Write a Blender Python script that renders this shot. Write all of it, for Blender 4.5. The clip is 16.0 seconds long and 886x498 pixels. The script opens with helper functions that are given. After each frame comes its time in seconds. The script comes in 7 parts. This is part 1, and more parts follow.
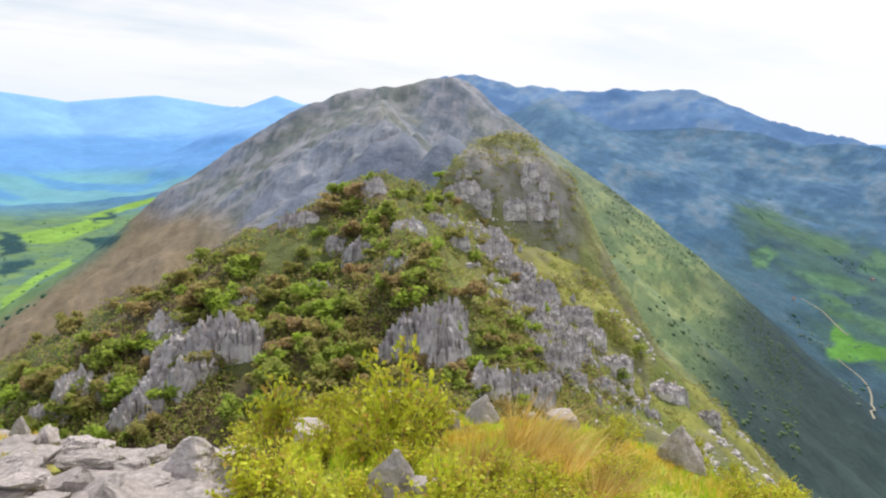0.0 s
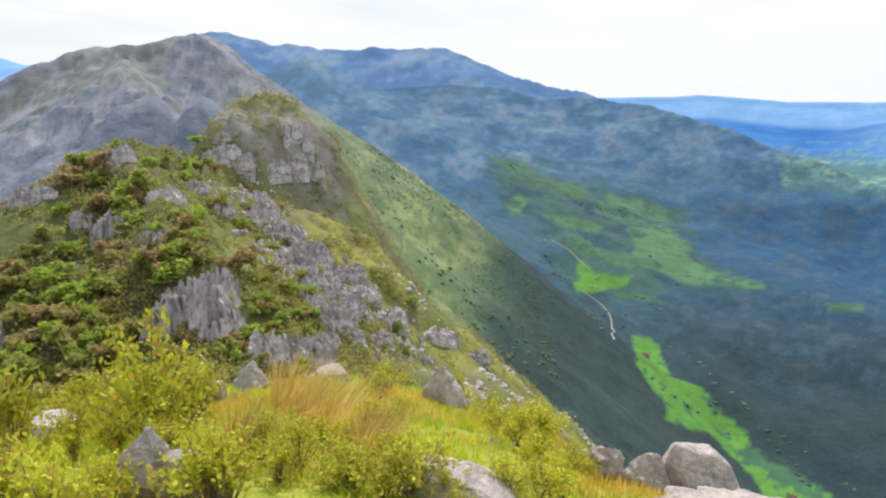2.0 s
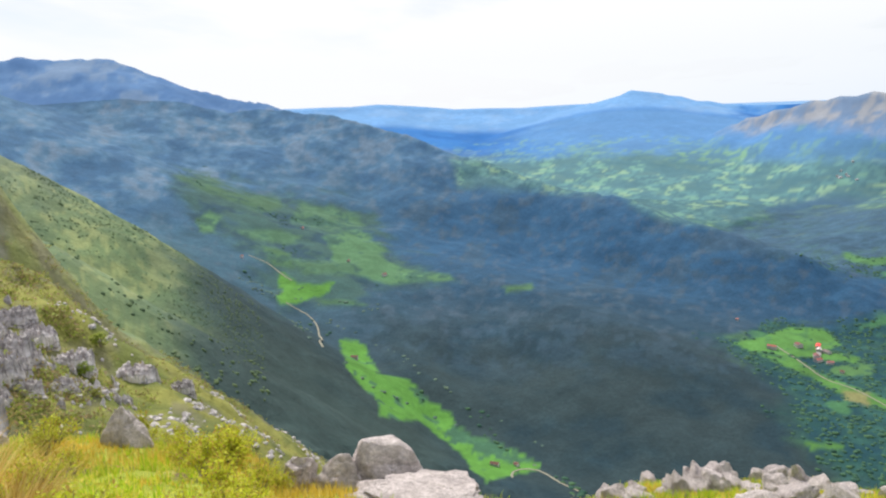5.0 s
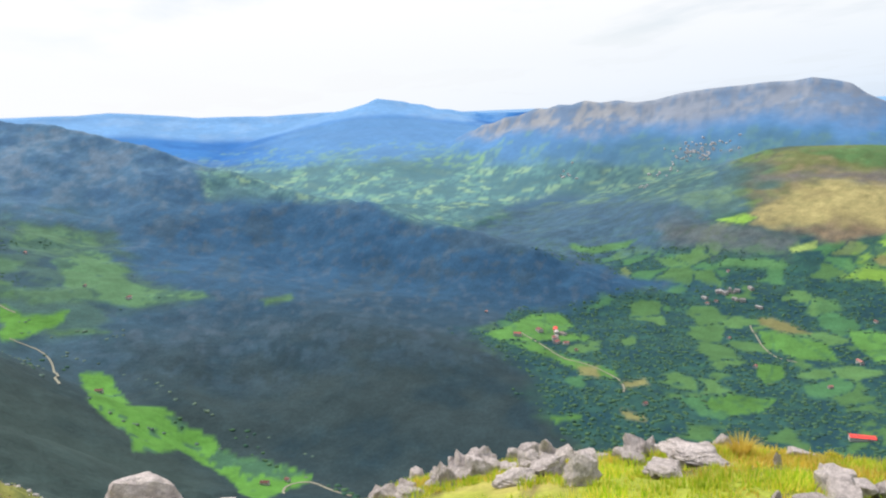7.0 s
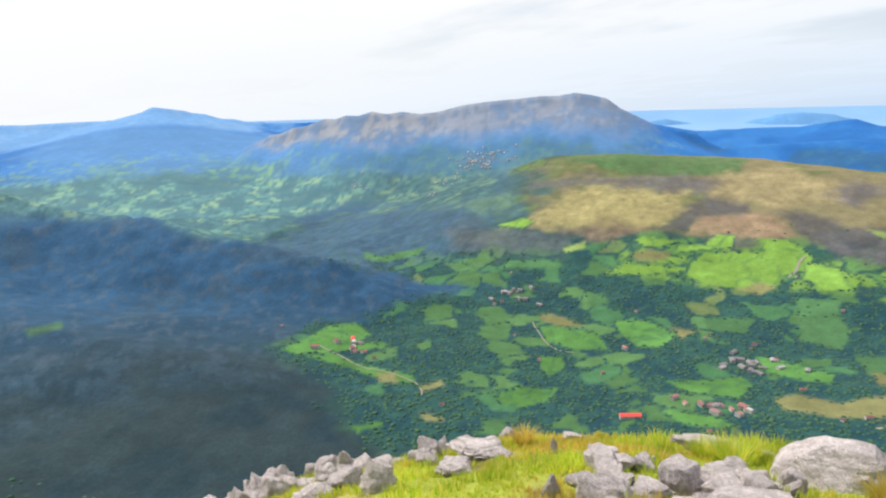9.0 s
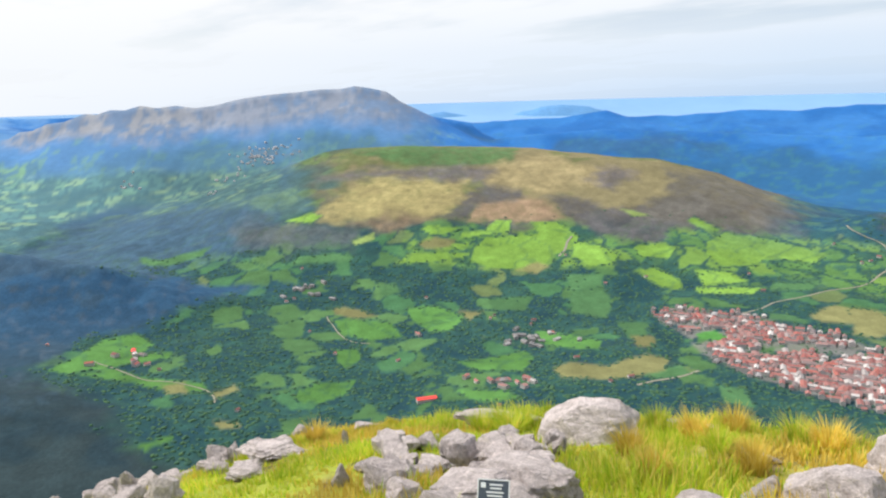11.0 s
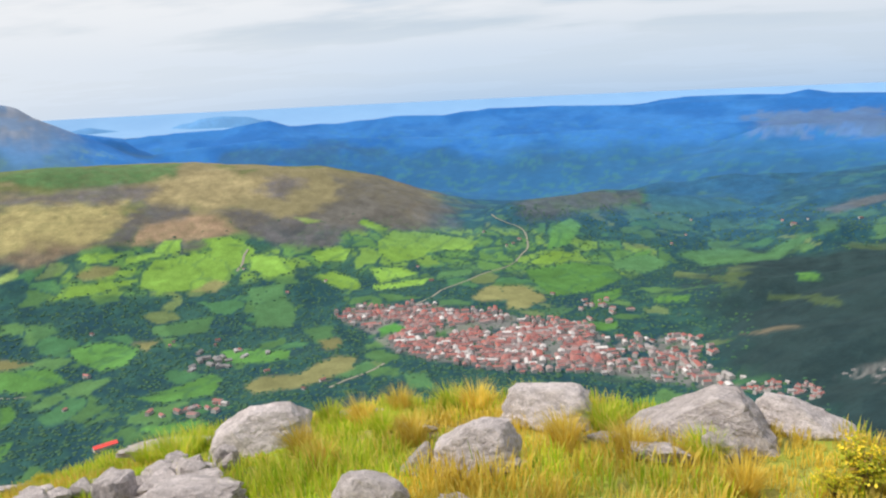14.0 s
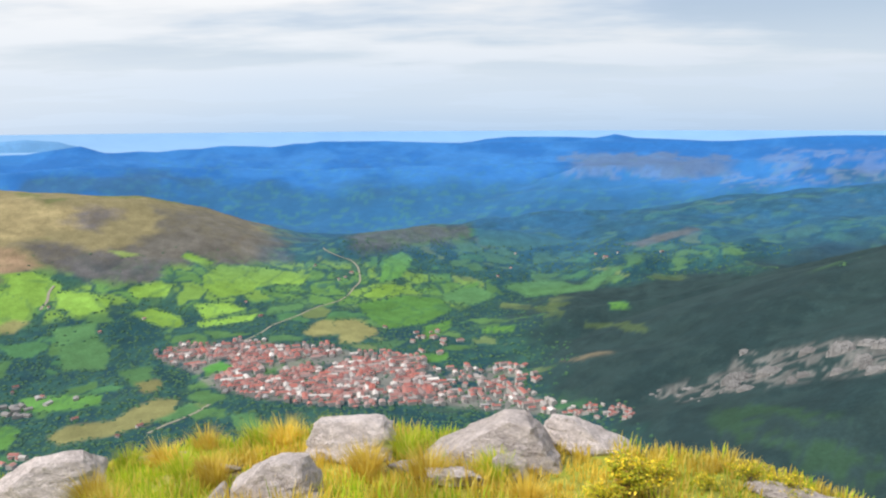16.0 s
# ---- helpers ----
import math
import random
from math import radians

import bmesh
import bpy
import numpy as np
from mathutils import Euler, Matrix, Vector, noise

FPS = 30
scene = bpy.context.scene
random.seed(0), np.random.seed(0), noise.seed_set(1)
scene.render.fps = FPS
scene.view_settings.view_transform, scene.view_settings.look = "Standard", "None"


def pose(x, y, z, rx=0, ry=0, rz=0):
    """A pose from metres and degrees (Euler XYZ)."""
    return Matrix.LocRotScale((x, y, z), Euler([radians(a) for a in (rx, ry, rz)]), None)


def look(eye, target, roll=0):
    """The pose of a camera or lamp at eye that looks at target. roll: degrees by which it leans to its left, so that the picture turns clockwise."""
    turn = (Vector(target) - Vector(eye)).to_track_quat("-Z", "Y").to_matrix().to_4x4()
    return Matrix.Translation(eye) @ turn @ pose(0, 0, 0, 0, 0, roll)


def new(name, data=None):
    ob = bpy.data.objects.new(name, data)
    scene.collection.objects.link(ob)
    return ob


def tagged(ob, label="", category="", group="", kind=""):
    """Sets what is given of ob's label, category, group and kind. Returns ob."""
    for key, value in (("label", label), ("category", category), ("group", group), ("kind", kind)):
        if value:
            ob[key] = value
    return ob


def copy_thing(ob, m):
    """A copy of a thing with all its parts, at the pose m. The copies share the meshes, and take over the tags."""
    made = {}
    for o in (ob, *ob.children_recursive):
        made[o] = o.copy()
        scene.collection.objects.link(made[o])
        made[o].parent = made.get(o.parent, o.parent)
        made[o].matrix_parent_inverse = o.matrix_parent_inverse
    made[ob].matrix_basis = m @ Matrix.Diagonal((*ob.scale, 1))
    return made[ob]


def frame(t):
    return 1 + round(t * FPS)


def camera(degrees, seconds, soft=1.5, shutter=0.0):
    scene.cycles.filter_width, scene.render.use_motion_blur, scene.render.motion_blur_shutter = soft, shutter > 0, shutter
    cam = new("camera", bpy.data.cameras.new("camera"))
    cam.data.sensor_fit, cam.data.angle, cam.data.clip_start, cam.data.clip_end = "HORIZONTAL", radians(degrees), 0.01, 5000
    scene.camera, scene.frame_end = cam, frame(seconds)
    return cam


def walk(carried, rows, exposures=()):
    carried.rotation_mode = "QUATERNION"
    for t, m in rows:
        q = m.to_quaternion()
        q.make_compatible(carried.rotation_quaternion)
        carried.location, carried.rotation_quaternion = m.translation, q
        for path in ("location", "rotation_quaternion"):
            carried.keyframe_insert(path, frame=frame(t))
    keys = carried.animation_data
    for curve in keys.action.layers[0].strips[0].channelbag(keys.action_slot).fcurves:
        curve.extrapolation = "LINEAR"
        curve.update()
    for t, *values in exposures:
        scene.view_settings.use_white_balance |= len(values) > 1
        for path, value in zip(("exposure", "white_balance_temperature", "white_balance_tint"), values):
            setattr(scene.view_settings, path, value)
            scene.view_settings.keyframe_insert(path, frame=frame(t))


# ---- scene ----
cam = camera(62.24, 16.0, soft=2.2)
# seconds, place, heading (clockwise from north), pitch, lean
PATH = [
    (0, 0.000, 0.000, 0.000, 0.00, -8.23, 0.24),
    (0.5, 0.035, -0.020, -0.001, 4.23, -8.49, -0.07),
    (1, 0.065, -0.025, -0.009, 8.53, -9.14, -0.78),
    (1.5, 0.112, -0.066, -0.011, 13.63, -10.21, -1.51),
    (2, 0.143, -0.057, -0.031, 17.97, -11.42, -1.07),
    (2.5, 0.162, -0.086, -0.031, 21.30, -11.29, -1.57),
    (3, 0.198, -0.160, -0.022, 25.25, -11.25, -1.85),
    (5.5, 0.315, -0.277, 0.021, 46.60, -11.38, -1.93),
    (6, 0.315, -0.266, 0.023, 51.94, -11.42, -1.54),
    (6.5, 0.316, -0.267, 0.017, 56.34, -11.28, -2.51),
    (7, 0.327, -0.267, 0.022, 60.76, -11.44, -2.33),
    (7.5, 0.322, -0.297, 0.034, 65.13, -11.54, -2.49),
    (8, 0.317, -0.307, 0.045, 70.01, -11.49, -1.94),
    (8.5, 0.306, -0.325, 0.051, 73.83, -11.15, -2.30),
    (9, 0.284, -0.351, 0.062, 77.09, -11.18, -1.59),
    (11.5, 0.092, -0.499, 0.134, 98.50, -12.37, -1.58),
    (12, 0.079, -0.521, 0.123, 103.28, -12.54, -1.21),
    (12.5, 0.086, -0.565, 0.105, 107.68, -12.56, -0.58),
    (13, 0.087, -0.641, 0.094, 111.87, -11.20, 0.68),
    (13.5, 0.084, -0.700, 0.083, 114.93, -10.44, 0.06),
    (14, 0.087, -0.708, 0.041, 119.03, -12.31, -2.67),
    (14.5, 0.052, -0.738, 0.064, 121.78, -13.43, -1.36),
    (15, -0.000, -0.780, 0.072, 125.20, -11.74, -0.74),
    (15.5, -0.062, -0.794, 0.059, 129.60, -10.00, -0.26),
    (16, -0.139, -0.814, 0.069, 132.38, -10.03, -0.29),
]
walk(cam, [(t, pose(x, y, z, 90 + p, 0, -a) @ pose(0, 0, 0, 0, 0, r)) for t, x, y, z, a, p, r in PATH],
     [(0, 0.0), (12.6, 0.0), (13.5, -0.12), (14.5, -0.18), (15.2, -0.16), (16, -0.08)])

# ---- sky and sun ----
SUN_AZ, SUN_EL = 20.0, 52.0
world = bpy.data.worlds.new("world")
scene.world = world
world.use_nodes = True


def node(tree, kind, **sockets):
    """A node with its inputs set: a value, or a socket to link. Names written with spaces as underscores."""
    n = tree.nodes.new(kind)
    for key, value in sockets.items():
        if key in ("operation", "data_type", "blend_type", "noise_dimensions", "feature", "sky_type", "attribute_name", "vector_type"):
            continue
        s = n.inputs[int(key[1:])] if key[0] == "i" and key[1:].isdigit() else n.inputs[key.replace("_", " ")]
        if isinstance(value, bpy.types.NodeSocket):
            tree.links.new(value, s)
        else:
            s.default_value = value
    return n


def math_node(tree, op, a, b=0.0, clamp=False):
    n = tree.nodes.new("ShaderNodeMath")
    n.operation, n.use_clamp = op, clamp
    for s, v in zip(n.inputs, (a, b)):
        if isinstance(v, bpy.types.NodeSocket):
            tree.links.new(v, s)
        else:
            s.default_value = v
    return n.outputs[0]


def mix_col(tree, fac, a, b, blend="MIX"):
    n = tree.nodes.new("ShaderNodeMix")
    n.data_type, n.blend_type = "RGBA", blend
    for s, v in ((n.inputs[0], fac), (n.inputs[6], a), (n.inputs[7], b)):
        if isinstance(v, bpy.types.NodeSocket):
            tree.links.new(v, s)
        else:
            s.default_value = v if isinstance(v, float) else (*v[:3], 1.0)
    return n.outputs[2]


def ramp(tree, fac, stops):
    n = tree.nodes.new("ShaderNodeValToRGB")
    tree.links.new(fac, n.inputs[0])
    els = n.color_ramp.elements
    while len(els) < len(stops):
        els.new(0.5)
    for e, (p, c) in zip(els, stops):
        e.position = p
        e.color = (*c, 1.0) if isinstance(c, tuple) else (c, c, c, 1.0)
    return n.outputs[0]


def noise_tex(tree, vec, scale, detail=4.0, rough=0.55):
    n = node(tree, "ShaderNodeTexNoise", Scale=scale, Detail=detail, Roughness=rough)
    if vec is not None:
        tree.links.new(vec, n.inputs["Vector"])
    return n


def make_sky():
    tr = world.node_tree
    tr.nodes.clear()
    out = tr.nodes.new("ShaderNodeOutputWorld")
    sky = tr.nodes.new("ShaderNodeTexSky")
    sky.sky_type, sky.sun_disc = "NISHITA", False
    sky.sun_elevation, sky.sun_rotation = radians(SUN_EL), radians(SUN_AZ)
    sky.altitude, sky.air_density, sky.dust_density = 600, 1.0, 2.0
    tc = tr.nodes.new("ShaderNodeTexCoord")
    sep = node(tr, "ShaderNodeSeparateXYZ", Vector=tc.outputs["Generated"])
    x, y, z = sep.outputs
    # the flat cloud deck, seen in perspective
    h = math_node(tr, "MAXIMUM", math_node(tr, "ADD", z, 0.10), 0.03)
    deck = node(tr, "ShaderNodeCombineXYZ", X=math_node(tr, "DIVIDE", x, h), Y=math_node(tr, "DIVIDE", y, h), Z=0.0).outputs[0]
    big = noise_tex(tr, deck, 0.42, 5.0, 0.55).outputs[0]
    turned = node(tr, "ShaderNodeVectorRotate", Vector=deck, Angle=radians(-42)).outputs[0]
    streaky = node(tr, "ShaderNodeVectorMath", i0=turned, i1=(0.42, 1.0, 1.0))
    streaky.operation = "MULTIPLY"
    fine = noise_tex(tr, streaky.outputs[0], 0.62, 6.0, 0.55).outputs[0]
    # the deck is closed towards the sun's side and breaks up away from it
    side = math_node(tr, "ADD", math_node(tr, "MULTIPLY", x, 0.5), math_node(tr, "MULTIPLY", y, 0.86))
    cover = math_node(tr, "ADD", math_node(tr, "ADD", math_node(tr, "MULTIPLY", big, 0.6), math_node(tr, "MULTIPLY", fine, 0.9)), math_node(tr, "MULTIPLY", side, 0.07))
    cover = math_node(tr, "SUBTRACT", cover, 0.25)
    mask = ramp(tr, cover, [(0.34, 0.55), (0.46, 0.85), (0.54, 1.0)])
    tone = ramp(tr, cover, [(0.38, (0.50, 0.66, 0.92)), (0.44, (0.73, 0.84, 0.98)), (0.50, (1.0, 1.005, 1.015)), (0.56, (1.10, 1.09, 1.08))])
    sunward = ramp(tr, cover, [(0.38, (0.80, 0.82, 0.88)), (0.46, (0.92, 0.925, 0.95)), (0.52, (1.0, 0.995, 0.99))])
    tone = mix_col(tr, math_node(tr, "MULTIPLY", side, 1.1, True), tone, sunward)
    low = ramp(tr, math_node(tr, "ADD", z, 0.03), [(0.0, 1.0), (0.08, 0.97), (0.13, 0.7), (0.27, 0.0)])
    veil = ramp(tr, math_node(tr, "ADD", z, 0.03), [(0.0, (0.50, 0.69, 0.94)), (0.05, (0.68, 0.81, 0.97)), (0.12, (0.80, 0.88, 0.98)), (0.2, (0.88, 0.92, 0.98))])
    veil = mix_col(tr, math_node(tr, "MULTIPLY", side, 0.95, True), veil, (0.93, 0.937, 0.955))
    cloud = mix_col(tr, low, tone, veil)
    glare = math_node(tr, "ADD", math_node(tr, "MULTIPLY", side, 0.07), 1.0)
    cloud = mix_col(tr, 1.0, cloud, node(tr, "ShaderNodeCombineXYZ", X=glare, Y=glare, Z=glare).outputs[0], "MULTIPLY")
    blue = node(tr, "ShaderNodeBackground", Color=sky.outputs[0], Strength=0.12)
    white = node(tr, "ShaderNodeBackground", Color=cloud, Strength=1.0)
    mask2 = math_node(tr, "MAXIMUM", mask, math_node(tr, "MULTIPLY", low, 0.97))
    mixed = node(tr, "ShaderNodeMixShader", i0=mask2, i1=blue.outputs[0], i2=white.outputs[0])
    tr.links.new(mixed.outputs[0], out.inputs[0])


make_sky()
sun = new("sun", bpy.data.lights.new("sun", "SUN"))
sun.data.energy, sun.data.angle, sun.data.color = 4.2, radians(3.0), (1.0, 0.94, 0.84)
a, e = radians(SUN_AZ), radians(SUN_EL)
sun.matrix_world = look((0, 0, 300), (-math.sin(a) * math.cos(e), -math.cos(a) * math.cos(e), 300 - math.sin(e)))

# ---- materials ----
def material(name):
    m = bpy.data.materials.new(name)
    m.use_nodes = True
    t = m.node_tree
    return m, t, t.nodes["Principled BSDF"]


def land_material(name, coarse, fine, bump_scale, bump, rough=0.95, glow=0.0, vary=0.5):
    m, t, p = material(name)
    cover = t.nodes.new("ShaderNodeAttribute")
    cover.attribute_name = "cover"
    pos = t.nodes.new("ShaderNodeNewGeometry").outputs["Position"]
    a = noise_tex(t, pos, coarse, 5.0, 0.6).outputs[0]
    b = noise_tex(t, pos, fine, 4.0, 0.65).outputs[0]
    f = ramp(t, math_node(t, "ADD", math_node(t, "MULTIPLY", a, 0.55), math_node(t, "MULTIPLY", b, 0.45)), [(0.3, 1 - 0.9 * vary), (0.5, 0.97), (0.7, 1 + vary)])
    col = mix_col(t, 1.0, cover.outputs["Color"], f, "MULTIPLY")
    t.links.new(col, p.inputs["Base Color"])
    p.inputs["Roughness"].default_value = rough
    p.inputs["Specular IOR Level"].default_value = 0.15
    bp = node(t, "ShaderNodeBump", Strength=0.9, Distance=bump)
    t.links.new(noise_tex(t, pos, bump_scale, 6.0, 0.65).outputs[0], bp.inputs["Height"])
    t.links.new(bp.outputs[0], p.inputs["Normal"])
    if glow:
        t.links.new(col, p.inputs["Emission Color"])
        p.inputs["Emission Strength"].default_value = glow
    return m


SUMMIT_MAT = land_material("summit_turf", 1.5, 14.0, 9.0, 0.05)
HILL_MAT = land_material("hillside", 0.03, 0.22, 0.085, 2.6, vary=0.34)
# far sheet: haze is in its cover colour, which also glows faintly
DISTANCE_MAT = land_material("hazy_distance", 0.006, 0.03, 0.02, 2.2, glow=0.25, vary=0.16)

# ---- the lie of the land ----
def lattice(ix, iy, seed):
    n = (ix.astype(np.int64) * 374761393 + iy.astype(np.int64) * 668265263 + seed * 1442695041) & 0xFFFFFFFF
    n = ((n ^ (n >> 13)) * 1274126177) & 0xFFFFFFFF
    return ((n ^ (n >> 16)) & 0xFFFF) / 65535.0


def value_noise(x, y, seed=0):
    ix, iy = np.floor(x), np.floor(y)
    fx, fy = x - ix, y - iy
    fx, fy = fx * fx * (3 - 2 * fx), fy * fy * (3 - 2 * fy)
    a, b = lattice(ix, iy, seed), lattice(ix + 1, iy, seed)
    c, d = lattice(ix, iy + 1, seed), lattice(ix + 1, iy + 1, seed)
    return (a + (b - a) * fx) * (1 - fy) + (c + (d - c) * fx) * fy - 0.5


def fbm(x, y, octaves=4, seed=0, gain=0.5):
    total, amp = 0.0, 1.0
    for k in range(octaves):
        total = total + amp * value_noise(x * 2 ** k + 17.3 * k, y * 2 ** k - 9.1 * k, seed + k)
        amp *= gain
    return total


def smooth_max(a, b, k):
    h = np.clip(0.5 + 0.5 * (a - b) / k, 0, 1)
    return b + (a - b) * h + k * h * (1 - h)


def drop(d, prof):
    s1, d1, s2, d2, s3 = prof
    return s1 * np.minimum(d, d1) + s2 * np.clip(d - d1, 0, d2) + s3 * np.maximum(d - d1 - d2, 0)


def ridge(x, y, crest, left, right):
    """Height of a ridge: crest points (bearing, distance, height), and the fall to either side of its direction."""
    pts = [(r * math.sin(radians(az)), r * math.cos(radians(az)), z) for az, r, z in crest]
    best = np.full(x.shape, -1e4)
    for (x0, y0, z0), (x1, y1, z1) in zip(pts, pts[1:]):
        dx, dy = x1 - x0, y1 - y0
        length = math.hypot(dx, dy)
        t = np.clip(((x - x0) * dx + (y - y0) * dy) / length ** 2, 0, 1)
        d = np.hypot(x - x0 - t * dx, y - y0 - t * dy)
        perp = ((x - x0) * dy - (y - y0) * dx) / length
        w = np.clip(0.5 + 0.5 * perp / (0.6 * d + 0.01), 0, 1)
        best = np.maximum(best, z0 + t * (z1 - z0) - (1 - w) * drop(d, left) - w * drop(d, right))
    return best


EDGE_AZ = [-60, -32, -25, -17, -8, 3, 10, 18, 28, 31, 40, 46, 52, 60, 68, 76, 84, 92, 100, 110, 116, 124, 130, 136, 150, 160, 166, 200, 300]
EDGE_EL = [20, 19.3, 21.8, 23.4, 21.8, 21.2, 21.2, 22.8, 25.4, 28, 28.5, 30.5, 31.5, 28.6, 27.3, 26.2, 24.8, 24.5, 24.2, 23.4, 22.9, 22.3, 21.8, 22.3, 22.2, 21.5, 22.3, 24, 20]
EDGE_R = [9, 9.3, 8, 7, 8.5, 9.3, 9.3, 8.6, 7.6, 7, 6.6, 6.6, 7.2, 9.6, 10, 10, 9.9, 10, 9.7, 9, 8.45, 7.7, 7.15, 6.6, 6.2, 5.9, 5.8, 6, 9]


def summit(x, y):
    r = np.hypot(x, y)
    az = (np.degrees(np.arctan2(x, y)) + 60) % 360 - 60
    re = np.interp(az, EDGE_AZ, EDGE_R)
    ze = -re * np.tan(np.radians(np.interp(az, EDGE_AZ, EDGE_EL)))
    steep = np.interp(az, [-60, -30, 0, 20, 40, 60, 200, 300], [0.5, 0.6, 0.62, 0.7, 0.9, 0.95, 0.9, 0.5])
    inside = -1.65 + (ze + 1.65) * np.minimum(r / re, 1) ** 1.4
    over = np.maximum(r - re, 0)
    out = ze - steep * np.minimum(over, 260) - 0.5 * np.maximum(over - 260, 0)
    z = np.where(r < re, inside, out)
    bumps = 0.10 * fbm(x * 0.9, y * 0.9, 3, 5) * np.clip((r - 1.5) / 2, 0, 1)
    return z + bumps + np.clip((r - 12) / 60, 0, 1) * 5 * fbm(x / 22, y / 22, 4, 8)


SPUR = [(0, 48, -27), (-1, 72, -30), (-2, 95, -25), (-3, 118, -16), (-5.5, 142, -9.0), (-3.5, 160, -9.5)]
SPUR_FAR = [(-3.5, 160, -9.5), (0.7, 180, -12), (3.0, 212, -9), (3, 260, -18), (1, 330, -20), (-2, 500, -2), (-5, 700, 28), (-4.5, 860, 50)]
MAIN = [(-13, 900, 16), (-10.5, 910, 40), (-7.1, 930, 66), (-3.7, 950, 72), (0.4, 960, 86), (1.8, 1000, 82)]
BACK = [(-12, 3300, 150), (0, 3200, 275), (2.3, 3150, 282), (4.8, 3100, 244), (8, 3050, 226), (10.5, 3020, 204), (14.6, 3000, 210), (18.3, 2950, 204),
        (20.4, 2900, 140), (22.1, 2850, 108), (27.2, 2700, 36), (33.2, 2500, -24), (39.1, 2300, -98), (45.5, 2150, -182),
        (51, 2000, -243), (56.2, 1880, -250), (58.8, 1780, -284), (63, 1700, -303), (67, 1650, -330), (71, 1600, -364), (76, 1560, -405)]
MID = [(8.5, 1450, -70), (9.5, 1900, 50), (8, 2500, 150)]
WOOD_BUMP = [(40, 1560, -322), (48, 1330, -345), (56, 1160, -366), (64, 1010, -398), (69, 930, -425)]
MASSIF = [(62.5, 3450, -160), (64.5, 3400, -112), (68.4, 3350, -52), (71.9, 3300, -28), (76.9, 3250, -34), (79, 3250, -8), (81, 3250, 4), (83, 3250, 11), (84.8, 3250, 21), (86.2, 3250, 20),
          (87.4, 3250, 31), (88.6, 3250, 20), (89.7, 3250, 4), (90.7, 3250, -70), (92, 3300, -100), (96, 3400, -150)]
GOLD = [(82.6, 2380, -330), (84.2, 2430, -232), (87, 2500, -180), (90.7, 2500, -176), (99.4, 2500, -194), (108, 2430, -224), (112.3, 2300, -280), (115.5, 2180, -350)]
RIGHT = [(185, 1150, -30), (172, 1350, -130), (163.5, 1480, -222), (157, 1520, -290), (150.6, 1520, -352), (142, 1470, -384)]
FAR_RIGHT = [(137, 3300, -290), (140.9, 3000, -225), (143, 3000, -186), (147, 3000, -180), (153, 3000, -155), (158, 2900, -150), (161, 2850, -118), (166, 2850, -95), (180, 2800, -60)]
LOW_BROWN = [(125, 2150, -330), (131, 2250, -325), (138, 2300, -345)]
CONE = [(28, 4400, 0), (35, 4400, 0), (37, 4400, 8), (43, 4400, -38), (48, 4400, -46), (53, 4400, -38), (54.8, 4350, -30), (56.2, 4300, 30), (58.2, 4300, 8), (61.1, 4350, -45), (64, 4400, -76), (75, 4500, -80)]
LEFT_FAR = [(-60, 4400, 260), (-45, 4400, 250), (-31, 4400, 254), (-26.7, 4400, 208), (-21, 4400, 254), (-16.2, 4400, 200), (-14.4, 4300, 196), (-12.6, 4250, 260), (-10.2, 4250, 200), (-4, 4300, 120)]
BLUE_A = [(88, 4100, -150), (93, 4050, -128), (96.4, 4050, -172), (99.5, 4000, -156), (103, 4000, -152), (106.3, 4000, -118), (107.7, 4000, -152), (112, 4050, -152), (116.5, 4100, -130), (119.3, 4100, -138),
          (123, 4150, -116), (128, 4150, -116), (134.5, 4150, -130), (138, 4150, -120), (149, 4150, -118), (154, 4150, -116), (160, 4150, -88), (170, 4150, -80)]
BLUE_B = [(134, 4600, -140), (137.4, 4550, -103), (141.7, 4550, -103), (144, 4550, -110), (145.5, 4550, -88), (147, 4550, -110), (153, 4550, -130), (159, 4550, -96), (170, 4550, -90)]
BLUE_C = [(97, 3250, -215), (101, 3300, -196), (106, 3350, -182), (114, 3400, -200), (122, 3350, -216), (130, 3300, -206), (137, 3300, -196), (142, 3350, -190)]
ISLES = [(91.5, 4700, -150), (94, 4700, -118), (96, 4700, -150), (99.4, 4700, -150), (101.5, 4650, -108), (103, 4650, -98), (105, 4650, -112), (106.5, 4700, -150)]


def floor_height(x, y):
    r = np.hypot(x, y)
    az = (np.degrees(np.arctan2(x, y)) + 60) % 360 - 60
    right = np.interp(r, [0, 1500, 2100, 3000, 4000, 4800, 5000], [-445, -440, -418, -372, -250, -175, -170])
    left = np.interp(r, [0, 1500, 3000, 4000, 4400, 5000], [-262, -258, -190, -40, 10, 20])
    up = np.interp(r, [0, 700, 1150, 1400, 1800, 2700, 5000], [-440, -440, -440, -425, -345, -200, -150])
    w = np.clip((az - 32) / 12, 0, 1)
    z = up + (right - up) * w
    v = np.clip((az + 6) / 8, 0, 1)
    z = left + (z - left) * v
    return z + 26 * fbm(x / 420, y / 420, 4, 21) * np.clip((r - 400) / 600, 0, 1)


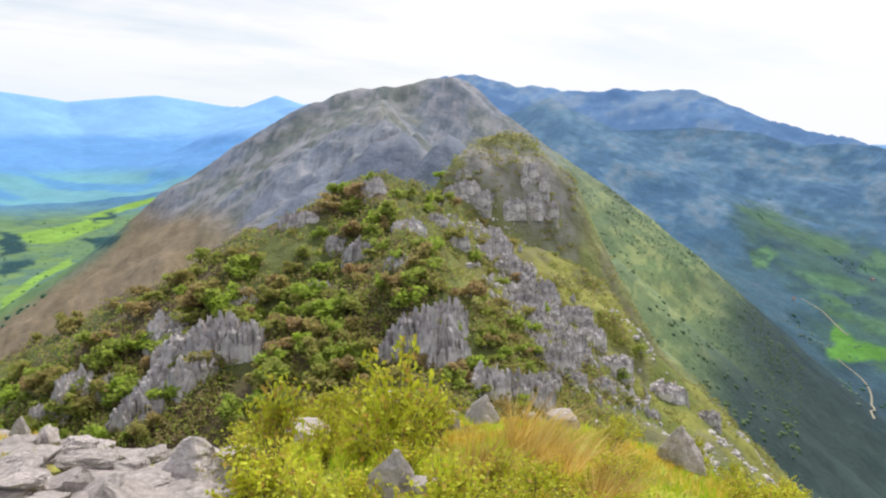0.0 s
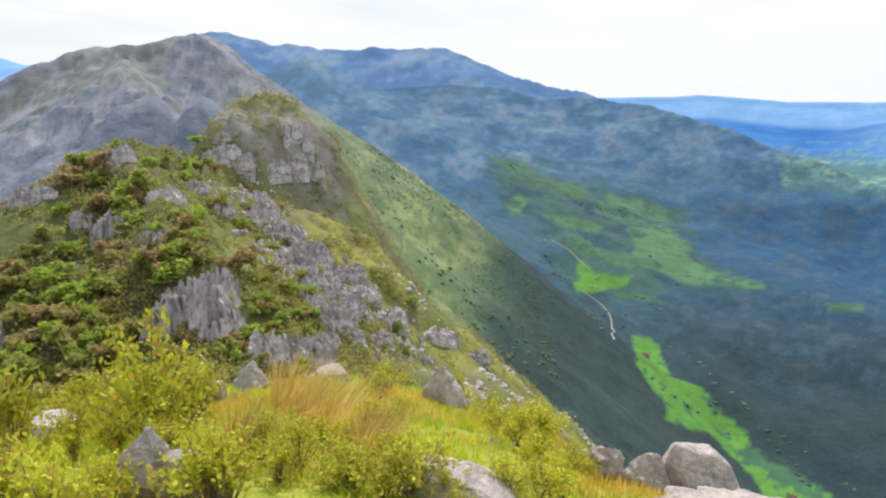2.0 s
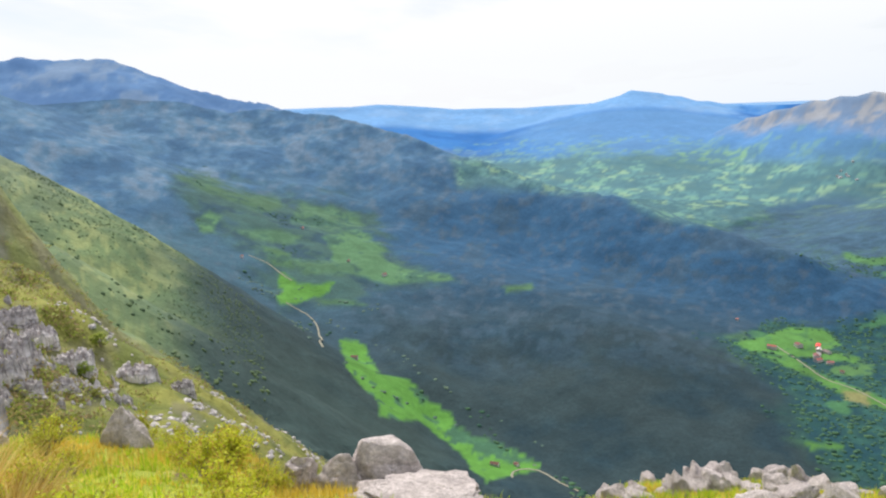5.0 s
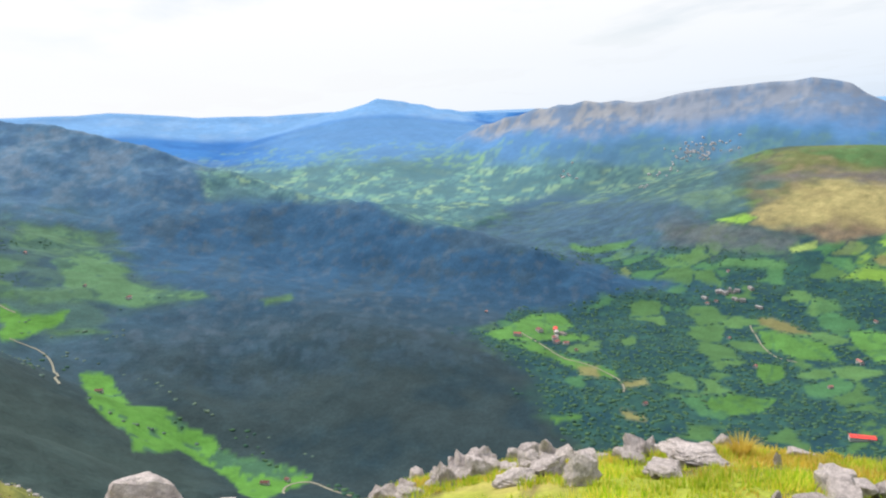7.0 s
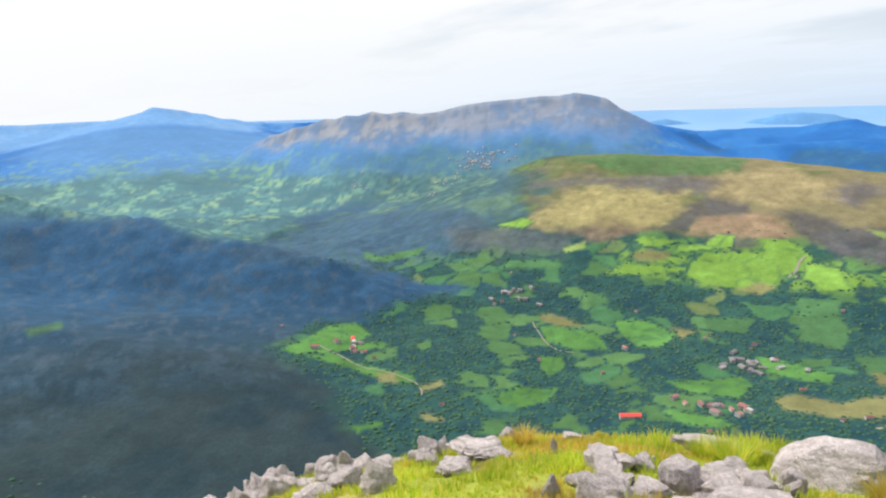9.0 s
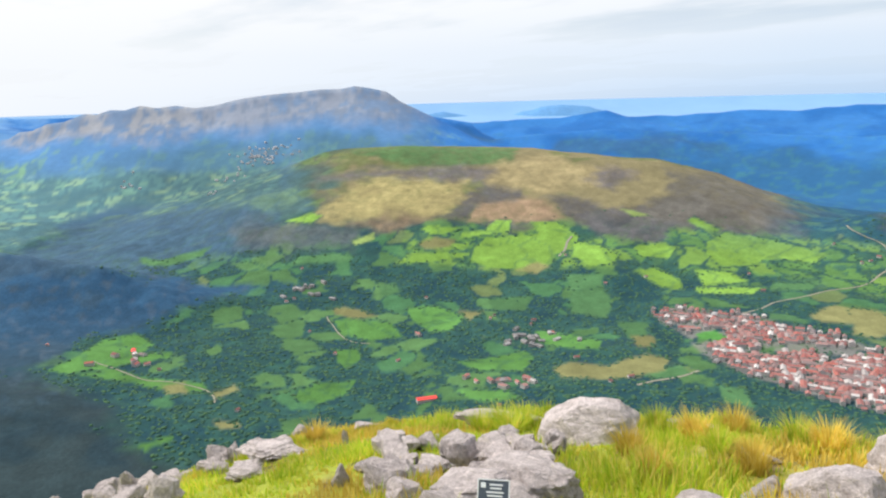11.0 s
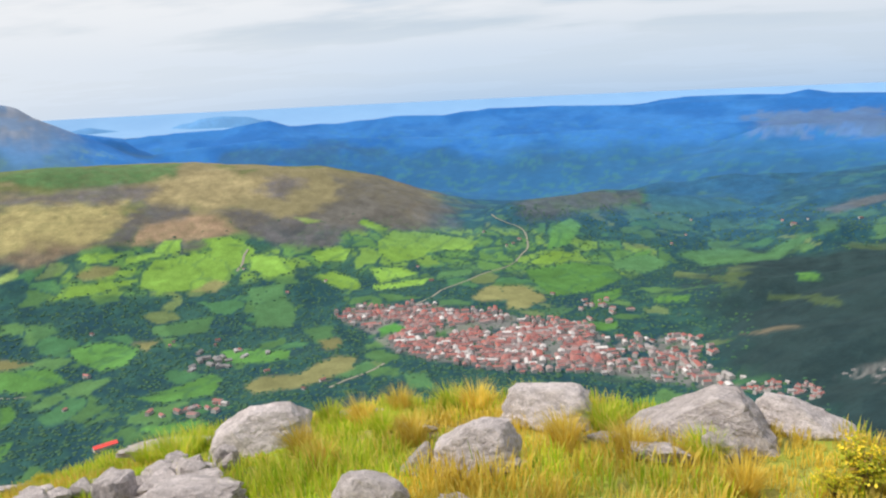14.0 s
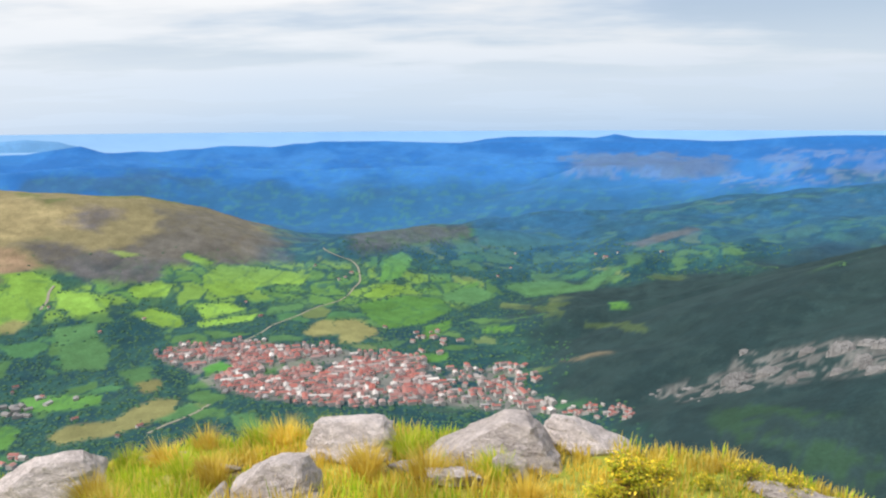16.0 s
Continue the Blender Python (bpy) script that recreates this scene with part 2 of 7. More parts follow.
def height(x, y):
    r = np.hypot(x, y)
    az = (np.degrees(np.arctan2(x, y)) + 60) % 360 - 60
    z = floor_height(x, y)
    rough = fbm(x / 150, y / 150, 4, 31, 0.42)
    warp = 60 * fbm(x / 260, y / 260, 3, 44)
    wx, wy = x + warp, y - warp
    for crest, fall, k, amp in (
            (MID, (0.45, 300, 0.42, 400, 0.3), 45, 24), (BACK, (0.42, 500, 0.36, 500, 0.28), 30, 26), (WOOD_BUMP, (0.16, 150, 0.2, 200, 0.15), 40, 20),
            (MASSIF, (0.75, 60, 0.5, 300, 0.42), 20, 12), (GOLD, (0.10, 100, 0.30, 400, 0.3), 40, 20), (RIGHT, (0.42, 200, 0.42, 400, 0.4), 30, 22),
            (FAR_RIGHT, (0.6, 80, 0.25, 400, 0.2), 25, 30), (LOW_BROWN, (0.25, 200, 0.25, 200, 0.25), 30, 20), (CONE, (0.5, 60, 0.25, 500, 0.2), 15, 14),
            (LEFT_FAR, (0.4, 200, 0.3, 500, 0.2), 15, 30), (BLUE_A, (0.35, 100, 0.22, 500, 0.2), 15, 22), (BLUE_B, (0.3, 100, 0.2, 500, 0.2), 10, 8), (ISLES, (0.4, 60, 0.6, 500, 0.6), 5, 6), (BLUE_C, (0.3, 100, 0.3, 500, 0.3), 20, 20)):
        far = crest in (CONE, LEFT_FAR, BLUE_A, BLUE_B, ISLES)
        h = ridge(x, y, crest, fall, fall)
        near_crest = np.clip((ridge(x, y, [(q[0], q[1], 0) for q in crest], (1, 1e5, 1, 1, 1), (1, 1e5, 1, 1, 1)) + 0) / -160, 0.12, 1)
        if crest is MASSIF:
            h = h + 3 - 6 * np.abs(fbm(x / 70, y / 70, 4, 38)) * np.clip(near_crest * 1.6, 0.15, 1)
        if crest is BACK:
            h = h + 16 * fbm(x / 75, y / 75, 4, 37) * np.clip(1.15 - near_crest, 0, 1)
        z = smooth_max(h + amp * rough * near_crest * (0.5 if far else 1), z, k)
    main = ridge(x, y, MAIN, (0.58, 130, 0.75, 400, 0.5), (0.75, 300, 0.8, 350, 0.4))
    main = main - (7 * np.abs(fbm(x / 80, y / 80, 4, 35, 0.5)) + 6 * np.abs(fbm(x / 34, y / 34, 4, 36, 0.5))) * np.clip((92 - main) / 50, 0.15, 1) + 1
    z = smooth_max(main + 17 * rough * np.clip(np.abs(85 - main) / 60, 0.15, 1), z, 12)
    small = 9 * fbm(x / 26, y / 26, 5, 51, 0.55)
    spur = ridge(x, y, SPUR_FAR, (0.50, 55, 0.6, 300, 0.45), (1.0, 100, 0.72, 300, 0.6))
    z = smooth_max(spur + small * (1 + 1.3 * np.clip((r - 300) / 100, 0, 1) * np.clip((720 - r) / 150, 0, 1) * np.clip((az + 14) / 6, 0, 1)) * np.clip((950 - r) / 250, 0.5, 1), z, 5 + 34 * np.clip((r - 450) / 200, 0, 1))
    spur = ridge(x, y, SPUR, (0.45, 60, 0.6, 300, 0.45), (0.55, 46, 1.0, 90, 0.62))
    z = smooth_max(spur + small * np.clip((r - 60) / 60, 0, 0.8), z, 5)
    knob = ridge(x, y, [(1.7, 204, -1.6), (2.9, 206, 1.2), (4.2, 208, 2.4), (5.7, 210, 1.9), (7.0, 212, -0.6)], (2.0, 16, 1.2, 60, 1.0), (0.70, 11, 2.0, 60, 1.6))
    knob = knob - 3.0 * np.abs(fbm(x / 7, y / 7, 4, 59)) * np.clip((1 - knob) / 5, 0, 1) + 0.9
    z = smooth_max(knob + 2.2 * fbm(x / 11, y / 11, 3, 52), z, 2)
    knob2 = ridge(x, y, [(-0.4, 330, 2.4), (0.4, 335, 4.4), (1.2, 335, 2.6)], (1.3, 16, 0.6, 60, 0.9), (1.3, 16, 0.6, 60, 0.9))
    z = smooth_max(knob2 + 2.5 * fbm(x / 16, y / 16, 3, 53), z, 3)
    knob3 = ridge(x, y, [(-4.8, 420, 4), (-3.2, 420, 8.5), (-2.6, 420, 6)], (1.0, 25, 0.5, 60, 0.9), (1.0, 25, 0.5, 60, 0.9))
    z = smooth_max(knob3 + small, z, 4)
    top = summit(x, y)
    return np.where(r < 14, top, smooth_max(top, z, np.clip((r - 14) / 10, 0.05, 6)))

# ---- land cover ----
def blend(a, b, w):
    return a + (np.asarray(b) - a) * np.clip(w, 0, 1)[..., None]


def step(v, lo, hi):
    t = np.clip((v - lo) / (hi - lo), 0, 1)
    return t * t * (3 - 2 * t)


def cells(x, y, size, seed):
    """Irregular fields: each place's field number, and how far it lies from the field's edge in metres."""
    wx, wy = x + 0.7 * size * fbm(x / size / 1.2, y / size / 1.2, 3, seed + 3), y + 0.7 * size * fbm(x / size / 1.2 + 9, y / size / 1.2, 3, seed + 4)
    gx, gy = wx / size, wy / size / 0.8
    f1, f2, ident = np.full(x.shape, 9.0), np.full(x.shape, 9.0), np.zeros(x.shape)
    for i in (-1, 0, 1):
        for j in (-1, 0, 1):
            cx, cy = np.floor(gx) + i, np.floor(gy) + j
            d = np.hypot(cx + lattice(cx, cy, seed) - gx, cy + lattice(cx, cy, seed + 1) - gy)
            closer = d < f1
            f2 = np.where(closer, f1, np.minimum(f2, d))
            ident = np.where(closer, lattice(cx, cy, seed + 2), ident)
            f1 = np.where(closer, d, f1)
    return ident, (f2 - f1) * size * 0.5


UPLAND = ((21.4, -4.0), (24.4, -4.8), (28.8, -6.2), (32.7, -7.0), (35.7, -8.5), (37.5, -11.3), (42.6, -13.4), (42.6, -14), (34.9, -14), (35.3, -15.5), (31.8, -15.1), (28.6, -15.7), (27.1, -12.6), (25.6, -9.9), (21.7, -6.7))
SUNNY = ((91, -10.6), (95, -10.2), (101, -9.9), (106, -11.0), (111, -10.6), (114, -9.6), (119, -10.6), (126, -11.0), (131, -12.0), (136, -12.6), (134, -14.6), (127, -14.8), (119, -13.6), (112, -13.8), (106, -13.6), (98, -13.9), (90, -13.1))
TOWN = ((110.1, -16.9), (112.3, -16.4), (116.8, -16.5), (121.3, -17.1), (125.4, -17.8), (128.2, -18.3), (130.5, -18.7), (132.3, -19.5), (135.5, -19), (138.4, -19.1), (139.1, -20.9), (142.2, -22.3), (139.6, -22.7), (135.1, -22.2), (130.5, -21.9), (125.8, -22), (122.1, -21.8), (117.5, -20.8), (114.8, -20), (111.8, -18.1))
CRAG = ((148.8, -20.7), (150.6, -19.6), (153.2, -18.7), (154.6, -18.3), (155.2, -17.2), (156.2, -16.6), (158.5, -16.2), (161, -15.2), (166, -14.4), (166, -16.5), (161.5, -17.6), (157.7, -18.8), (156.2, -19.6), (153.4, -20.4), (151.1, -20.8))

STRIP_EL = [-30.5, -29.3, -26.5, -22, -17.5, -16.2, -15, -13.5, -10.3, -8.5, -5, -3.5]
STRIP_LO = [53, 51.6, 45, 36, 31.8, 31.3, 30.3, 29.5, 28, 24.5, 22, 21]
STRIP_HI = [53.5, 53.2, 48.6, 42, 36.2, 33, 35, 41, 36, 33.5, 28, 24]


def regions(x, y, z):
    """Shares of woodland, and the bearings and heights by which the country is divided."""
    r = np.hypot(x, y)
    az = (np.degrees(np.arctan2(x, y)) + 60) % 360 - 60
    el = np.degrees(np.arctan2(z, r))
    wob = fbm(x / 180, y / 180, 4, 61)
    azw, elw = az + 3.0 * wob + 1.2 * fbm(x / 40, y / 40, 3, 68), el + 1.2 * fbm(x / 140, y / 140, 4, 62)
    soft = 0.35 + 1.3 * step(elw, -17, -14)
    lo, hi = np.interp(elw, STRIP_EL, STRIP_LO), np.interp(elw, STRIP_EL, STRIP_HI)
    strip = step(azw, lo - soft, lo + soft) * (1 - step(azw, hi - soft, hi + soft))
    strip = strip * (elw < -4) * np.maximum(1 - step(elw, -16.5, -15.5), step(fbm(x / 110, y / 110, 4, 67), -0.14, 0.04))
    wood_edge = np.interp(elw, [-29, -25.5, -23.8, -22, -20, -17.5, -16.9, -15, -14.3, -12.5, -8, -5], [74, 72.3, 70, 67.7, 64.5, 62.8, 69.3, 76.9, 80, 72, 56, 46])
    wood = np.maximum(step(azw, 14, 24), step(r, 1200, 1400) * step(az, -3, 4)) * (1 - step(azw + 3 * fbm(x / 60, y / 60, 4, 72), wood_edge - 2.6, wood_edge + 2.6))
    behind = np.interp(az, [20, 39, 45, 51, 56, 59, 63, 66], [2800, 2550, 2400, 2240, 2080, 1960, 1820, 1720])
    wood = np.maximum(wood, step(az, 36, 42) * (1 - step(az, 64, 68)) * (1 - step(r, behind, behind + 60)) * step(elw, -14, -12))
    right_edge = np.interp(elw, [-26, -22, -20, -14, -13.4, -12, -10, -8, -6.5], [150, 146, 140, 138.3, 139, 149, 157, 163, 172])
    wood_right = step(azw + 4 * fbm(x / 60, y / 60, 4, 72), right_edge - 3.5, right_edge + 3.5)
    return r, az, el, azw, elw, strip, wood, wood_right


# FOREST carries cloud shade and haze in its dark bluish green
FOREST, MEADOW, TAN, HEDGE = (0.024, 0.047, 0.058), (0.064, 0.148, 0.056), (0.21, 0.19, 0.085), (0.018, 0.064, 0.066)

# covers that stand out, each with its colour, the softness of its edge and the waver of its outline in degrees
FAR_VALLEY = ((43, -4.4), (49.2, -4.5), (55.7, -4.4), (61.7, -4.9), (70.5, -5.0), (74.8, -5.3), (81.5, -5.3), (81.1, -7.0), (74.8, -7.8), (68.2, -7.6), (62.3, -9.7), (58.8, -9.3), (55.4, -7.4), (48.7, -6.8), (43, -6.5))


def far_fields_on(c, x, y, az, el):
    """The small pale fields of the far valley, with their hedges; their paleness and blue are painted haze."""
    share = step(inside(az + 1.5 * fbm(x / 150, y / 150, 3, 76), el + 0.4 * fbm(x / 90, y / 90, 3, 78), FAR_VALLEY), -0.5, 0.5)
    ident, edge = cells(x, y * 0.6, 34.0, 75)
    pick = lattice(np.floor(ident * 999), np.floor(ident * 77), 5)
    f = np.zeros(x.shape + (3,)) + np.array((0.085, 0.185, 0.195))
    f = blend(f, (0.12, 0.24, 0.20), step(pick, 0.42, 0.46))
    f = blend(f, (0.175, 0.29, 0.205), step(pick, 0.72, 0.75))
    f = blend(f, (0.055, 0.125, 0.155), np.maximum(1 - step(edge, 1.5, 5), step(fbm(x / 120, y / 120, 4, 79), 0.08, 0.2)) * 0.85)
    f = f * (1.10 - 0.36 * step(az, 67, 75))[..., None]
    return blend(c, f, share)


BRIGHT_MEADOW, YELLOWISH, GREEN, MUTED = ((0.170, 0.310, 0.056), 0.06, 0.18), ((0.21, 0.29, 0.09), 0.08, 0.25), ((0.082, 0.205, 0.052), 0.06, 0.2), ((0.068, 0.165, 0.068), 0.10, 0.35)
TAN_FIELD, STADIUM, GROVE = ((0.185, 0.185, 0.080), 0.14, 0.5), ((0.07, 0.22, 0.05), 0.05, 0.05), ((0.012, 0.05, 0.06), 0.12, 0.7)
# the purple kind is grey-violet shade across the hill, painted as a cover
GOLD_WEST, GOLD_TOP, PURPLE_SHADE, TOP_GREEN = ((0.32, 0.275, 0.125), 0.5, 1.6), ((0.295, 0.245, 0.13), 0.4, 1.4), ((0.135, 0.125, 0.13), 0.5, 1.4), ((0.075, 0.155, 0.06), 0.25, 0.6)
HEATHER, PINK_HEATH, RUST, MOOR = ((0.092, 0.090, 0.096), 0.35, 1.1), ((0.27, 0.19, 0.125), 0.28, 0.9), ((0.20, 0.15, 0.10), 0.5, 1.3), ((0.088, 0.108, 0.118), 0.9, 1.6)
# SHADED_WOOD: blue-dark woods with cloud shade painted into the colour
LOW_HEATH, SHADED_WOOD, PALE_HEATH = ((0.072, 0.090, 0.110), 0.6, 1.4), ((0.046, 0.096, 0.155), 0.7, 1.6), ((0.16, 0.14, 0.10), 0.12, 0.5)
DUSKY_HEATH = ((0.118, 0.112, 0.100), 0.7, 1.6)
# UPPER and UPPER_DIM: upland meadows dulled by painted-in haze
LUSH, UPPER, UPPER_DIM = ((0.085, 0.225, 0.042), 0.10, 0.9), ((0.075, 0.165, 0.085), 0.2, 0.7), ((0.07, 0.15, 0.09), 0.25, 0.7)
COVERS = []


def field(kind, *corners):
    """A field, or a patch of heath, wood or painted shade: its kind, and its corners as bearings and dips in degrees.
    """
    COVERS.append((kind, corners))


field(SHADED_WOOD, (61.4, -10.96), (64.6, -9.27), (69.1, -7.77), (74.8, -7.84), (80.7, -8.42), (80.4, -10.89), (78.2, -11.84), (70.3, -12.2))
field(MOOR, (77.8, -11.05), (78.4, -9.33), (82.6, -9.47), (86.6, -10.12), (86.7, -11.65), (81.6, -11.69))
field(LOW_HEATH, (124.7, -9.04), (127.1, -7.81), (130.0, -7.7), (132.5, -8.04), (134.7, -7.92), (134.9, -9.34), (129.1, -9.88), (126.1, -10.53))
field(TOP_GREEN, (86.9, -4.41), (89.1, -4.09), (92.0, -4.03), (99.8, -4.48), (98.9, -5.67), (93.6, -5.71), (91.1, -5.39))
field(GOLD_WEST, (82.9, -9.16), (86.0, -7.63), (88.9, -6.7), (92.7, -6.79), (95.4, -6.68), (94.9, -8.27), (92.8, -9.47), (88.3, -9.47), (86.6, -9.86))
field(GOLD_TOP, (97.1, -6.26), (98.9, -5.1), (102.4, -5.15), (105.4, -5.86), (108.7, -6.43), (106.3, -7.36), (101.4, -8.05), (100.6, -7.41), (97.5, -7.41))
field(PURPLE_SHADE, (84.1, -6.51), (86.9, -5.83), (95.4, -5.73), (98.0, -6.21), (97.0, -7.13), (93.6, -6.74), (88.9, -6.53))
field(PURPLE_SHADE, (105.4, -6.03), (108.1, -6.25), (108.5, -7.08), (106.8, -7.71), (105.0, -6.9))
field(PINK_HEATH, (96.9, -8.43), (99.6, -8.22), (101.4, -8.49), (102.4, -9.21), (103.2, -9.94), (100.5, -10.31), (97.4, -9.94), (95.9, -10.19))
field(HEATHER, (94.8, -8.78), (97.0, -7.26), (99.7, -7.52), (100.0, -8.27), (97.0, -8.61), (95.7, -10.13), (92.8, -9.73))
field(HEATHER, (101.5, -8.31), (104.1, -8.33), (107.6, -9.08), (112.9, -8.09), (117.6, -10.53), (115.5, -10.92), (112.9, -10.43), (111.2, -10.62), (110.3, -11.67), (107.2, -11.49), (104.0, -10.39), (102.7, -9.05))
field(HEATHER, (97.3, -10.2), (99.1, -10.09), (100.9, -10.67), (99.5, -11.16), (97.8, -10.74))
field(RUST, (86.4, -10.1), (88.3, -9.47), (92.5, -9.68), (92.2, -10.18), (89.5, -10.49), (87.8, -10.54))
field(RUST, (115.3, -8.38), (116.5, -8.58), (118.9, -10.03), (118.1, -10.26), (115.9, -9.1))
field(BRIGHT_MEADOW, (92.1, -10.52), (92.7, -10.25), (94.0, -10.36), (95.2, -10.55), (94.0, -10.93), (92.7, -10.98))
field(BRIGHT_MEADOW, (95.1, -10.85), (97.1, -10.72), (98.0, -9.92), (99.1, -9.96), (98.9, -10.83), (97.3, -11.08), (95.1, -11.37))
field(BRIGHT_MEADOW, (96.1, -12.25), (97.1, -11.33), (101.3, -11.08), (100.6, -10.13), (102.7, -10.19), (104.5, -11.28), (104.0, -12.07), (102.6, -12.7), (102.4, -13.36), (101.2, -13.99), (97.2, -13.62), (95.9, -13.12))
field(BRIGHT_MEADOW, (90.3, -12.95), (91.3, -12.25), (93.3, -12.28), (96.0, -12.55), (95.0, -12.9), (93.2, -13.1), (90.6, -13.15))
field(BRIGHT_MEADOW, (93.9, -11.75), (95.8, -11.67), (95.6, -12.23), (93.6, -12.08))
field(BRIGHT_MEADOW, (104.0, -11.63), (106.3, -12.01), (107.5, -12.55), (107.2, -13.21), (105.3, -13.5), (104.0, -12.77))
field(BRIGHT_MEADOW, (108.6, -11.94), (110.7, -11.63), (111.7, -12.01), (111.2, -12.76), (109.2, -12.73))
field(BRIGHT_MEADOW, (108.5, -13.7), (110.3, -13.51), (112.1, -14.28), (112.4, -15.1), (110.8, -15.0))
field(BRIGHT_MEADOW, (113.9, -11.42), (115.1, -10.71), (118.5, -11.1), (122.1, -11.81), (121.1, -12.49), (118.1, -12.39), (117.3, -12.94), (115.2, -13.17), (114.0, -12.5))
field(BRIGHT_MEADOW, (113.0, -13.44), (115.6, -13.55), (117.0, -14.15), (113.9, -14.68))
field(BRIGHT_MEADOW, (113.3, -14.73), (117.9, -14.54), (117.4, -15.03), (113.4, -15.25))
field(BRIGHT_MEADOW, (125.8, -13.67), (126.7, -13.03), (127.8, -12.7), (129.5, -12.97), (129.0, -13.53), (126.8, -13.96))
field(BRIGHT_MEADOW, (112.9, -9.65), (114.7, -10.54), (114.2, -10.85), (112.4, -9.92))
field(BRIGHT_MEADOW, (81.4, -9.36), (83.5, -8.87), (84.3, -9.14), (83.4, -9.66))
field(YELLOWISH, (86.5, -11.25), (88.2, -10.7), (88.4, -11.14), (86.9, -11.5))
field(YELLOWISH, (107.6, -9.12), (108.5, -9.22), (109.7, -9.57), (108.5, -9.7))
field(GREEN, (125.6, -14.13), (129.4, -13.62), (132.3, -13.89), (133.2, -14.76), (131.0, -15.79), (127.7, -16.19), (126.0, -14.96))
field(GREEN, (133.0, -13.43), (135.2, -12.57), (135.3, -14.0), (133.7, -14.08))
field(GREEN, (90.6, -16.68), (93.0, -16.48), (95.3, -17.45), (94.2, -18.51), (92.4, -18.6), (91.1, -17.63))
field(GREEN, (84.7, -17.33), (86.0, -17.18), (89.4, -17.74), (90.3, -18.84), (87.5, -19.0), (85.2, -18.32))
field(GREEN, (84.7, -19.5), (86.6, -19.48), (86.8, -20.18), (85.6, -21.07), (84.8, -20.35))
field(GREEN, (81.4, -22.35), (83.0, -21.86), (86.3, -21.95), (85.4, -22.91), (83.2, -23.45), (81.6, -23.18))
field(GREEN, (101.0, -18.55), (103.9, -18.75), (106.3, -19.17), (106.2, -19.82), (103.9, -19.79), (101.5, -19.52))
field(GREEN, (94.5, -20.9), (97.3, -20.6), (100.2, -20.09), (101.1, -20.59), (100.1, -21.63), (96.3, -21.66))
field(GREEN, (130.8, -16.06), (133.2, -15.53), (133.1, -16.16), (130.8, -17.28))
field(GREEN, (129.7, -18.16), (132.8, -18.06), (132.8, -18.72), (129.8, -18.95))
field(GREEN, (94.4, -22.98), (99.1, -23.09), (100.0, -23.72), (96.2, -23.87))
field(MUTED, (103.5, -14.27), (106.2, -14.04), (106.3, -15.23), (103.7, -15.41))
field(MUTED, (103.9, -15.42), (106.2, -15.18), (107.2, -16.55), (106.7, -17.42), (103.8, -17.17))
field(MUTED, (97.4, -16.09), (100.8, -15.91), (100.3, -17.08), (97.5, -17.01))
field(MUTED, (81.5, -12.76), (82.3, -12.26), (84.8, -12.13), (86.9, -12.52), (85.5, -12.91), (82.7, -12.84))
field(MUTED, (71.9, -11.55), (73.5, -11.3), (74.7, -11.19), (74.7, -11.62), (73.1, -11.79))
field(MUTED, (88.2, -14.85), (89.6, -14.63), (90.3, -15.37), (88.7, -15.75))
field(MUTED, (107.5, -17.64), (110.0, -17.58), (109.9, -18.67), (108.5, -18.94))
field(MUTED, (109.9, -21.25), (112.6, -20.54), (113.1, -21.16), (110.4, -21.89))
field(MUTED, (115.4, -21.69), (117.2, -21.79), (118.1, -22.98), (115.9, -22.92))
field(MUTED, (118.6, -14.08), (121.5, -13.85), (121.2, -14.38), (118.6, -14.68))
field(TAN_FIELD, (84.5, -16.34), (85.6, -16.17), (87.3, -16.6), (88.2, -17.24), (86.0, -17.22), (84.7, -16.91))
field(TAN_FIELD, (102.6, -21.28), (103.8, -20.83), (106.6, -20.98), (109.9, -19.92), (111.8, -20.14), (111.3, -21.05), (109.4, -21.73), (106.6, -21.97), (103.3, -21.94))
field(TAN_FIELD, (121.3, -16.1), (122.9, -15.41), (125.3, -15.31), (126.6, -15.81), (127.0, -16.46), (125.4, -17.18), (123.9, -17.16), (124.2, -16.46), (122.0, -16.47))
field(TAN_FIELD, (94.8, -17.03), (96.7, -17.05), (95.7, -17.79))
field(TAN_FIELD, (108.6, -18.68), (110.3, -18.62), (110.4, -19.35), (109.1, -19.5))
field(TAN_FIELD, (91.7, -11.62), (93.3, -11.24), (94.7, -11.53), (94.2, -11.98), (92.3, -12.09))
field(TAN_FIELD, (99.4, -13.76), (101.3, -13.15), (102.3, -13.62), (101.2, -14.17))
field(STADIUM, (113.4, -18.19), (114.8, -17.84), (115.8, -18.27), (115.3, -18.64), (113.7, -18.53))
field(GROVE, (106.9, -14.35), (108.5, -13.87), (110.3, -14.17), (110.6, -15.61), (108.5, -16.33), (106.9, -15.71))
field(GROVE, (109.9, -16.49), (110.5, -16.48), (111.0, -18.0), (112.6, -19.68), (112.4, -21.19), (111.3, -21.22), (111.9, -19.92), (110.6, -18.66))
field(MUTED, (70.6, -11.15), (72.6, -11.59), (74.6, -11.22), (75.7, -10.89), (75.2, -11.58), (72.6, -11.98), (70.8, -11.68))
field(GREEN, (63.7, -18.12), (65.6, -17.59), (67.5, -16.69), (69.8, -16.57), (71.1, -17.59), (70.2, -18.02), (72.4, -18.25), (72.2, -18.68), (68.3, -18.63), (65.1, -18.7))
field(GREEN, (65.5, -18.72), (68.3, -18.72), (70.1, -19.75), (74.2, -20.82), (74.7, -21.57), (72.4, -21.34), (69.2, -20.03))
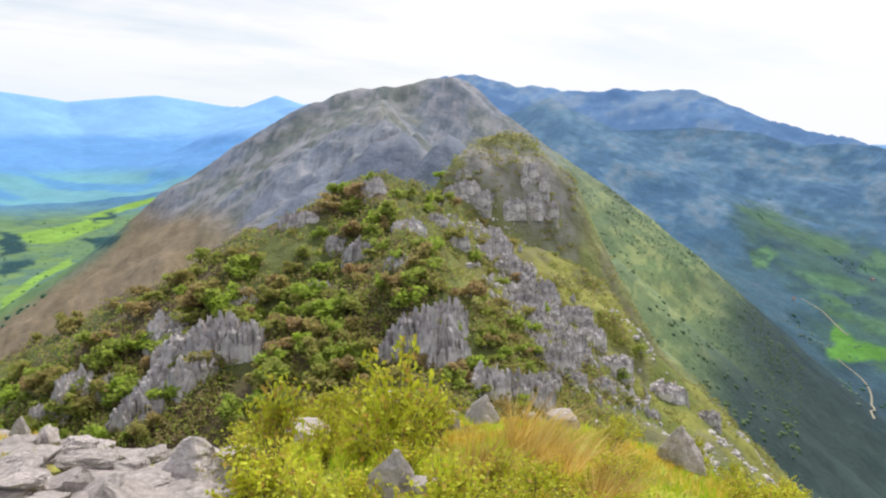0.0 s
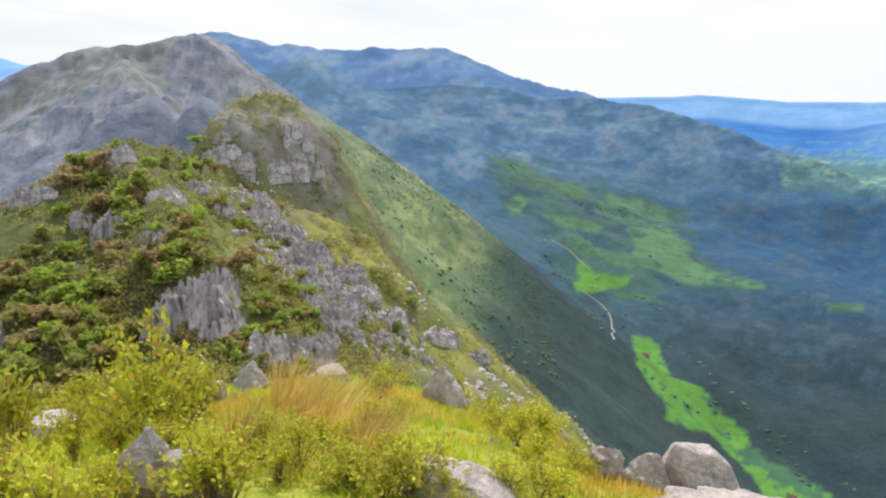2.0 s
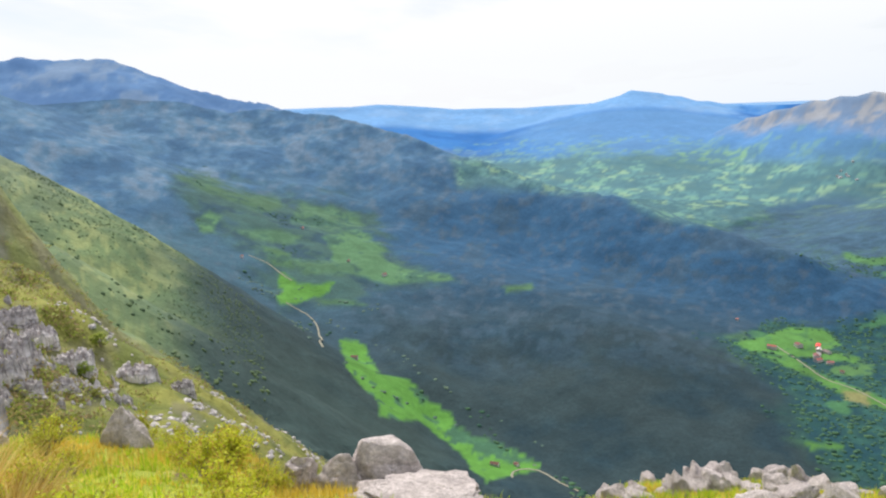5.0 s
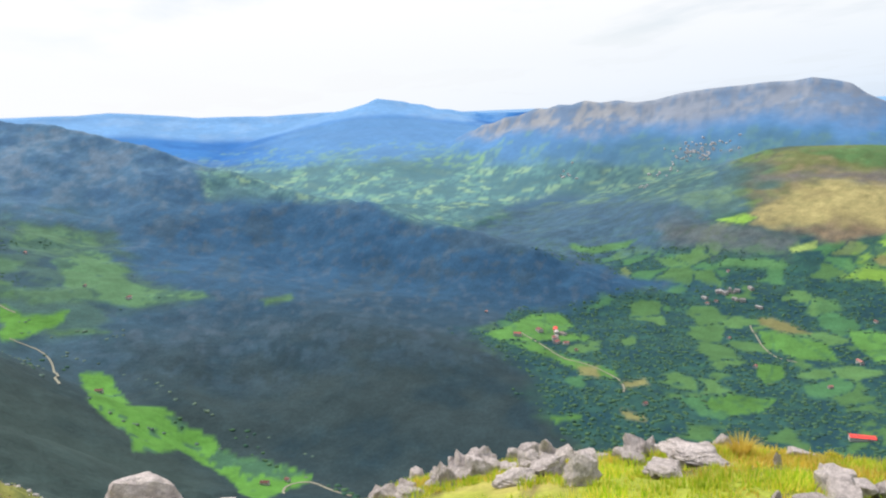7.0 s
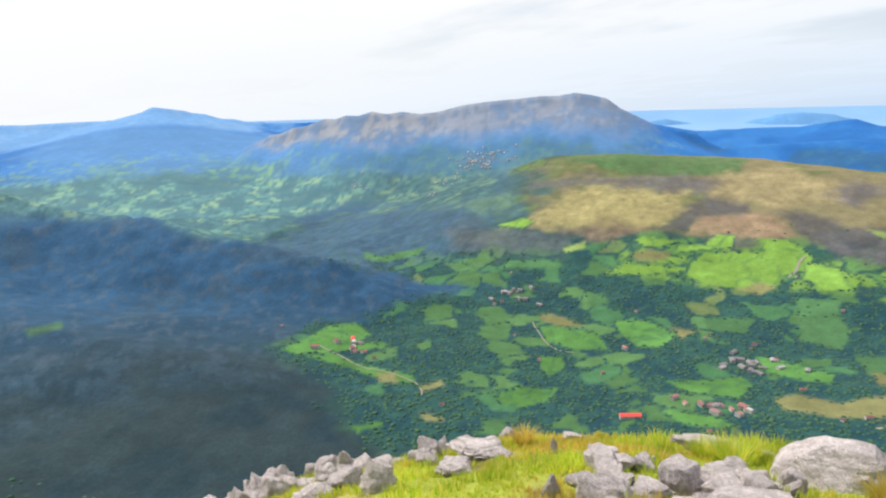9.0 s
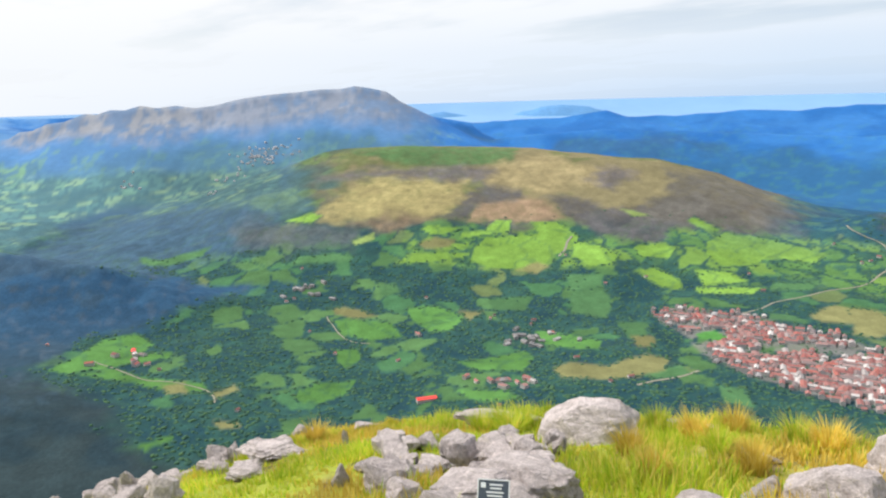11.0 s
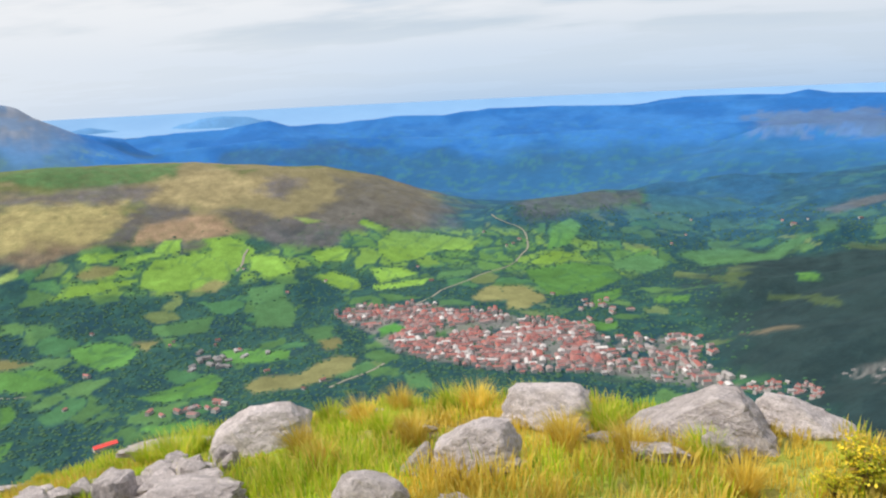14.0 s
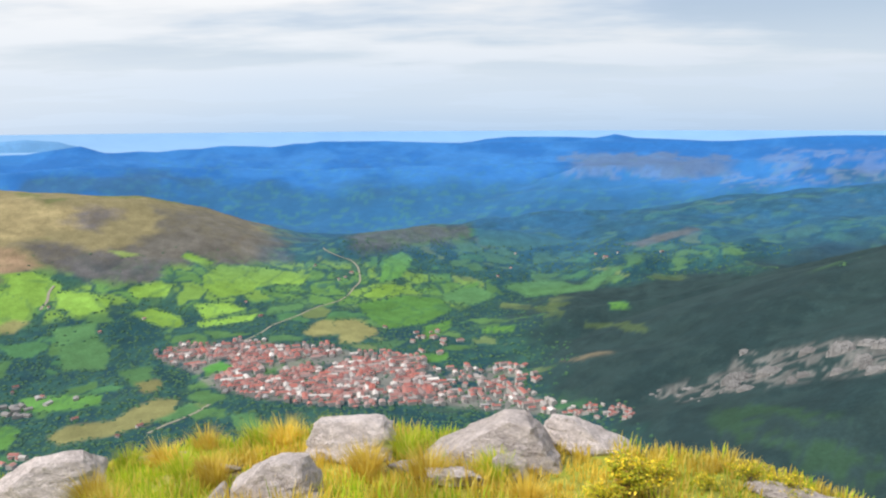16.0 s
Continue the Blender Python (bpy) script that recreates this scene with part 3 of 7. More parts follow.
field(GREEN, (69.1, -24.41), (71.4, -24.05), (71.9, -24.54), (69.5, -24.79))
field(TAN_FIELD, (74.7, -21.66), (76.5, -21.41), (76.9, -21.85), (75.1, -22.15))
field(TAN_FIELD, (71.5, -20.62), (72.9, -20.53), (73.1, -21.47), (71.7, -21.26))
field(TAN_FIELD, (74.7, -23.55), (76.5, -24.03), (76.7, -24.44), (75.1, -24.37))
field(GREEN, (81.1, -22.66), (83.5, -21.88), (85.6, -22.12), (84.8, -23.0), (81.8, -23.23))
field(MUTED, (135.2, -8.95), (139.0, -8.37), (142.4, -8.45), (142.4, -9.54), (138.3, -9.93), (135.2, -9.78))
field(MUTED, (132.2, -13.49), (135.3, -12.91), (136.4, -13.79), (134.9, -14.35), (132.7, -14.14))
field(MUTED, (137.1, -12.9), (140.0, -12.44), (143.4, -12.62), (145.7, -11.23), (146.9, -10.95), (144.2, -12.98), (139.2, -13.68))
field(MUTED, (146.5, -10.15), (147.6, -9.96), (148.0, -10.67), (146.7, -11.17))
field(GREEN, (135.4, -16.2), (138.2, -15.87), (138.1, -16.43), (135.5, -16.67))
field(GREEN, (127.7, -10.84), (129.1, -10.18), (130.0, -10.84), (129.1, -12.16), (127.3, -12.6))
field(GREEN, (145.5, -13.94), (146.7, -13.77), (147.1, -14.19), (145.7, -14.46))
field(PALE_HEATH, (146.8, -9.43), (149.0, -8.42), (151.6, -7.97), (152.0, -8.23), (149.8, -8.87), (147.6, -9.56))
field(PALE_HEATH, (142.0, -18.39), (144.1, -17.84), (146.1, -17.65), (143.7, -18.37))
field(LUSH, (32.0, -17.46), (34.2, -17.87), (35.3, -19.13), (36.3, -20.38), (38.9, -20.9), (39.9, -21.89), (41.6, -23.74), (43.8, -25.54), (45.2, -25.87), (49.4, -27.53), (50.0, -28.34), (44.0, -29.18), (39.4, -24.87), (35.9, -24.03), (34.9, -22.11), (33.1, -20.11))
field(LUSH, (28.0, -12.69), (29.1, -12.01), (30.4, -13.08), (33.6, -13.32), (32.7, -14.02), (29.9, -14.88), (28.6, -14.68))
field(UPPER, (27.7, -10.22), (29.6, -10.92), (30.1, -12.2), (28.2, -11.73))
field(UPPER, (31.2, -14.4), (34.0, -14.8), (35.0, -15.31), (31.8, -14.93))
field(UPPER, (22.8, -7.68), (23.7, -7.14), (24.6, -7.66), (24.3, -8.79), (23.1, -8.75))
field(UPPER, (32.6, -9.69), (34.9, -9.44), (36.7, -10.92), (38.5, -12.97), (41.9, -13.34), (42.2, -13.84), (37.5, -13.76), (33.1, -12.71))
field(UPPER, (46.3, -14.43), (48.6, -14.16), (48.7, -14.61), (46.7, -14.82))
field(UPPER_DIM, (21.8, -4.28), (24.4, -4.98), (26.1, -5.95), (28.9, -6.46), (29.3, -7.35), (27.9, -7.62), (26.1, -6.87), (23.5, -5.69))
field(UPPER_DIM, (30.5, -6.94), (34.9, -8.31), (35.4, -9.23), (33.1, -9.43), (30.1, -8.51))
field(UPPER_DIM, (26.0, -8.76), (28.8, -8.83), (30.6, -9.57), (29.1, -10.07), (26.5, -9.3))
field(UPPER_DIM, (29.6, -11.31), (32.7, -11.79), (34.9, -12.01), (34.4, -12.88), (30.9, -12.74))
field(BRIGHT_MEADOW, (-30.3, -6.24), (-27.6, -5.81), (-24.3, -5.07), (-24.3, -5.75), (-27.7, -6.98), (-29.7, -6.93))
field(BRIGHT_MEADOW, (-31.6, -10.51), (-29.5, -9.18), (-27.0, -8.04), (-27.2, -8.58), (-29.6, -9.76), (-31.7, -11.26))
field(BRIGHT_MEADOW, (-26.8, -5.37), (-23.9, -4.6), (-20.5, -3.75), (-21.6, -4.42), (-25.0, -5.32))
field(GROVE, (-31.3, -5.92), (-30.3, -6.36), (-29.9, -7.22), (-31.4, -7.8))
field(GROVE, (-25.6, -5.34), (-24.1, -4.8), (-24.1, -5.4), (-25.4, -5.75))
field(GROVE, (-26.2, -6.86), (-23.1, -6.49), (-23.0, -7.03), (-25.9, -7.48))
field(GROVE, (-31.5, -8.26), (-29.4, -7.84), (-29.5, -8.41), (-31.5, -9.01))
field(DUSKY_HEATH, (111.2, -6.20), (113.9, -6.21), (117.0, -7.08), (119.2, -8.82), (120.3, -10.34), (117.0, -10.83), (113.9, -10.17), (110.7, -10.37), (108.5, -9.46), (110.7, -8.39))

# SHADED_WOOD among these is painted shade on woods, not heath
HEATHS = (DUSKY_HEATH, SHADED_WOOD, MOOR, LOW_HEATH, TOP_GREEN, GOLD_WEST, GOLD_TOP, PURPLE_SHADE, PINK_HEATH, HEATHER, RUST, GROVE)


def inside(az, el, corners):
    """Degrees inside (+) or outside (-) a cover's outline."""
    far, odd = np.full(az.shape, 9.0), np.zeros(az.shape, bool)
    for (a0, e0), (a1, e1) in zip(corners, corners[1:] + corners[:1]):
        da, de = a1 - a0, e1 - e0
        t = np.clip(((az - a0) * da + (el - e0) * de) / (da * da + de * de + 1e-9), 0, 1)
        far = np.minimum(far, np.hypot(az - a0 - t * da, el - e0 - t * de))
        if abs(de) > 1e-6:
            odd ^= ((e0 > el) != (e1 > el)) & (az < a0 + (el - e0) * da / de)
    return np.where(odd, far, -far)


def covers(x, y, az, el, wanted):
    """The covers of the wanted kinds: number, colour, and where they lie with their share and their depth inside the outline."""
    wa, we = fbm(x / 75, y / 75, 3, 63) + 0.5 * fbm(x / 20, y / 20, 2, 69), fbm(x / 75, y / 75, 3, 64) + 0.5 * fbm(x / 20, y / 20, 2, 70)
    for number, ((colour, soft, waver), corners) in enumerate(COVERS):
        if not wanted((colour, soft, waver)):
            continue
        aa, ee = [c[0] for c in corners], [c[1] for c in corners]
        m = soft + 1.5 * waver
        near = np.nonzero((az > min(aa) - m) & (az < max(aa) + m) & (el > min(ee) - m) & (el < max(ee) + m))
        if len(near[0]):
            d = inside(az[near] + waver * wa[near], el[near] + 0.45 * waver * we[near], corners)
            d = d - (0.28 if colour is LUSH[0] else 0.0)
            yield number, colour, near, step(d, -soft, soft), d


def field_depth(x, y, az, el):
    """Degrees inside the nearest open field; negative outside."""
    depth = np.full(x.shape, -9.0)
    for _, _, near, share, d in covers(x, y, az, el, lambda kind: kind not in HEATHS):
        depth[near] = np.maximum(depth[near], d)
    return depth


def patches(rows, az, el, soft=0.25):
    w = np.zeros(az.shape)
    for a, e, da, de in rows:
        w = np.maximum(w, 1 - step(((az - a) / da) ** 4 + ((el - e) / de) ** 4, 1 - soft, 1 + soft))
    return w


def wooded_fields(x, y, z):
    """For the valley: 0 to 1 where trees stand, from the fields' hedges and copses."""
    ident, edge = cells(x, y, 74.0, 71)
    near = 1 - step(np.hypot(x, y), 1080, 1380)
    copse = step(ident + 0.22 * near, 0.50, 0.52) * (1 - step(ident, 0.90, 0.92))
    patch = step(fbm(x / 95, y / 95, 4, 73) + 0.10 * near, 0.07, 0.14)
    hedge = 1 - step(edge + 7 * fbm(x / 30, y / 30, 2, 74), 2.0, 6.0)
    return np.clip(np.maximum(np.maximum(copse * 0.95, patch), hedge), 0, 1), ident


def hill_colour(x, y, z):
    r, az, el, azw, elw, strip, wood, wood_right = regions(x, y, z)
    fa, fe = az + 1.3 * fbm(x / 70, y / 70, 3, 63) + 0.7 * fbm(x / 22, y / 22, 3, 69), el + 0.45 * fbm(x / 70, y / 70, 3, 64) + 0.25 * fbm(x / 22, y / 22, 3, 70)
    n1, n2, n3 = fbm(x / 60, y / 60, 4, 81), fbm(x / 14, y / 14, 4, 82), fbm(x / 400, y / 400, 4, 83)
    q1, q2 = fbm(az * 0.45, el * 0.9, 4, 95), fbm(az * 1.9, el * 2.6, 4, 96)
    trees, ident = wooded_fields(x, y, z)
    c = np.zeros(x.shape + (3,)) + np.array(MEADOW)
    c = blend(c, (0.085, 0.185, 0.068), step(lattice(np.floor(ident * 9999), np.floor(ident * 777), 5), 0.5, 0.6) * 0.8)
    c = blend(c, (0.05, 0.15, 0.07), step(lattice(np.floor(ident * 7777), np.floor(ident * 555), 7), 0.6, 0.65) * 0.8)
    c = blend(c, TAN, step(lattice(np.floor(ident * 5555), np.floor(ident * 333), 6), 0.88, 0.90) * 0.35)
    # haze painted in: far fields and their trees turn pale blue-green
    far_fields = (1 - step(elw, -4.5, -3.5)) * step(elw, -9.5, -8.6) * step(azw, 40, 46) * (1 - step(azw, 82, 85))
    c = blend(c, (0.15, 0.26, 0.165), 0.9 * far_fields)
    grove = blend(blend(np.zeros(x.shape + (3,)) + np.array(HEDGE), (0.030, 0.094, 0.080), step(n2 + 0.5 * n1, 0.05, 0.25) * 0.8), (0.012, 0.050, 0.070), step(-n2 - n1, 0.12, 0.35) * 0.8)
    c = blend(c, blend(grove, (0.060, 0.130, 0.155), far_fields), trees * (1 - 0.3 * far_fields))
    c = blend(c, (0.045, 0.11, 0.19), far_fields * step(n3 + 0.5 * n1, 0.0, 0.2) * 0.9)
    hedge = 1 - step(cells(x, y, 105.0, 77)[1], 1.5, 4.5)
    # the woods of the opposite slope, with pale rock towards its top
    # cloud shade painted into the woods as near-black greens
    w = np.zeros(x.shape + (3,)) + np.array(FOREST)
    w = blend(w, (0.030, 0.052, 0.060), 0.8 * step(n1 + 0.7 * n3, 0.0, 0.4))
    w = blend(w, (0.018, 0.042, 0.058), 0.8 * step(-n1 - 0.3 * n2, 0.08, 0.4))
    # haze painted into the woods: bluer and paler farther off
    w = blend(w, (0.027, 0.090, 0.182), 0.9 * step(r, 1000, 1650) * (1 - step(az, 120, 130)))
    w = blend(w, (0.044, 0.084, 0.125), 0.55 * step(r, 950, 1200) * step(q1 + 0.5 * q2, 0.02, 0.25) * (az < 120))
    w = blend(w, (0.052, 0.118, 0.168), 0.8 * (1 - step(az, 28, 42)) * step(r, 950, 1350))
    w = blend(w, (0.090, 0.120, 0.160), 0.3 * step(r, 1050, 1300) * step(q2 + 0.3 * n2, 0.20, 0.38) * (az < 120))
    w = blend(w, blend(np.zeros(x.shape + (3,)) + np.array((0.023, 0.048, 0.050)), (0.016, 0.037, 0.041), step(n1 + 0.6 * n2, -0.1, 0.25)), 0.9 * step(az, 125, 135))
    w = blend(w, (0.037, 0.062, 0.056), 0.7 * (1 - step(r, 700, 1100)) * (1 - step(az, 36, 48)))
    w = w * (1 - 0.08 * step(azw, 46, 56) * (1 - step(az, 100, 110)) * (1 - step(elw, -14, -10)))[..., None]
    # the same painted haze, stronger up the slope
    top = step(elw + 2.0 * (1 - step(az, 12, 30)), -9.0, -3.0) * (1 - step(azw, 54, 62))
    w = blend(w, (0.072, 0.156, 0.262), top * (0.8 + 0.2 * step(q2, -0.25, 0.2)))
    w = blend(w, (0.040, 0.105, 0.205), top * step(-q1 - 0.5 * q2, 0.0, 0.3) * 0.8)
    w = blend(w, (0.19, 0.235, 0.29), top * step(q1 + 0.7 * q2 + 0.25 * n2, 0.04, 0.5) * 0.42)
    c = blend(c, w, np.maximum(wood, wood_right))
    glade = patches([(146.2, -15.6, 2.6, 0.25), (141.0, -14.5, 1.0, 0.5), (150, -11.6, 1.6, 0.3)], fa, fe)
    c = blend(c, (0.10, 0.15, 0.04), glade * 0.4)
    face = step(inside(az + 1.2 * n1, el + 0.6 * n1, CRAG), -0.25, 0.25) * step(1.2 * n2 + 0.6 * n1 + 0.14 * step(az, 153, 157), 0.0, 0.16)
    c = blend(c, blend(np.zeros(x.shape + (3,)) + np.array((0.20, 0.198, 0.195)), (0.13, 0.13, 0.13), step(n2, 0.1, 0.3)), face * 0.7)
    low_green = patches([(158.5, -21.6, 4.5, 1.4), (163.5, -23.6, 4, 1.6)], fa, fe, 0.6)
    c = blend(c, (0.04, 0.10, 0.035), low_green * 0.4 * step(n2 + n1, -0.2, 0.15))
    upland = step(inside(az + 2.0 * n1, el + 0.9 * n1, UPLAND), -0.7, 0.8)
    g = blend(np.zeros(x.shape + (3,)) + np.array((0.048, 0.104, 0.092)), (0.028, 0.068, 0.090), step(n1 + 0.6 * n2, -0.15, 0.2))
    c = blend(c, g, upland * 0.9)
    town = step(inside(az + 0.5 * n1, el + 0.25 * n1, TOWN), -0.2, 0.2)
    c = blend(c, (0.20, 0.19, 0.185), town * 0.75 * step(n2 + n1, -0.35, 0.0))
    # the bare golden hill, its ground below the patches of heath
    gold = step(azw, 82, 89) * (1 - step(azw, 117, 122)) * step(elw + 0.03 * np.abs(azw - 96), -10.0, -9.2) * step(r, 1800, 1900)
    k = blend(np.zeros(x.shape + (3,)) + np.array((0.20, 0.175, 0.095)), (0.13, 0.145, 0.06), step(n3 + 0.8 * n1, -0.05, 0.3))
    c = blend(c, k, gold)
    c = blend(c, (0.052, 0.105, 0.115), patches([(79.5, -7.4, 4.0, 1.3), (84.0, -6.4, 2.2, 0.9), (75.0, -9.0, 3.0, 0.8)], az + 2.6 * n3, el + n1, 0.8) * (0.55 + 0.6 * n1))
    # sunlit belt of meadows: its sunlight is painted in as brighter greens
    belt = step(inside(az + n1, el + 0.4 * n1, SUNNY), -0.3, 0.3)
    c = blend(c, blend(np.zeros(x.shape + (3,)) + np.array((0.090, 0.200, 0.060)), (0.14, 0.255, 0.058), step(lattice(np.floor(ident * 321), np.floor(ident * 87), 5), 0.5, 0.55)), belt * (1 - 0.9 * step(cells(x, y, 74.0, 71)[1], 6.0, 2.5)) * (1 - 0.75 * step(n1 + 0.7 * n2, 0.10, 0.25)))
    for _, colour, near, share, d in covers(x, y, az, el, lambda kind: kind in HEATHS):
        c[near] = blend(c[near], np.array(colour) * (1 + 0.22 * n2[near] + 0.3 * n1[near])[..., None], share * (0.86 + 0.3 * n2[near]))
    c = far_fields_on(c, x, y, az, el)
    # open fields, each of its own shade, with hedges along their edges
    for number, colour, near, share, d in covers(x, y, az, el, lambda kind: kind not in HEATHS):
        shade = (0.86 + 0.28 * math.sin(number * 2.4) ** 2) * (1 + 0.22 * n1[near] + 0.14 * n2[near])
        c[near] = blend(c[near], np.array(colour) * shade[..., None], share)
        if colour in (LUSH[0], UPPER[0], UPPER_DIM[0]):
            c[near] = blend(c[near], (0.036, 0.088, 0.080), share * step(n1[near] + 0.8 * n2[near], 0.12, 0.28) * 0.8)
        if colour in (BRIGHT_MEADOW[0], GREEN[0]):
            c[near] = blend(c[near], HEDGE, (1 - step(np.abs(d + 0.06), 0.03, 0.10)) * 0.55 * step(n2[near], -0.25, 0.05))
            c[near] = blend(c[near], HEDGE, hedge[near] * share * 0.35)
    # haze painted in: the valley's far end turns blue with distance
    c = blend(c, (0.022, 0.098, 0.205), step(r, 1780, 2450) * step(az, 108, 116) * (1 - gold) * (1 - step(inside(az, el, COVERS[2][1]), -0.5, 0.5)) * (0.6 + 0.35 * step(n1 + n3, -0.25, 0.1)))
    # the flanks of the long ridge
    flank = (1 - step(azw, 17, 25)) * (1 - wood * step(azw, 18, 30)) * (1 - step(r, 1200, 1400) * step(az, -3, 4))
    f = blend(np.zeros(x.shape + (3,)) + np.array((0.155, 0.21, 0.11)), (0.19, 0.20, 0.155), step(n1 + 0.5 * n2, -0.05, 0.3) * 0.7)
    f = blend(f, (0.085, 0.140, 0.095), step(n1 * 0.7 + n2 * 0.5 - 0.0026 * (z + 120), -0.02, 0.25) * 0.85)
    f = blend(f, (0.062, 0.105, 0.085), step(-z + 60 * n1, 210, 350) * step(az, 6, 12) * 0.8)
    # light put into colour: lit greens on the upper flank, darker woods beyond
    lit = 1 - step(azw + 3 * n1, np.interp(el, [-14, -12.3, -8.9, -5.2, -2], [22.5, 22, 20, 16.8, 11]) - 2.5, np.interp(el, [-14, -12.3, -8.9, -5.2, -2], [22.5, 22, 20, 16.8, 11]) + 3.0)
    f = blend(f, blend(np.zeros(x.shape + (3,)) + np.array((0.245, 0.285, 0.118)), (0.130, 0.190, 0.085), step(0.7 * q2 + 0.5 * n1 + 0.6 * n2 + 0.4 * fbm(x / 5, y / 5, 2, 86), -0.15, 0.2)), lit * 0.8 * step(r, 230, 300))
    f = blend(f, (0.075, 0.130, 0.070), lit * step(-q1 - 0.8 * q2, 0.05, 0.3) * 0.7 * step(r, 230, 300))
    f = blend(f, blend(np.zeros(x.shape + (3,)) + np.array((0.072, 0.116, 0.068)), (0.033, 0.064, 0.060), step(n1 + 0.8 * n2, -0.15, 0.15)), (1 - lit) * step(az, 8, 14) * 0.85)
    high = step(z, -150, -20) * step(r, 260, 420) * (1 - 0.8 * step(az, 6, 11))
    # the high rock's blue tint is haze painted in
    rocky = blend(np.zeros(x.shape + (3,)) + np.array((0.155, 0.178, 0.232)), (0.095, 0.122, 0.158), step(n1 + n2 * 0.7, -0.05, 0.2))
    rocky = blend(rocky, (0.17, 0.18, 0.145), step(n3 + 0.8 * n1, 0.1, 0.35) * 0.6)
    strata = fbm(az * 0.8 + el * 1.7, el * 5.0 - az * 0.9, 4, 97)
    rocky = blend(rocky, (0.080, 0.105, 0.130), step(strata + 0.4 * n2, 0.06, 0.22) * 0.6 * step(r, 500, 650))
    rocky = blend(rocky, (0.27, 0.27, 0.29), step(-strata + 0.4 * n2, 0.10, 0.26) * 0.5 * step(r, 500, 650))
    rocky = blend(rocky, (0.25, 0.252, 0.29), step(n2 + 0.2 * n1, 0.10, 0.28) * 0.75)
    f = blend(f, rocky, np.maximum(high, (1 - step(az, 1, 7)) * step(r, 250, 330)))
    heath = (1 - step(azw, -19, -13)) * step(r, 250, 400)
    f = blend(f, (0.21, 0.155, 0.09), heath * step(-elw - 0.25 * (azw + 30), 1.0, 4.0) * 0.85)
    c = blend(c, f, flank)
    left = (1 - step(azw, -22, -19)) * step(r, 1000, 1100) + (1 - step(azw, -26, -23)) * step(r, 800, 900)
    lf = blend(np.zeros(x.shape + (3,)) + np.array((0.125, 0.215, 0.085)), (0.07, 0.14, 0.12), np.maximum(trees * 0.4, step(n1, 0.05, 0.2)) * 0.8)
    # haze painted in: the western fields turn blue towards their far end
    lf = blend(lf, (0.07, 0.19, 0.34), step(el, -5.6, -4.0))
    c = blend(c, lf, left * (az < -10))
    for number, colour, near, share, d in covers(x, y, az, el, lambda kind: kind in (BRIGHT_MEADOW, GROVE)):
        if COVERS[number][1][0][0] < 0:
            c[near] = blend(c[near], np.array(colour) * (1 + 0.2 * n1[near])[..., None], share * (left[near] > 0.5))
    # the near spur
    near = 1 - step(r, np.where(az > 6, 200, 235), np.where(az > 6, 225, 300))
    s = blend(np.zeros(x.shape + (3,)) + np.array((0.105, 0.08, 0.05)), (0.10, 0.115, 0.04), step(n2 + n1, 0.0, 0.3))
    s = blend(s, blend(np.zeros(x.shape + (3,)) + np.array((0.25, 0.255, 0.065)), (0.14, 0.165, 0.045), step(n2 + 0.6 * fbm(x / 4, y / 4, 3, 88), -0.05, 0.2)), step(azw + 14 * n1, 2, 12) * 0.85)
    s = blend(s, (0.24, 0.265, 0.10), step(r, 175, 195) * 0.8)
    s = blend(s, (0.19, 0.18, 0.085), step(r, 175, 195) * step(n2 + 0.5 * fbm(x / 4, y / 4, 3, 89), 0.05, 0.25) * 0.7)
    s = blend(s, (0.15, 0.14, 0.10), step(fbm(x / 5, y / 5, 4, 87) + 0.5 * n1, 0.12, 0.3) * step(azw, 3, 10) * 0.6)
    knob = step(az, -0.5, 1.0) * (1 - step(az, 9.5, 11.5)) * step(r, 186, 196) * (1 - step(z, 0.5, 3.5))
    rib = fbm((x + 0.8 * z) / 3.5, (y - 0.5 * z) / 3.5, 4, 58)
    s = blend(s, blend(np.zeros(x.shape + (3,)) + np.array((0.34, 0.315, 0.325)), (0.20, 0.185, 0.15), step(rib, 0.0, 0.25)), knob * 0.9 * (1 - step(z, -3, 1.2)) * step(n2 + rib, -0.4, 0.05) * 0.9)
    return blend(c, s, near)


def summit_colour(x, y, z):
    n1, n2 = fbm(x / 1.3, y / 1.3, 4, 91), fbm(x / 0.3, y / 0.3, 3, 92)
    c = np.zeros(x.shape + (3,)) + np.array((0.30, 0.34, 0.05))
    c = blend(c, (0.40, 0.36, 0.10), step(n1, 0.0, 0.3))
    return blend(c, (0.16, 0.12, 0.06), step(n2 + 0.4 * n1, 0.2, 0.4))


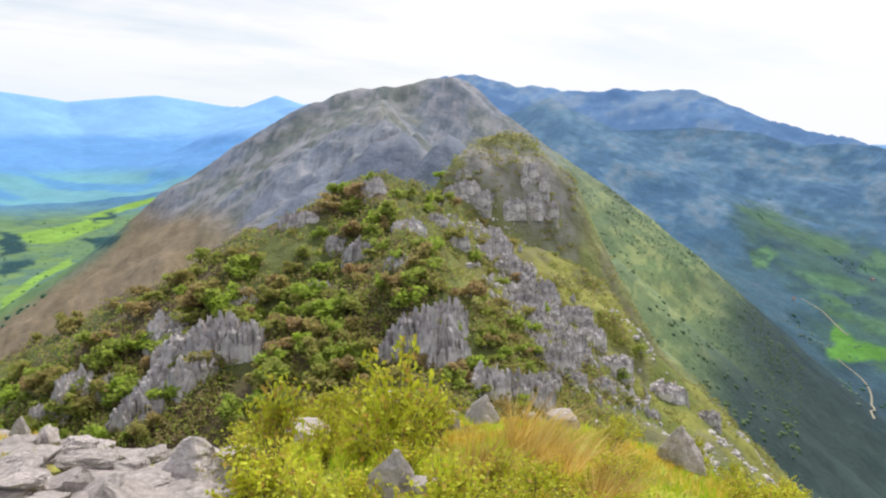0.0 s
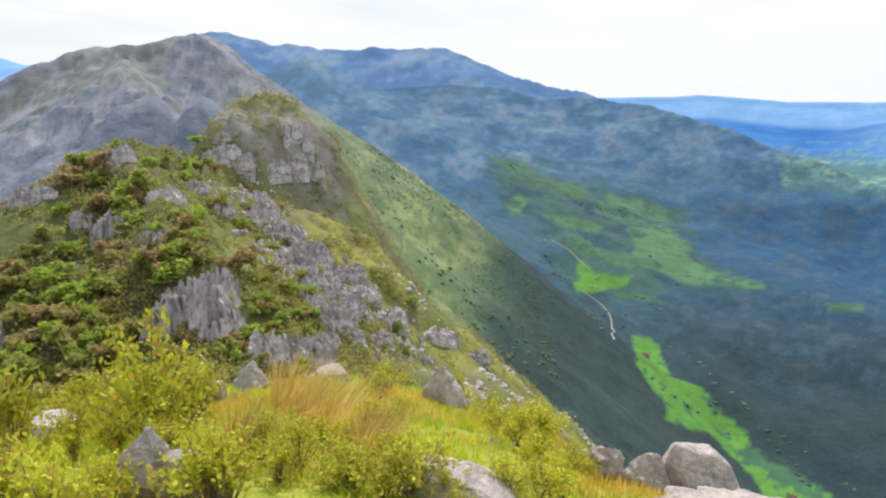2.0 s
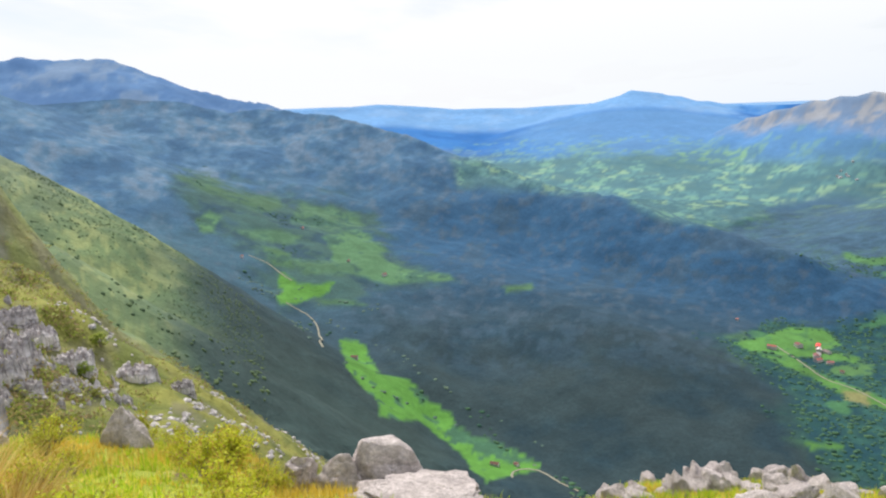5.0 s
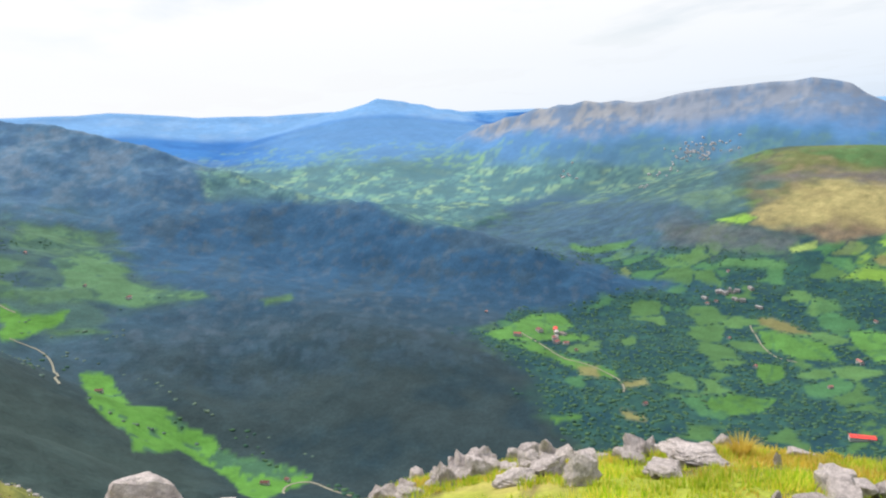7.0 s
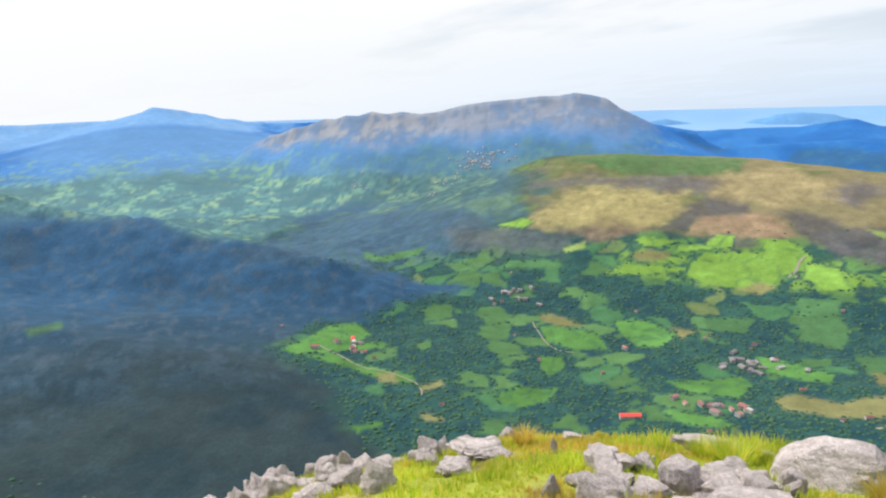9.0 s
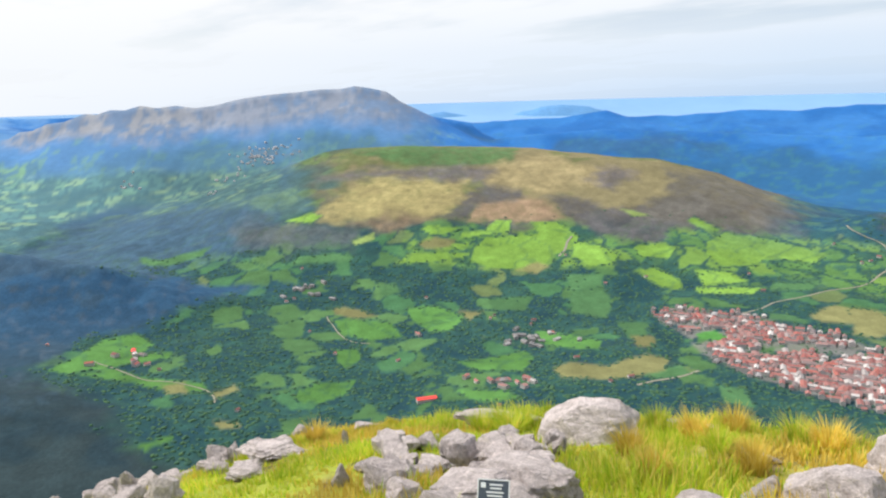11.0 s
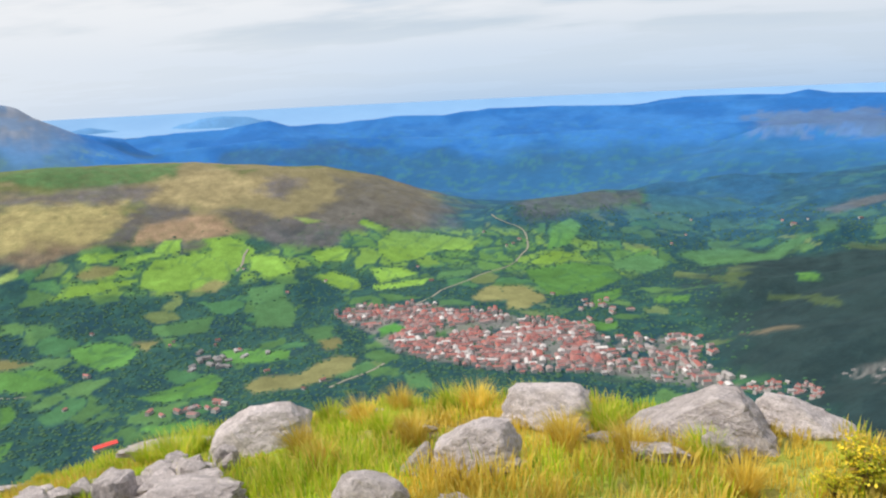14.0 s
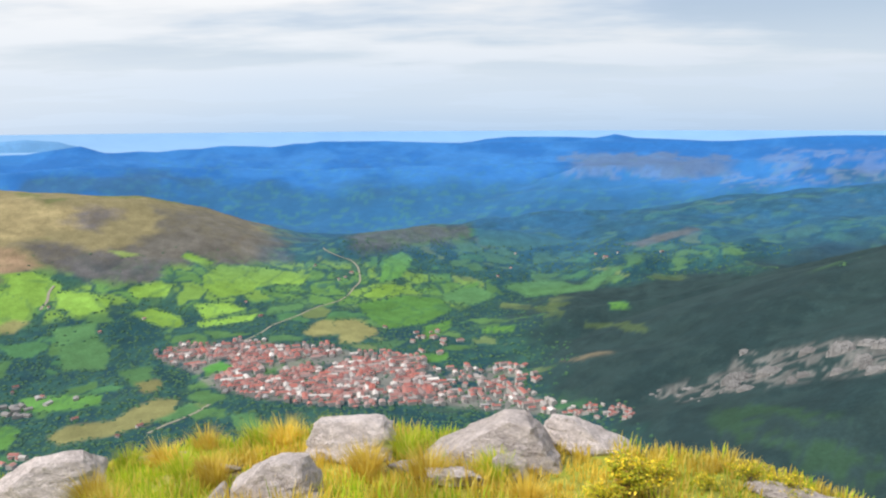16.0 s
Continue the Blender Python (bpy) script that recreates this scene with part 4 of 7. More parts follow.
def distance_colour(x, y, z):
    r, az, el, azw, elw, strip, wood, wood_right = regions(x, y, z)
    n1, n2, n3 = fbm(x / 90, y / 90, 4, 101), fbm(x / 26, y / 26, 4, 102), fbm(x / 300, y / 300, 4, 103)
    ident, edge = cells(x, y, 46.0, 75)
    # haze painted in: the far covers are all shifted to blue or pale tones
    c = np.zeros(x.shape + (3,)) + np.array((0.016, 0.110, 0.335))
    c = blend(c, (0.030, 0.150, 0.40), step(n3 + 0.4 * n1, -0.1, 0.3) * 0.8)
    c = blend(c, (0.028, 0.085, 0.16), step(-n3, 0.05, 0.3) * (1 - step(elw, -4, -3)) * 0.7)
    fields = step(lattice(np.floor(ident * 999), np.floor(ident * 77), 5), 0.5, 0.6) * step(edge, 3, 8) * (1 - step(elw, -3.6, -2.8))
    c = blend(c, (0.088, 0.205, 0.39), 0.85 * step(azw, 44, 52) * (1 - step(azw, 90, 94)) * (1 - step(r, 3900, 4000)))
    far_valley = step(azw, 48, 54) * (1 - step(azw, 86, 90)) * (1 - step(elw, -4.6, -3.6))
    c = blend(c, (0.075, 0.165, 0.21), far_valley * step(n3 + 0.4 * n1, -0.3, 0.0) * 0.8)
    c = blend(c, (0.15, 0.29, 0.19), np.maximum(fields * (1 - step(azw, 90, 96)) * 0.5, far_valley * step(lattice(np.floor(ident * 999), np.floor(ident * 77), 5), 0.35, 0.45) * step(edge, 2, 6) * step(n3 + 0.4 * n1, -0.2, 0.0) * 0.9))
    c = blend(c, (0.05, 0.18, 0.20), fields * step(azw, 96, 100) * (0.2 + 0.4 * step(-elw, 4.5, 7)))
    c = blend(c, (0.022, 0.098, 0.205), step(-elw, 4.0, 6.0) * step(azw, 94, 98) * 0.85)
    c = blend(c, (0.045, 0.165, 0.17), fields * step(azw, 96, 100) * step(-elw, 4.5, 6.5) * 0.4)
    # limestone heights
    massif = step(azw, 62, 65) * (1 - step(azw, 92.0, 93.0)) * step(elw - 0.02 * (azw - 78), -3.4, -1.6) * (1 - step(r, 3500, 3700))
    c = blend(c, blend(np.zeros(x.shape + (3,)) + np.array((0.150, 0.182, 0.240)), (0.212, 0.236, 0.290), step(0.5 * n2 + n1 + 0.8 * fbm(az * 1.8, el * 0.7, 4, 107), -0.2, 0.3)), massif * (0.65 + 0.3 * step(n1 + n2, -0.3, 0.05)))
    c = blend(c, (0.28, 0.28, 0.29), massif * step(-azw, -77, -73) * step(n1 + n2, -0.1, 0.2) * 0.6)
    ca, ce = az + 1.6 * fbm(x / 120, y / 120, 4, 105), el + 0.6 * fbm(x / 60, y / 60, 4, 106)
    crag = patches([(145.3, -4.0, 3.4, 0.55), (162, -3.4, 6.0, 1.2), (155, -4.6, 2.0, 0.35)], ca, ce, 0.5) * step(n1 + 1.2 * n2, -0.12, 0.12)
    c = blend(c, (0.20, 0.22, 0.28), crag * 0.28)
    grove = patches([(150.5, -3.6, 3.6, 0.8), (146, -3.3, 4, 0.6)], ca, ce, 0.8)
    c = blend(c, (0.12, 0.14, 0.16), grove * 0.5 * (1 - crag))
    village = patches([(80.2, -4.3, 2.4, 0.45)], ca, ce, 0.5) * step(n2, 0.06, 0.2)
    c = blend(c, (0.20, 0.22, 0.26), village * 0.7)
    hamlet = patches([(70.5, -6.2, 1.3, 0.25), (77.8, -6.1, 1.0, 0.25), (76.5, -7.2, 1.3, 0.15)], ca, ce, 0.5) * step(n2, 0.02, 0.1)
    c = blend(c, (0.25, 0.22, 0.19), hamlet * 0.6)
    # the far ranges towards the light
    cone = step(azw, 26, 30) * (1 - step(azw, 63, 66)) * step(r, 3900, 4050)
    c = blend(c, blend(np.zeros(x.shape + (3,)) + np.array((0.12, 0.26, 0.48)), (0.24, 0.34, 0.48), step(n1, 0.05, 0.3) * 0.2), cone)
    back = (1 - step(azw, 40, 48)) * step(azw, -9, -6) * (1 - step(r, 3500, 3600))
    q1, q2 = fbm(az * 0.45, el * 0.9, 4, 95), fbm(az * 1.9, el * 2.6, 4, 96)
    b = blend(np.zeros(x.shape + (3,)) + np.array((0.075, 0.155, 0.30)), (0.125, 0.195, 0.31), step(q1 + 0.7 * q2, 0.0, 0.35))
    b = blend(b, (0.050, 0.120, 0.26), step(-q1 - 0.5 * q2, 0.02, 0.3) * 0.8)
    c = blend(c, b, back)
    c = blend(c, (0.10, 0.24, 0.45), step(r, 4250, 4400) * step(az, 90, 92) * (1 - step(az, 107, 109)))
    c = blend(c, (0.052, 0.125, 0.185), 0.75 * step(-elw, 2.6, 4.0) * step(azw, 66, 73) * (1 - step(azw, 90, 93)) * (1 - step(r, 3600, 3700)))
    # the shaded woods go on here, their shade in the colour again
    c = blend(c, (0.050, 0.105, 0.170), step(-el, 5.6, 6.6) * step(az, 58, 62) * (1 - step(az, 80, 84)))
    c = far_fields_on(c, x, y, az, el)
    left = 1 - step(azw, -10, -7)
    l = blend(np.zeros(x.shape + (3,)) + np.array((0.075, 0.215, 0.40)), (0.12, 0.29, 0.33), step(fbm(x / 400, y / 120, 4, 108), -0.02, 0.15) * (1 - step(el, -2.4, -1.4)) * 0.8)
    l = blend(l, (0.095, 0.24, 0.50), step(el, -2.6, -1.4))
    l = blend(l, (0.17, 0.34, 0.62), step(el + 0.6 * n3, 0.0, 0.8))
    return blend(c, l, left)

# ---- ground sheets ----
AZ = np.concatenate([np.arange(-46, 20, 0.22), np.arange(20, 78, 0.2), np.arange(78, 142, 0.16), np.arange(142, 176, 0.22), np.arange(176, 314, 4.0)])
R_NEAR = np.concatenate([[0.004], np.geomspace(0.3, 14.0, 46)])
R_HILL = np.concatenate([np.geomspace(14.0, 58, 40), np.arange(60, 242, 1.7), np.geomspace(245, 640, 44), np.arange(648, 2600, 10.6)])
R_FAR = np.geomspace(R_HILL[-1], 4950, 82)


def land(name, radii, colour, material, label):
    a, r = np.meshgrid(np.radians(AZ), radii)
    x, y = r * np.sin(a), r * np.cos(a)
    z = height(x, y)
    n, m = len(radii), len(AZ)
    verts = np.stack([x, y, z], -1).reshape(-1, 3)
    i = np.arange(n * m).reshape(n, m)
    j = np.roll(i, -1, 1)
    faces = np.stack([i[:-1], j[:-1], j[1:], i[1:]], -1).reshape(-1, 4)
    me = bpy.data.meshes.new(name)
    me.vertices.add(len(verts))
    me.vertices.foreach_set("co", verts.ravel())
    me.loops.add(faces.size)
    me.loops.foreach_set("vertex_index", faces.ravel().astype(np.int32))
    me.polygons.add(len(faces))
    me.polygons.foreach_set("loop_start", np.arange(0, faces.size, 4, dtype=np.int32))
    me.polygons.foreach_set("use_smooth", np.ones(len(faces), bool))
    me.update(calc_edges=True)
    col = colour(x, y, z).reshape(-1, 3)
    attr = me.attributes.new("cover", "FLOAT_COLOR", "POINT")
    attr.data.foreach_set("color", np.concatenate([col, np.ones((len(col), 1))], 1).ravel().astype(np.float32))
    me.materials.append(material)
    return tagged(new(name, me), label, "ground", kind="structure")

land("ground", R_NEAR, summit_colour, SUMMIT_MAT, "grassy limestone summit ground falling away on all sides")
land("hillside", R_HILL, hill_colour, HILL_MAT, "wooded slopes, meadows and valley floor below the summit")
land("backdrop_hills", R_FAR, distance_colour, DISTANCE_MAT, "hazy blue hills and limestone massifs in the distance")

# ---- tools for things ----
def mesh_of(name, verts, faces, mat, smooth=False):
    """A mesh from arrays: faces all of one size."""
    verts, faces = np.asarray(verts, float), np.asarray(faces, np.int32)
    me = bpy.data.meshes.new(name)
    me.vertices.add(len(verts))
    me.vertices.foreach_set("co", verts.ravel())
    me.loops.add(faces.size)
    me.loops.foreach_set("vertex_index", faces.ravel())
    me.polygons.add(len(faces))
    me.polygons.foreach_set("loop_start", np.arange(0, faces.size, faces.shape[1], dtype=np.int32))
    me.polygons.foreach_set("use_smooth", np.full(len(faces), smooth))
    me.update(calc_edges=True)
    me.materials.append(mat)
    return me


def bm_mesh(name, bm, mat, smooth=False):
    me = bpy.data.meshes.new(name)
    bm.to_mesh(me)
    bm.free()
    if smooth:
        me.polygons.foreach_set("use_smooth", np.ones(len(me.polygons), bool))
    me.materials.append(mat)
    return me


def part(name, me, parent, label="", place=None):
    ob = new(name, me)
    ob.parent = parent
    if place is not None:
        ob.matrix_basis = place
    return tagged(ob, label)


def thing(name, me=None, place=None, label="", category="", group="", kind=""):
    ob = new(name, me)
    if place is not None:
        ob.matrix_basis = place
    return tagged(ob, label, category, group, kind)


def ground_z(x, y):
    return float(height(np.array([x]), np.array([y]))[0])


def polar(az, r):
    return r * math.sin(radians(az)), r * math.cos(radians(az))


def spot(az, el):
    """Where the land first meets the line that leaves the summit at a bearing and a dip in degrees, beyond the summit's edge."""
    r = np.geomspace(15, 4900, 900)
    x, y = r * math.sin(radians(az)), r * math.cos(radians(az))
    z = height(x, y)
    i = int(np.argmax(z >= r * math.tan(radians(el))))
    return float(x[i]), float(y[i]), float(z[i])


def ico(sub):
    bm = bmesh.new()
    bmesh.ops.create_icosphere(bm, subdivisions=sub, radius=1.0)
    v = np.array([q.co[:] for q in bm.verts])
    f = np.array([[q.index for q in face.verts] for face in bm.faces], np.int32)
    bm.free()
    return v, f


ICO = {k: ico(k) for k in (1, 2, 3, 4)}


def noise3(p, scale, seed):
    """Cheap smooth noise in space, from three plane noises."""
    q = p * scale + seed * 3.7
    return (fbm(q[:, 0] + 0.6 * q[:, 2], q[:, 1], 3, seed) + fbm(q[:, 1] + 0.6 * q[:, 0], q[:, 2], 3, seed + 9) + fbm(q[:, 2], q[:, 0] - 0.6 * q[:, 1], 3, seed + 19)) / 2


# ---- stone, leaf and house materials ----
def stone_material(name, light, dark, scale, bump):
    m, t, p = material(name)
    pos = t.nodes.new("ShaderNodeTexCoord").outputs["Object"]
    rnd = t.nodes.new("ShaderNodeObjectInfo").outputs["Random"]
    a = noise_tex(t, pos, 2.2 * scale, 6.0, 0.65).outputs[0]
    b = noise_tex(t, pos, 13.0 * scale, 5.0, 0.7).outputs[0]
    vor = node(t, "ShaderNodeTexVoronoi", Scale=7.0 * scale, Vector=pos)
    vor.feature = "DISTANCE_TO_EDGE"
    crack = ramp(t, vor.outputs[0], [(0.0, 0.0), (0.035, 1.0)])
    wide = noise_tex(t, pos, 1.1 * scale, 3.0).outputs[0]
    crack = math_node(t, "MAXIMUM", crack, ramp(t, wide, [(0.46, 1.0), (0.56, 0.25)]))
    col = ramp(t, math_node(t, "ADD", math_node(t, "MULTIPLY", a, 0.6), math_node(t, "MULTIPLY", b, 0.4)), [(0.32, dark), (0.47, tuple(0.5 * (u + v) for u, v in zip(light, dark))), (0.58, light), (0.75, tuple(min(1.0, 1.25 * u) for u in light))])
    lichen = ramp(t, noise_tex(t, pos, 5.0 * scale, 6.0, 0.75).outputs[0], [(0.58, 0.0), (0.66, 0.7)])
    col = mix_col(t, lichen, col, (0.30, 0.27, 0.20))
    col = mix_col(t, 1.0, col, ramp(t, rnd, [(0.0, 0.82), (1.0, 1.12)]), "MULTIPLY")
    col = mix_col(t, 1.0, col, ramp(t, crack, [(0.0, 0.35), (1.0, 1.0)]), "MULTIPLY")
    t.links.new(col, p.inputs["Base Color"])
    p.inputs["Roughness"].default_value = 0.88
    p.inputs["Specular IOR Level"].default_value = 0.25
    hgt = math_node(t, "ADD", math_node(t, "ADD", math_node(t, "MULTIPLY", a, 0.8), math_node(t, "MULTIPLY", b, 0.35)), math_node(t, "MULTIPLY", crack, 0.25))
    bp = node(t, "ShaderNodeBump", Strength=0.8, Distance=bump, Height=hgt)
    t.links.new(bp.outputs[0], p.inputs["Normal"])
    return m


def leaf_material(name, colours, random_output="island", shine=0.25, rough=0.6):
    """Leaves or blades, each a little different; some light shines through."""
    m, t, p = material(name)
    if random_output == "island":
        rnd = t.nodes.new("ShaderNodeNewGeometry").outputs["Random Per Island"]
    else:
        o = t.nodes.new("ShaderNodeObjectInfo").outputs["Random"]
        i = t.nodes.new("ShaderNodeNewGeometry").outputs["Random Per Island"]
        rnd = math_node(t, "ADD", math_node(t, "MULTIPLY", o, 0.72), math_node(t, "MULTIPLY", i, 0.28))
    pos = t.nodes.new("ShaderNodeNewGeometry").outputs["Position"]
    col = ramp(t, rnd, [(k / (len(colours) - 1), c) for k, c in enumerate(colours)])
    big = noise_tex(t, pos, 0.9, 3.0).outputs[0]
    col = mix_col(t, 1.0, col, ramp(t, big, [(0.35, 0.75), (0.65, 1.2)]), "MULTIPLY")
    t.links.new(col, p.inputs["Base Color"])
    p.inputs["Roughness"].default_value = rough
    p.inputs["Specular IOR Level"].default_value = 0.2
    tr = node(t, "ShaderNodeBsdfTranslucent", Color=col)
    mx = node(t, "ShaderNodeMixShader", i0=shine, i1=p.outputs[0], i2=tr.outputs[0])
    t.links.new(mx.outputs[0], t.nodes["Material Output"].inputs[0])
    return m


def plain_material(name, colour, rough=0.8, vary=0.25, scale=1.0, by_object=0.0):
    m, t, p = material(name)
    pos = t.nodes.new("ShaderNodeNewGeometry").outputs["Position"]
    a = noise_tex(t, pos, scale, 5.0, 0.65).outputs[0]
    col = mix_col(t, 1.0, colour, ramp(t, a, [(0.3, 1 - vary), (0.7, 1 + vary)]), "MULTIPLY")
    if by_object:
        rnd = t.nodes.new("ShaderNodeObjectInfo").outputs["Random"]
        col = mix_col(t, 1.0, col, ramp(t, rnd, [(0.0, 1 - by_object), (1.0, 1 + by_object)]), "MULTIPLY")
    t.links.new(col, p.inputs["Base Color"])
    p.inputs["Roughness"].default_value = rough
    return m


LIMESTONE = stone_material("limestone", (0.78, 0.695, 0.685), (0.31, 0.265, 0.26), 1.6, 0.11)
KARST = stone_material("fluted_limestone", (0.66, 0.61, 0.61), (0.17, 0.15, 0.155), 0.22, 0.35)
CLIFF = stone_material("cliff_limestone", (0.31, 0.30, 0.30), (0.12, 0.125, 0.135), 0.03, 3.0)
GRASS = leaf_material("grass_blades", [(0.30, 0.46, 0.03), (0.40, 0.57, 0.03), (0.55, 0.65, 0.04), (0.71, 0.66, 0.08), (0.80, 0.66, 0.17)], "island", 0.5)
STRAW = leaf_material("dry_grass", [(0.46, 0.28, 0.06), (0.60, 0.42, 0.10), (0.66, 0.54, 0.20)], "island", 0.4)
GOLDEN = leaf_material("golden_grass", [(0.58, 0.40, 0.05), (0.70, 0.53, 0.08), (0.78, 0.64, 0.18)], "island", 0.45)
SHRUB_LEAF = leaf_material("spring_leaves", [(0.51, 0.31, 0.08), (0.40, 0.43, 0.03), (0.50, 0.53, 0.04), (0.61, 0.61, 0.055)], "island", 0.4)
TREE_LEAF = leaf_material("bush_leaves", [(0.43, 0.29, 0.18), (0.41, 0.32, 0.14), (0.34, 0.38, 0.09), (0.36, 0.47, 0.08), (0.44, 0.55, 0.08)], "object", 0.6)
SCRUB_LEAF = leaf_material("scrub_leaves", [(0.36, 0.26, 0.16), (0.34, 0.28, 0.12), (0.31, 0.35, 0.08), (0.36, 0.45, 0.07)], "island", 0.45)
WOOD_LEAF = leaf_material("distant_woods", [(0.080, 0.130, 0.115), (0.090, 0.145, 0.115), (0.115, 0.165, 0.11)], "island", 0.0, 0.9)
HEDGE_LEAF = leaf_material("hedge_trees", [(0.034, 0.090, 0.068), (0.047, 0.113, 0.068), (0.068, 0.140, 0.064)], "island", 0.0, 0.9)
FLANK_LEAF = leaf_material("thorn_leaves", [(0.065, 0.105, 0.060), (0.085, 0.13, 0.066), (0.115, 0.16, 0.072)], "island", 0.0, 0.9)
FLOWER = plain_material("yellow_petals", (0.85, 0.62, 0.02), 0.6, 0.15, 40.0)
BARK = plain_material("bark", (0.20, 0.16, 0.11), 0.9, 0.4, 6.0)
ROOF = plain_material("clay_tiles", (0.26, 0.108, 0.098), 0.85, 0.35, 0.5, 0.5)
ROOF_MIX = leaf_material("mixed_roofs", [(0.20, 0.090, 0.088), (0.30, 0.115, 0.105), (0.30, 0.17, 0.16), (0.19, 0.165, 0.17), (0.36, 0.12, 0.10), (0.30, 0.27, 0.27), (0.62, 0.58, 0.57)], "island", 0.0, 0.85)
# far roofs: haze painted in as a pale bluish grey
ROOF_HAZY = plain_material("pale_hazy_roofs", (0.40, 0.40, 0.44), 0.8, 0.2, 0.05)
ROOF_RED = plain_material("bright_red_roofing", (0.75, 0.06, 0.05), 0.6, 0.1, 0.3)
ROOF_GREY = plain_material("grey_roofing", (0.26, 0.25, 0.26), 0.7, 0.2, 0.3, 0.3)
PLASTER = plain_material("pale_plaster", (0.46, 0.43, 0.42), 0.85, 0.12, 0.4, 0.3)
WINDOW = plain_material("dark_window_glass", (0.05, 0.06, 0.07), 0.2, 0.1, 1.0)
ROAD = plain_material("pale_road", (0.23, 0.22, 0.17), 0.9, 0.15, 0.2)


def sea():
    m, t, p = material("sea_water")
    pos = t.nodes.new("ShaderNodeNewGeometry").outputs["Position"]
    # haze put into the water's pale colour, with a faint glow
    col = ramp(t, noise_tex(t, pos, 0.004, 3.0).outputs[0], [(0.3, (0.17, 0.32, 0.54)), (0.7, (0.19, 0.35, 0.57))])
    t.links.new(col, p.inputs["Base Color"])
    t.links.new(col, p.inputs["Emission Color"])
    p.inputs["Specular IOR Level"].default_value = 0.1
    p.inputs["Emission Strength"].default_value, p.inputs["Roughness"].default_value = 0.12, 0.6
    # the sheet slopes upwards to fit the horizon in the camera's view
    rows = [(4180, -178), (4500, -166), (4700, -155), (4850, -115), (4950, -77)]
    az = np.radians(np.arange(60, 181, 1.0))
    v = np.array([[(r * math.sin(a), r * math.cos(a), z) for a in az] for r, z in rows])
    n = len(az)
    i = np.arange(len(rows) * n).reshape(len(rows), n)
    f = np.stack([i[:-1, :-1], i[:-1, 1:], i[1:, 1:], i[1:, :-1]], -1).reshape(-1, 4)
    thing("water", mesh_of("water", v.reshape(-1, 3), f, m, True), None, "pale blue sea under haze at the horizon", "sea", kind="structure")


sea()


# ---- boulders of the summit: bearing, distance, width, depth, height ----
BLOCKS_A = [(-1.6, 4.17, 0.20, 0.15, 0.23), (0.7, 8.20, 0.22, 0.16, 0.19), (9.6, 8.74, 0.45, 0.34, 0.20), (32.7, 6.50, 0.30, 0.23, 0.29), (32.4, 6.52, 0.36, 0.27, 0.27), (94.6, 5.75, 0.26, 0.19, 0.13), (94.0, 5.18, 0.41, 0.30, 0.17), (97.2, 5.63, 0.34, 0.26, 0.12), (101.8, 4.63, 0.68, 0.42, 0.17), (100.3, 5.91, 0.19, 0.14, 0.10), (102.2, 6.39, 0.33, 0.25, 0.11)]
BLOCKS_B = [(105.0, 6.10, 0.24, 0.18, 0.12), (106.6, 6.45, 0.23, 0.17, 0.17), (130.4, 4.80, 0.22, 0.16, 0.07), (146.4, 5.91, 0.23, 0.17, 0.10), (145.1, 5.31, 0.25, 0.19, 0.16), (130.2, 4.74, 0.18, 0.13, 0.07), (137.9, 4.24, 0.07, 0.06, 0.04), (104.7, 5.11, 0.78, 0.39, 0.16), (99.0, 5.89, 0.31, 0.23, 0.24)]
SLABS_A = [(-31.4, 8.11, 0.41, 0.23, 0.10), (-27.7, 7.32, 0.43, 0.30, 0.15), (-31.3, 6.59, 0.41, 0.28, 0.14), (-26.9, 6.70, 0.50, 0.34, 0.14), (-24.1, 6.39, 0.30, 0.21, 0.12), (-31.4, 5.77, 0.36, 0.25, 0.11), (-27.6, 5.67, 0.24, 0.17, 0.13), (-22.2, 7.17, 0.38, 0.21, 0.09), (-23.7, 5.61, 0.52, 0.30, 0.12), (-18.0, 5.21, 0.49, 0.14, 0.06), (44.4, 6.24, 0.58, 0.40, 0.18), (42.6, 5.80, 1.45, 0.85, 0.13), (82.6, 7.52, 0.59, 0.36, 0.15)]
SLABS_B = [(89.9, 9.33, 0.35, 0.18, 0.08), (82.7, 7.43, 0.81, 0.32, 0.13), (103.9, 5.41, 0.65, 0.31, 0.12), (107.5, 4.67, 0.43, 0.30, 0.17), (101.0, 8.40, 1.08, 0.36, 0.15), (115.1, 7.97, 0.33, 0.13, 0.05), (122.0, 6.09, 0.31, 0.13, 0.05), (128.1, 4.65, 0.16, 0.11, 0.07), (140.8, 5.07, 0.43, 0.21, 0.09), (127.1, 4.22, 0.24, 0.13, 0.05), (137.3, 5.45, 0.36, 0.12, 0.05), (163.6, 5.40, 0.49, 0.14, 0.06), (167.4, 5.44, 0.50, 0.13, 0.05)]
POINTED = [(-31.1, 8.52, 0.21, 0.13, 0.21), (-19.6, 5.71, 0.75, 0.45, 0.33), (-4.0, 4.30, 0.44, 0.3, 0.36), (3.2, 8.73, 0.50, 0.30, 0.28), (18.9, 7.92, 0.53, 0.32, 0.36), (35.9, 6.38, 0.48, 0.29, 0.29), (88.7, 7.63, 0.08, 0.05, 0.14), (88.8, 7.64, 0.05, 0.03, 0.12), (89.6, 5.40, 0.15, 0.09, 0.15), (98.4, 6.31, 0.14, 0.09, 0.16)]
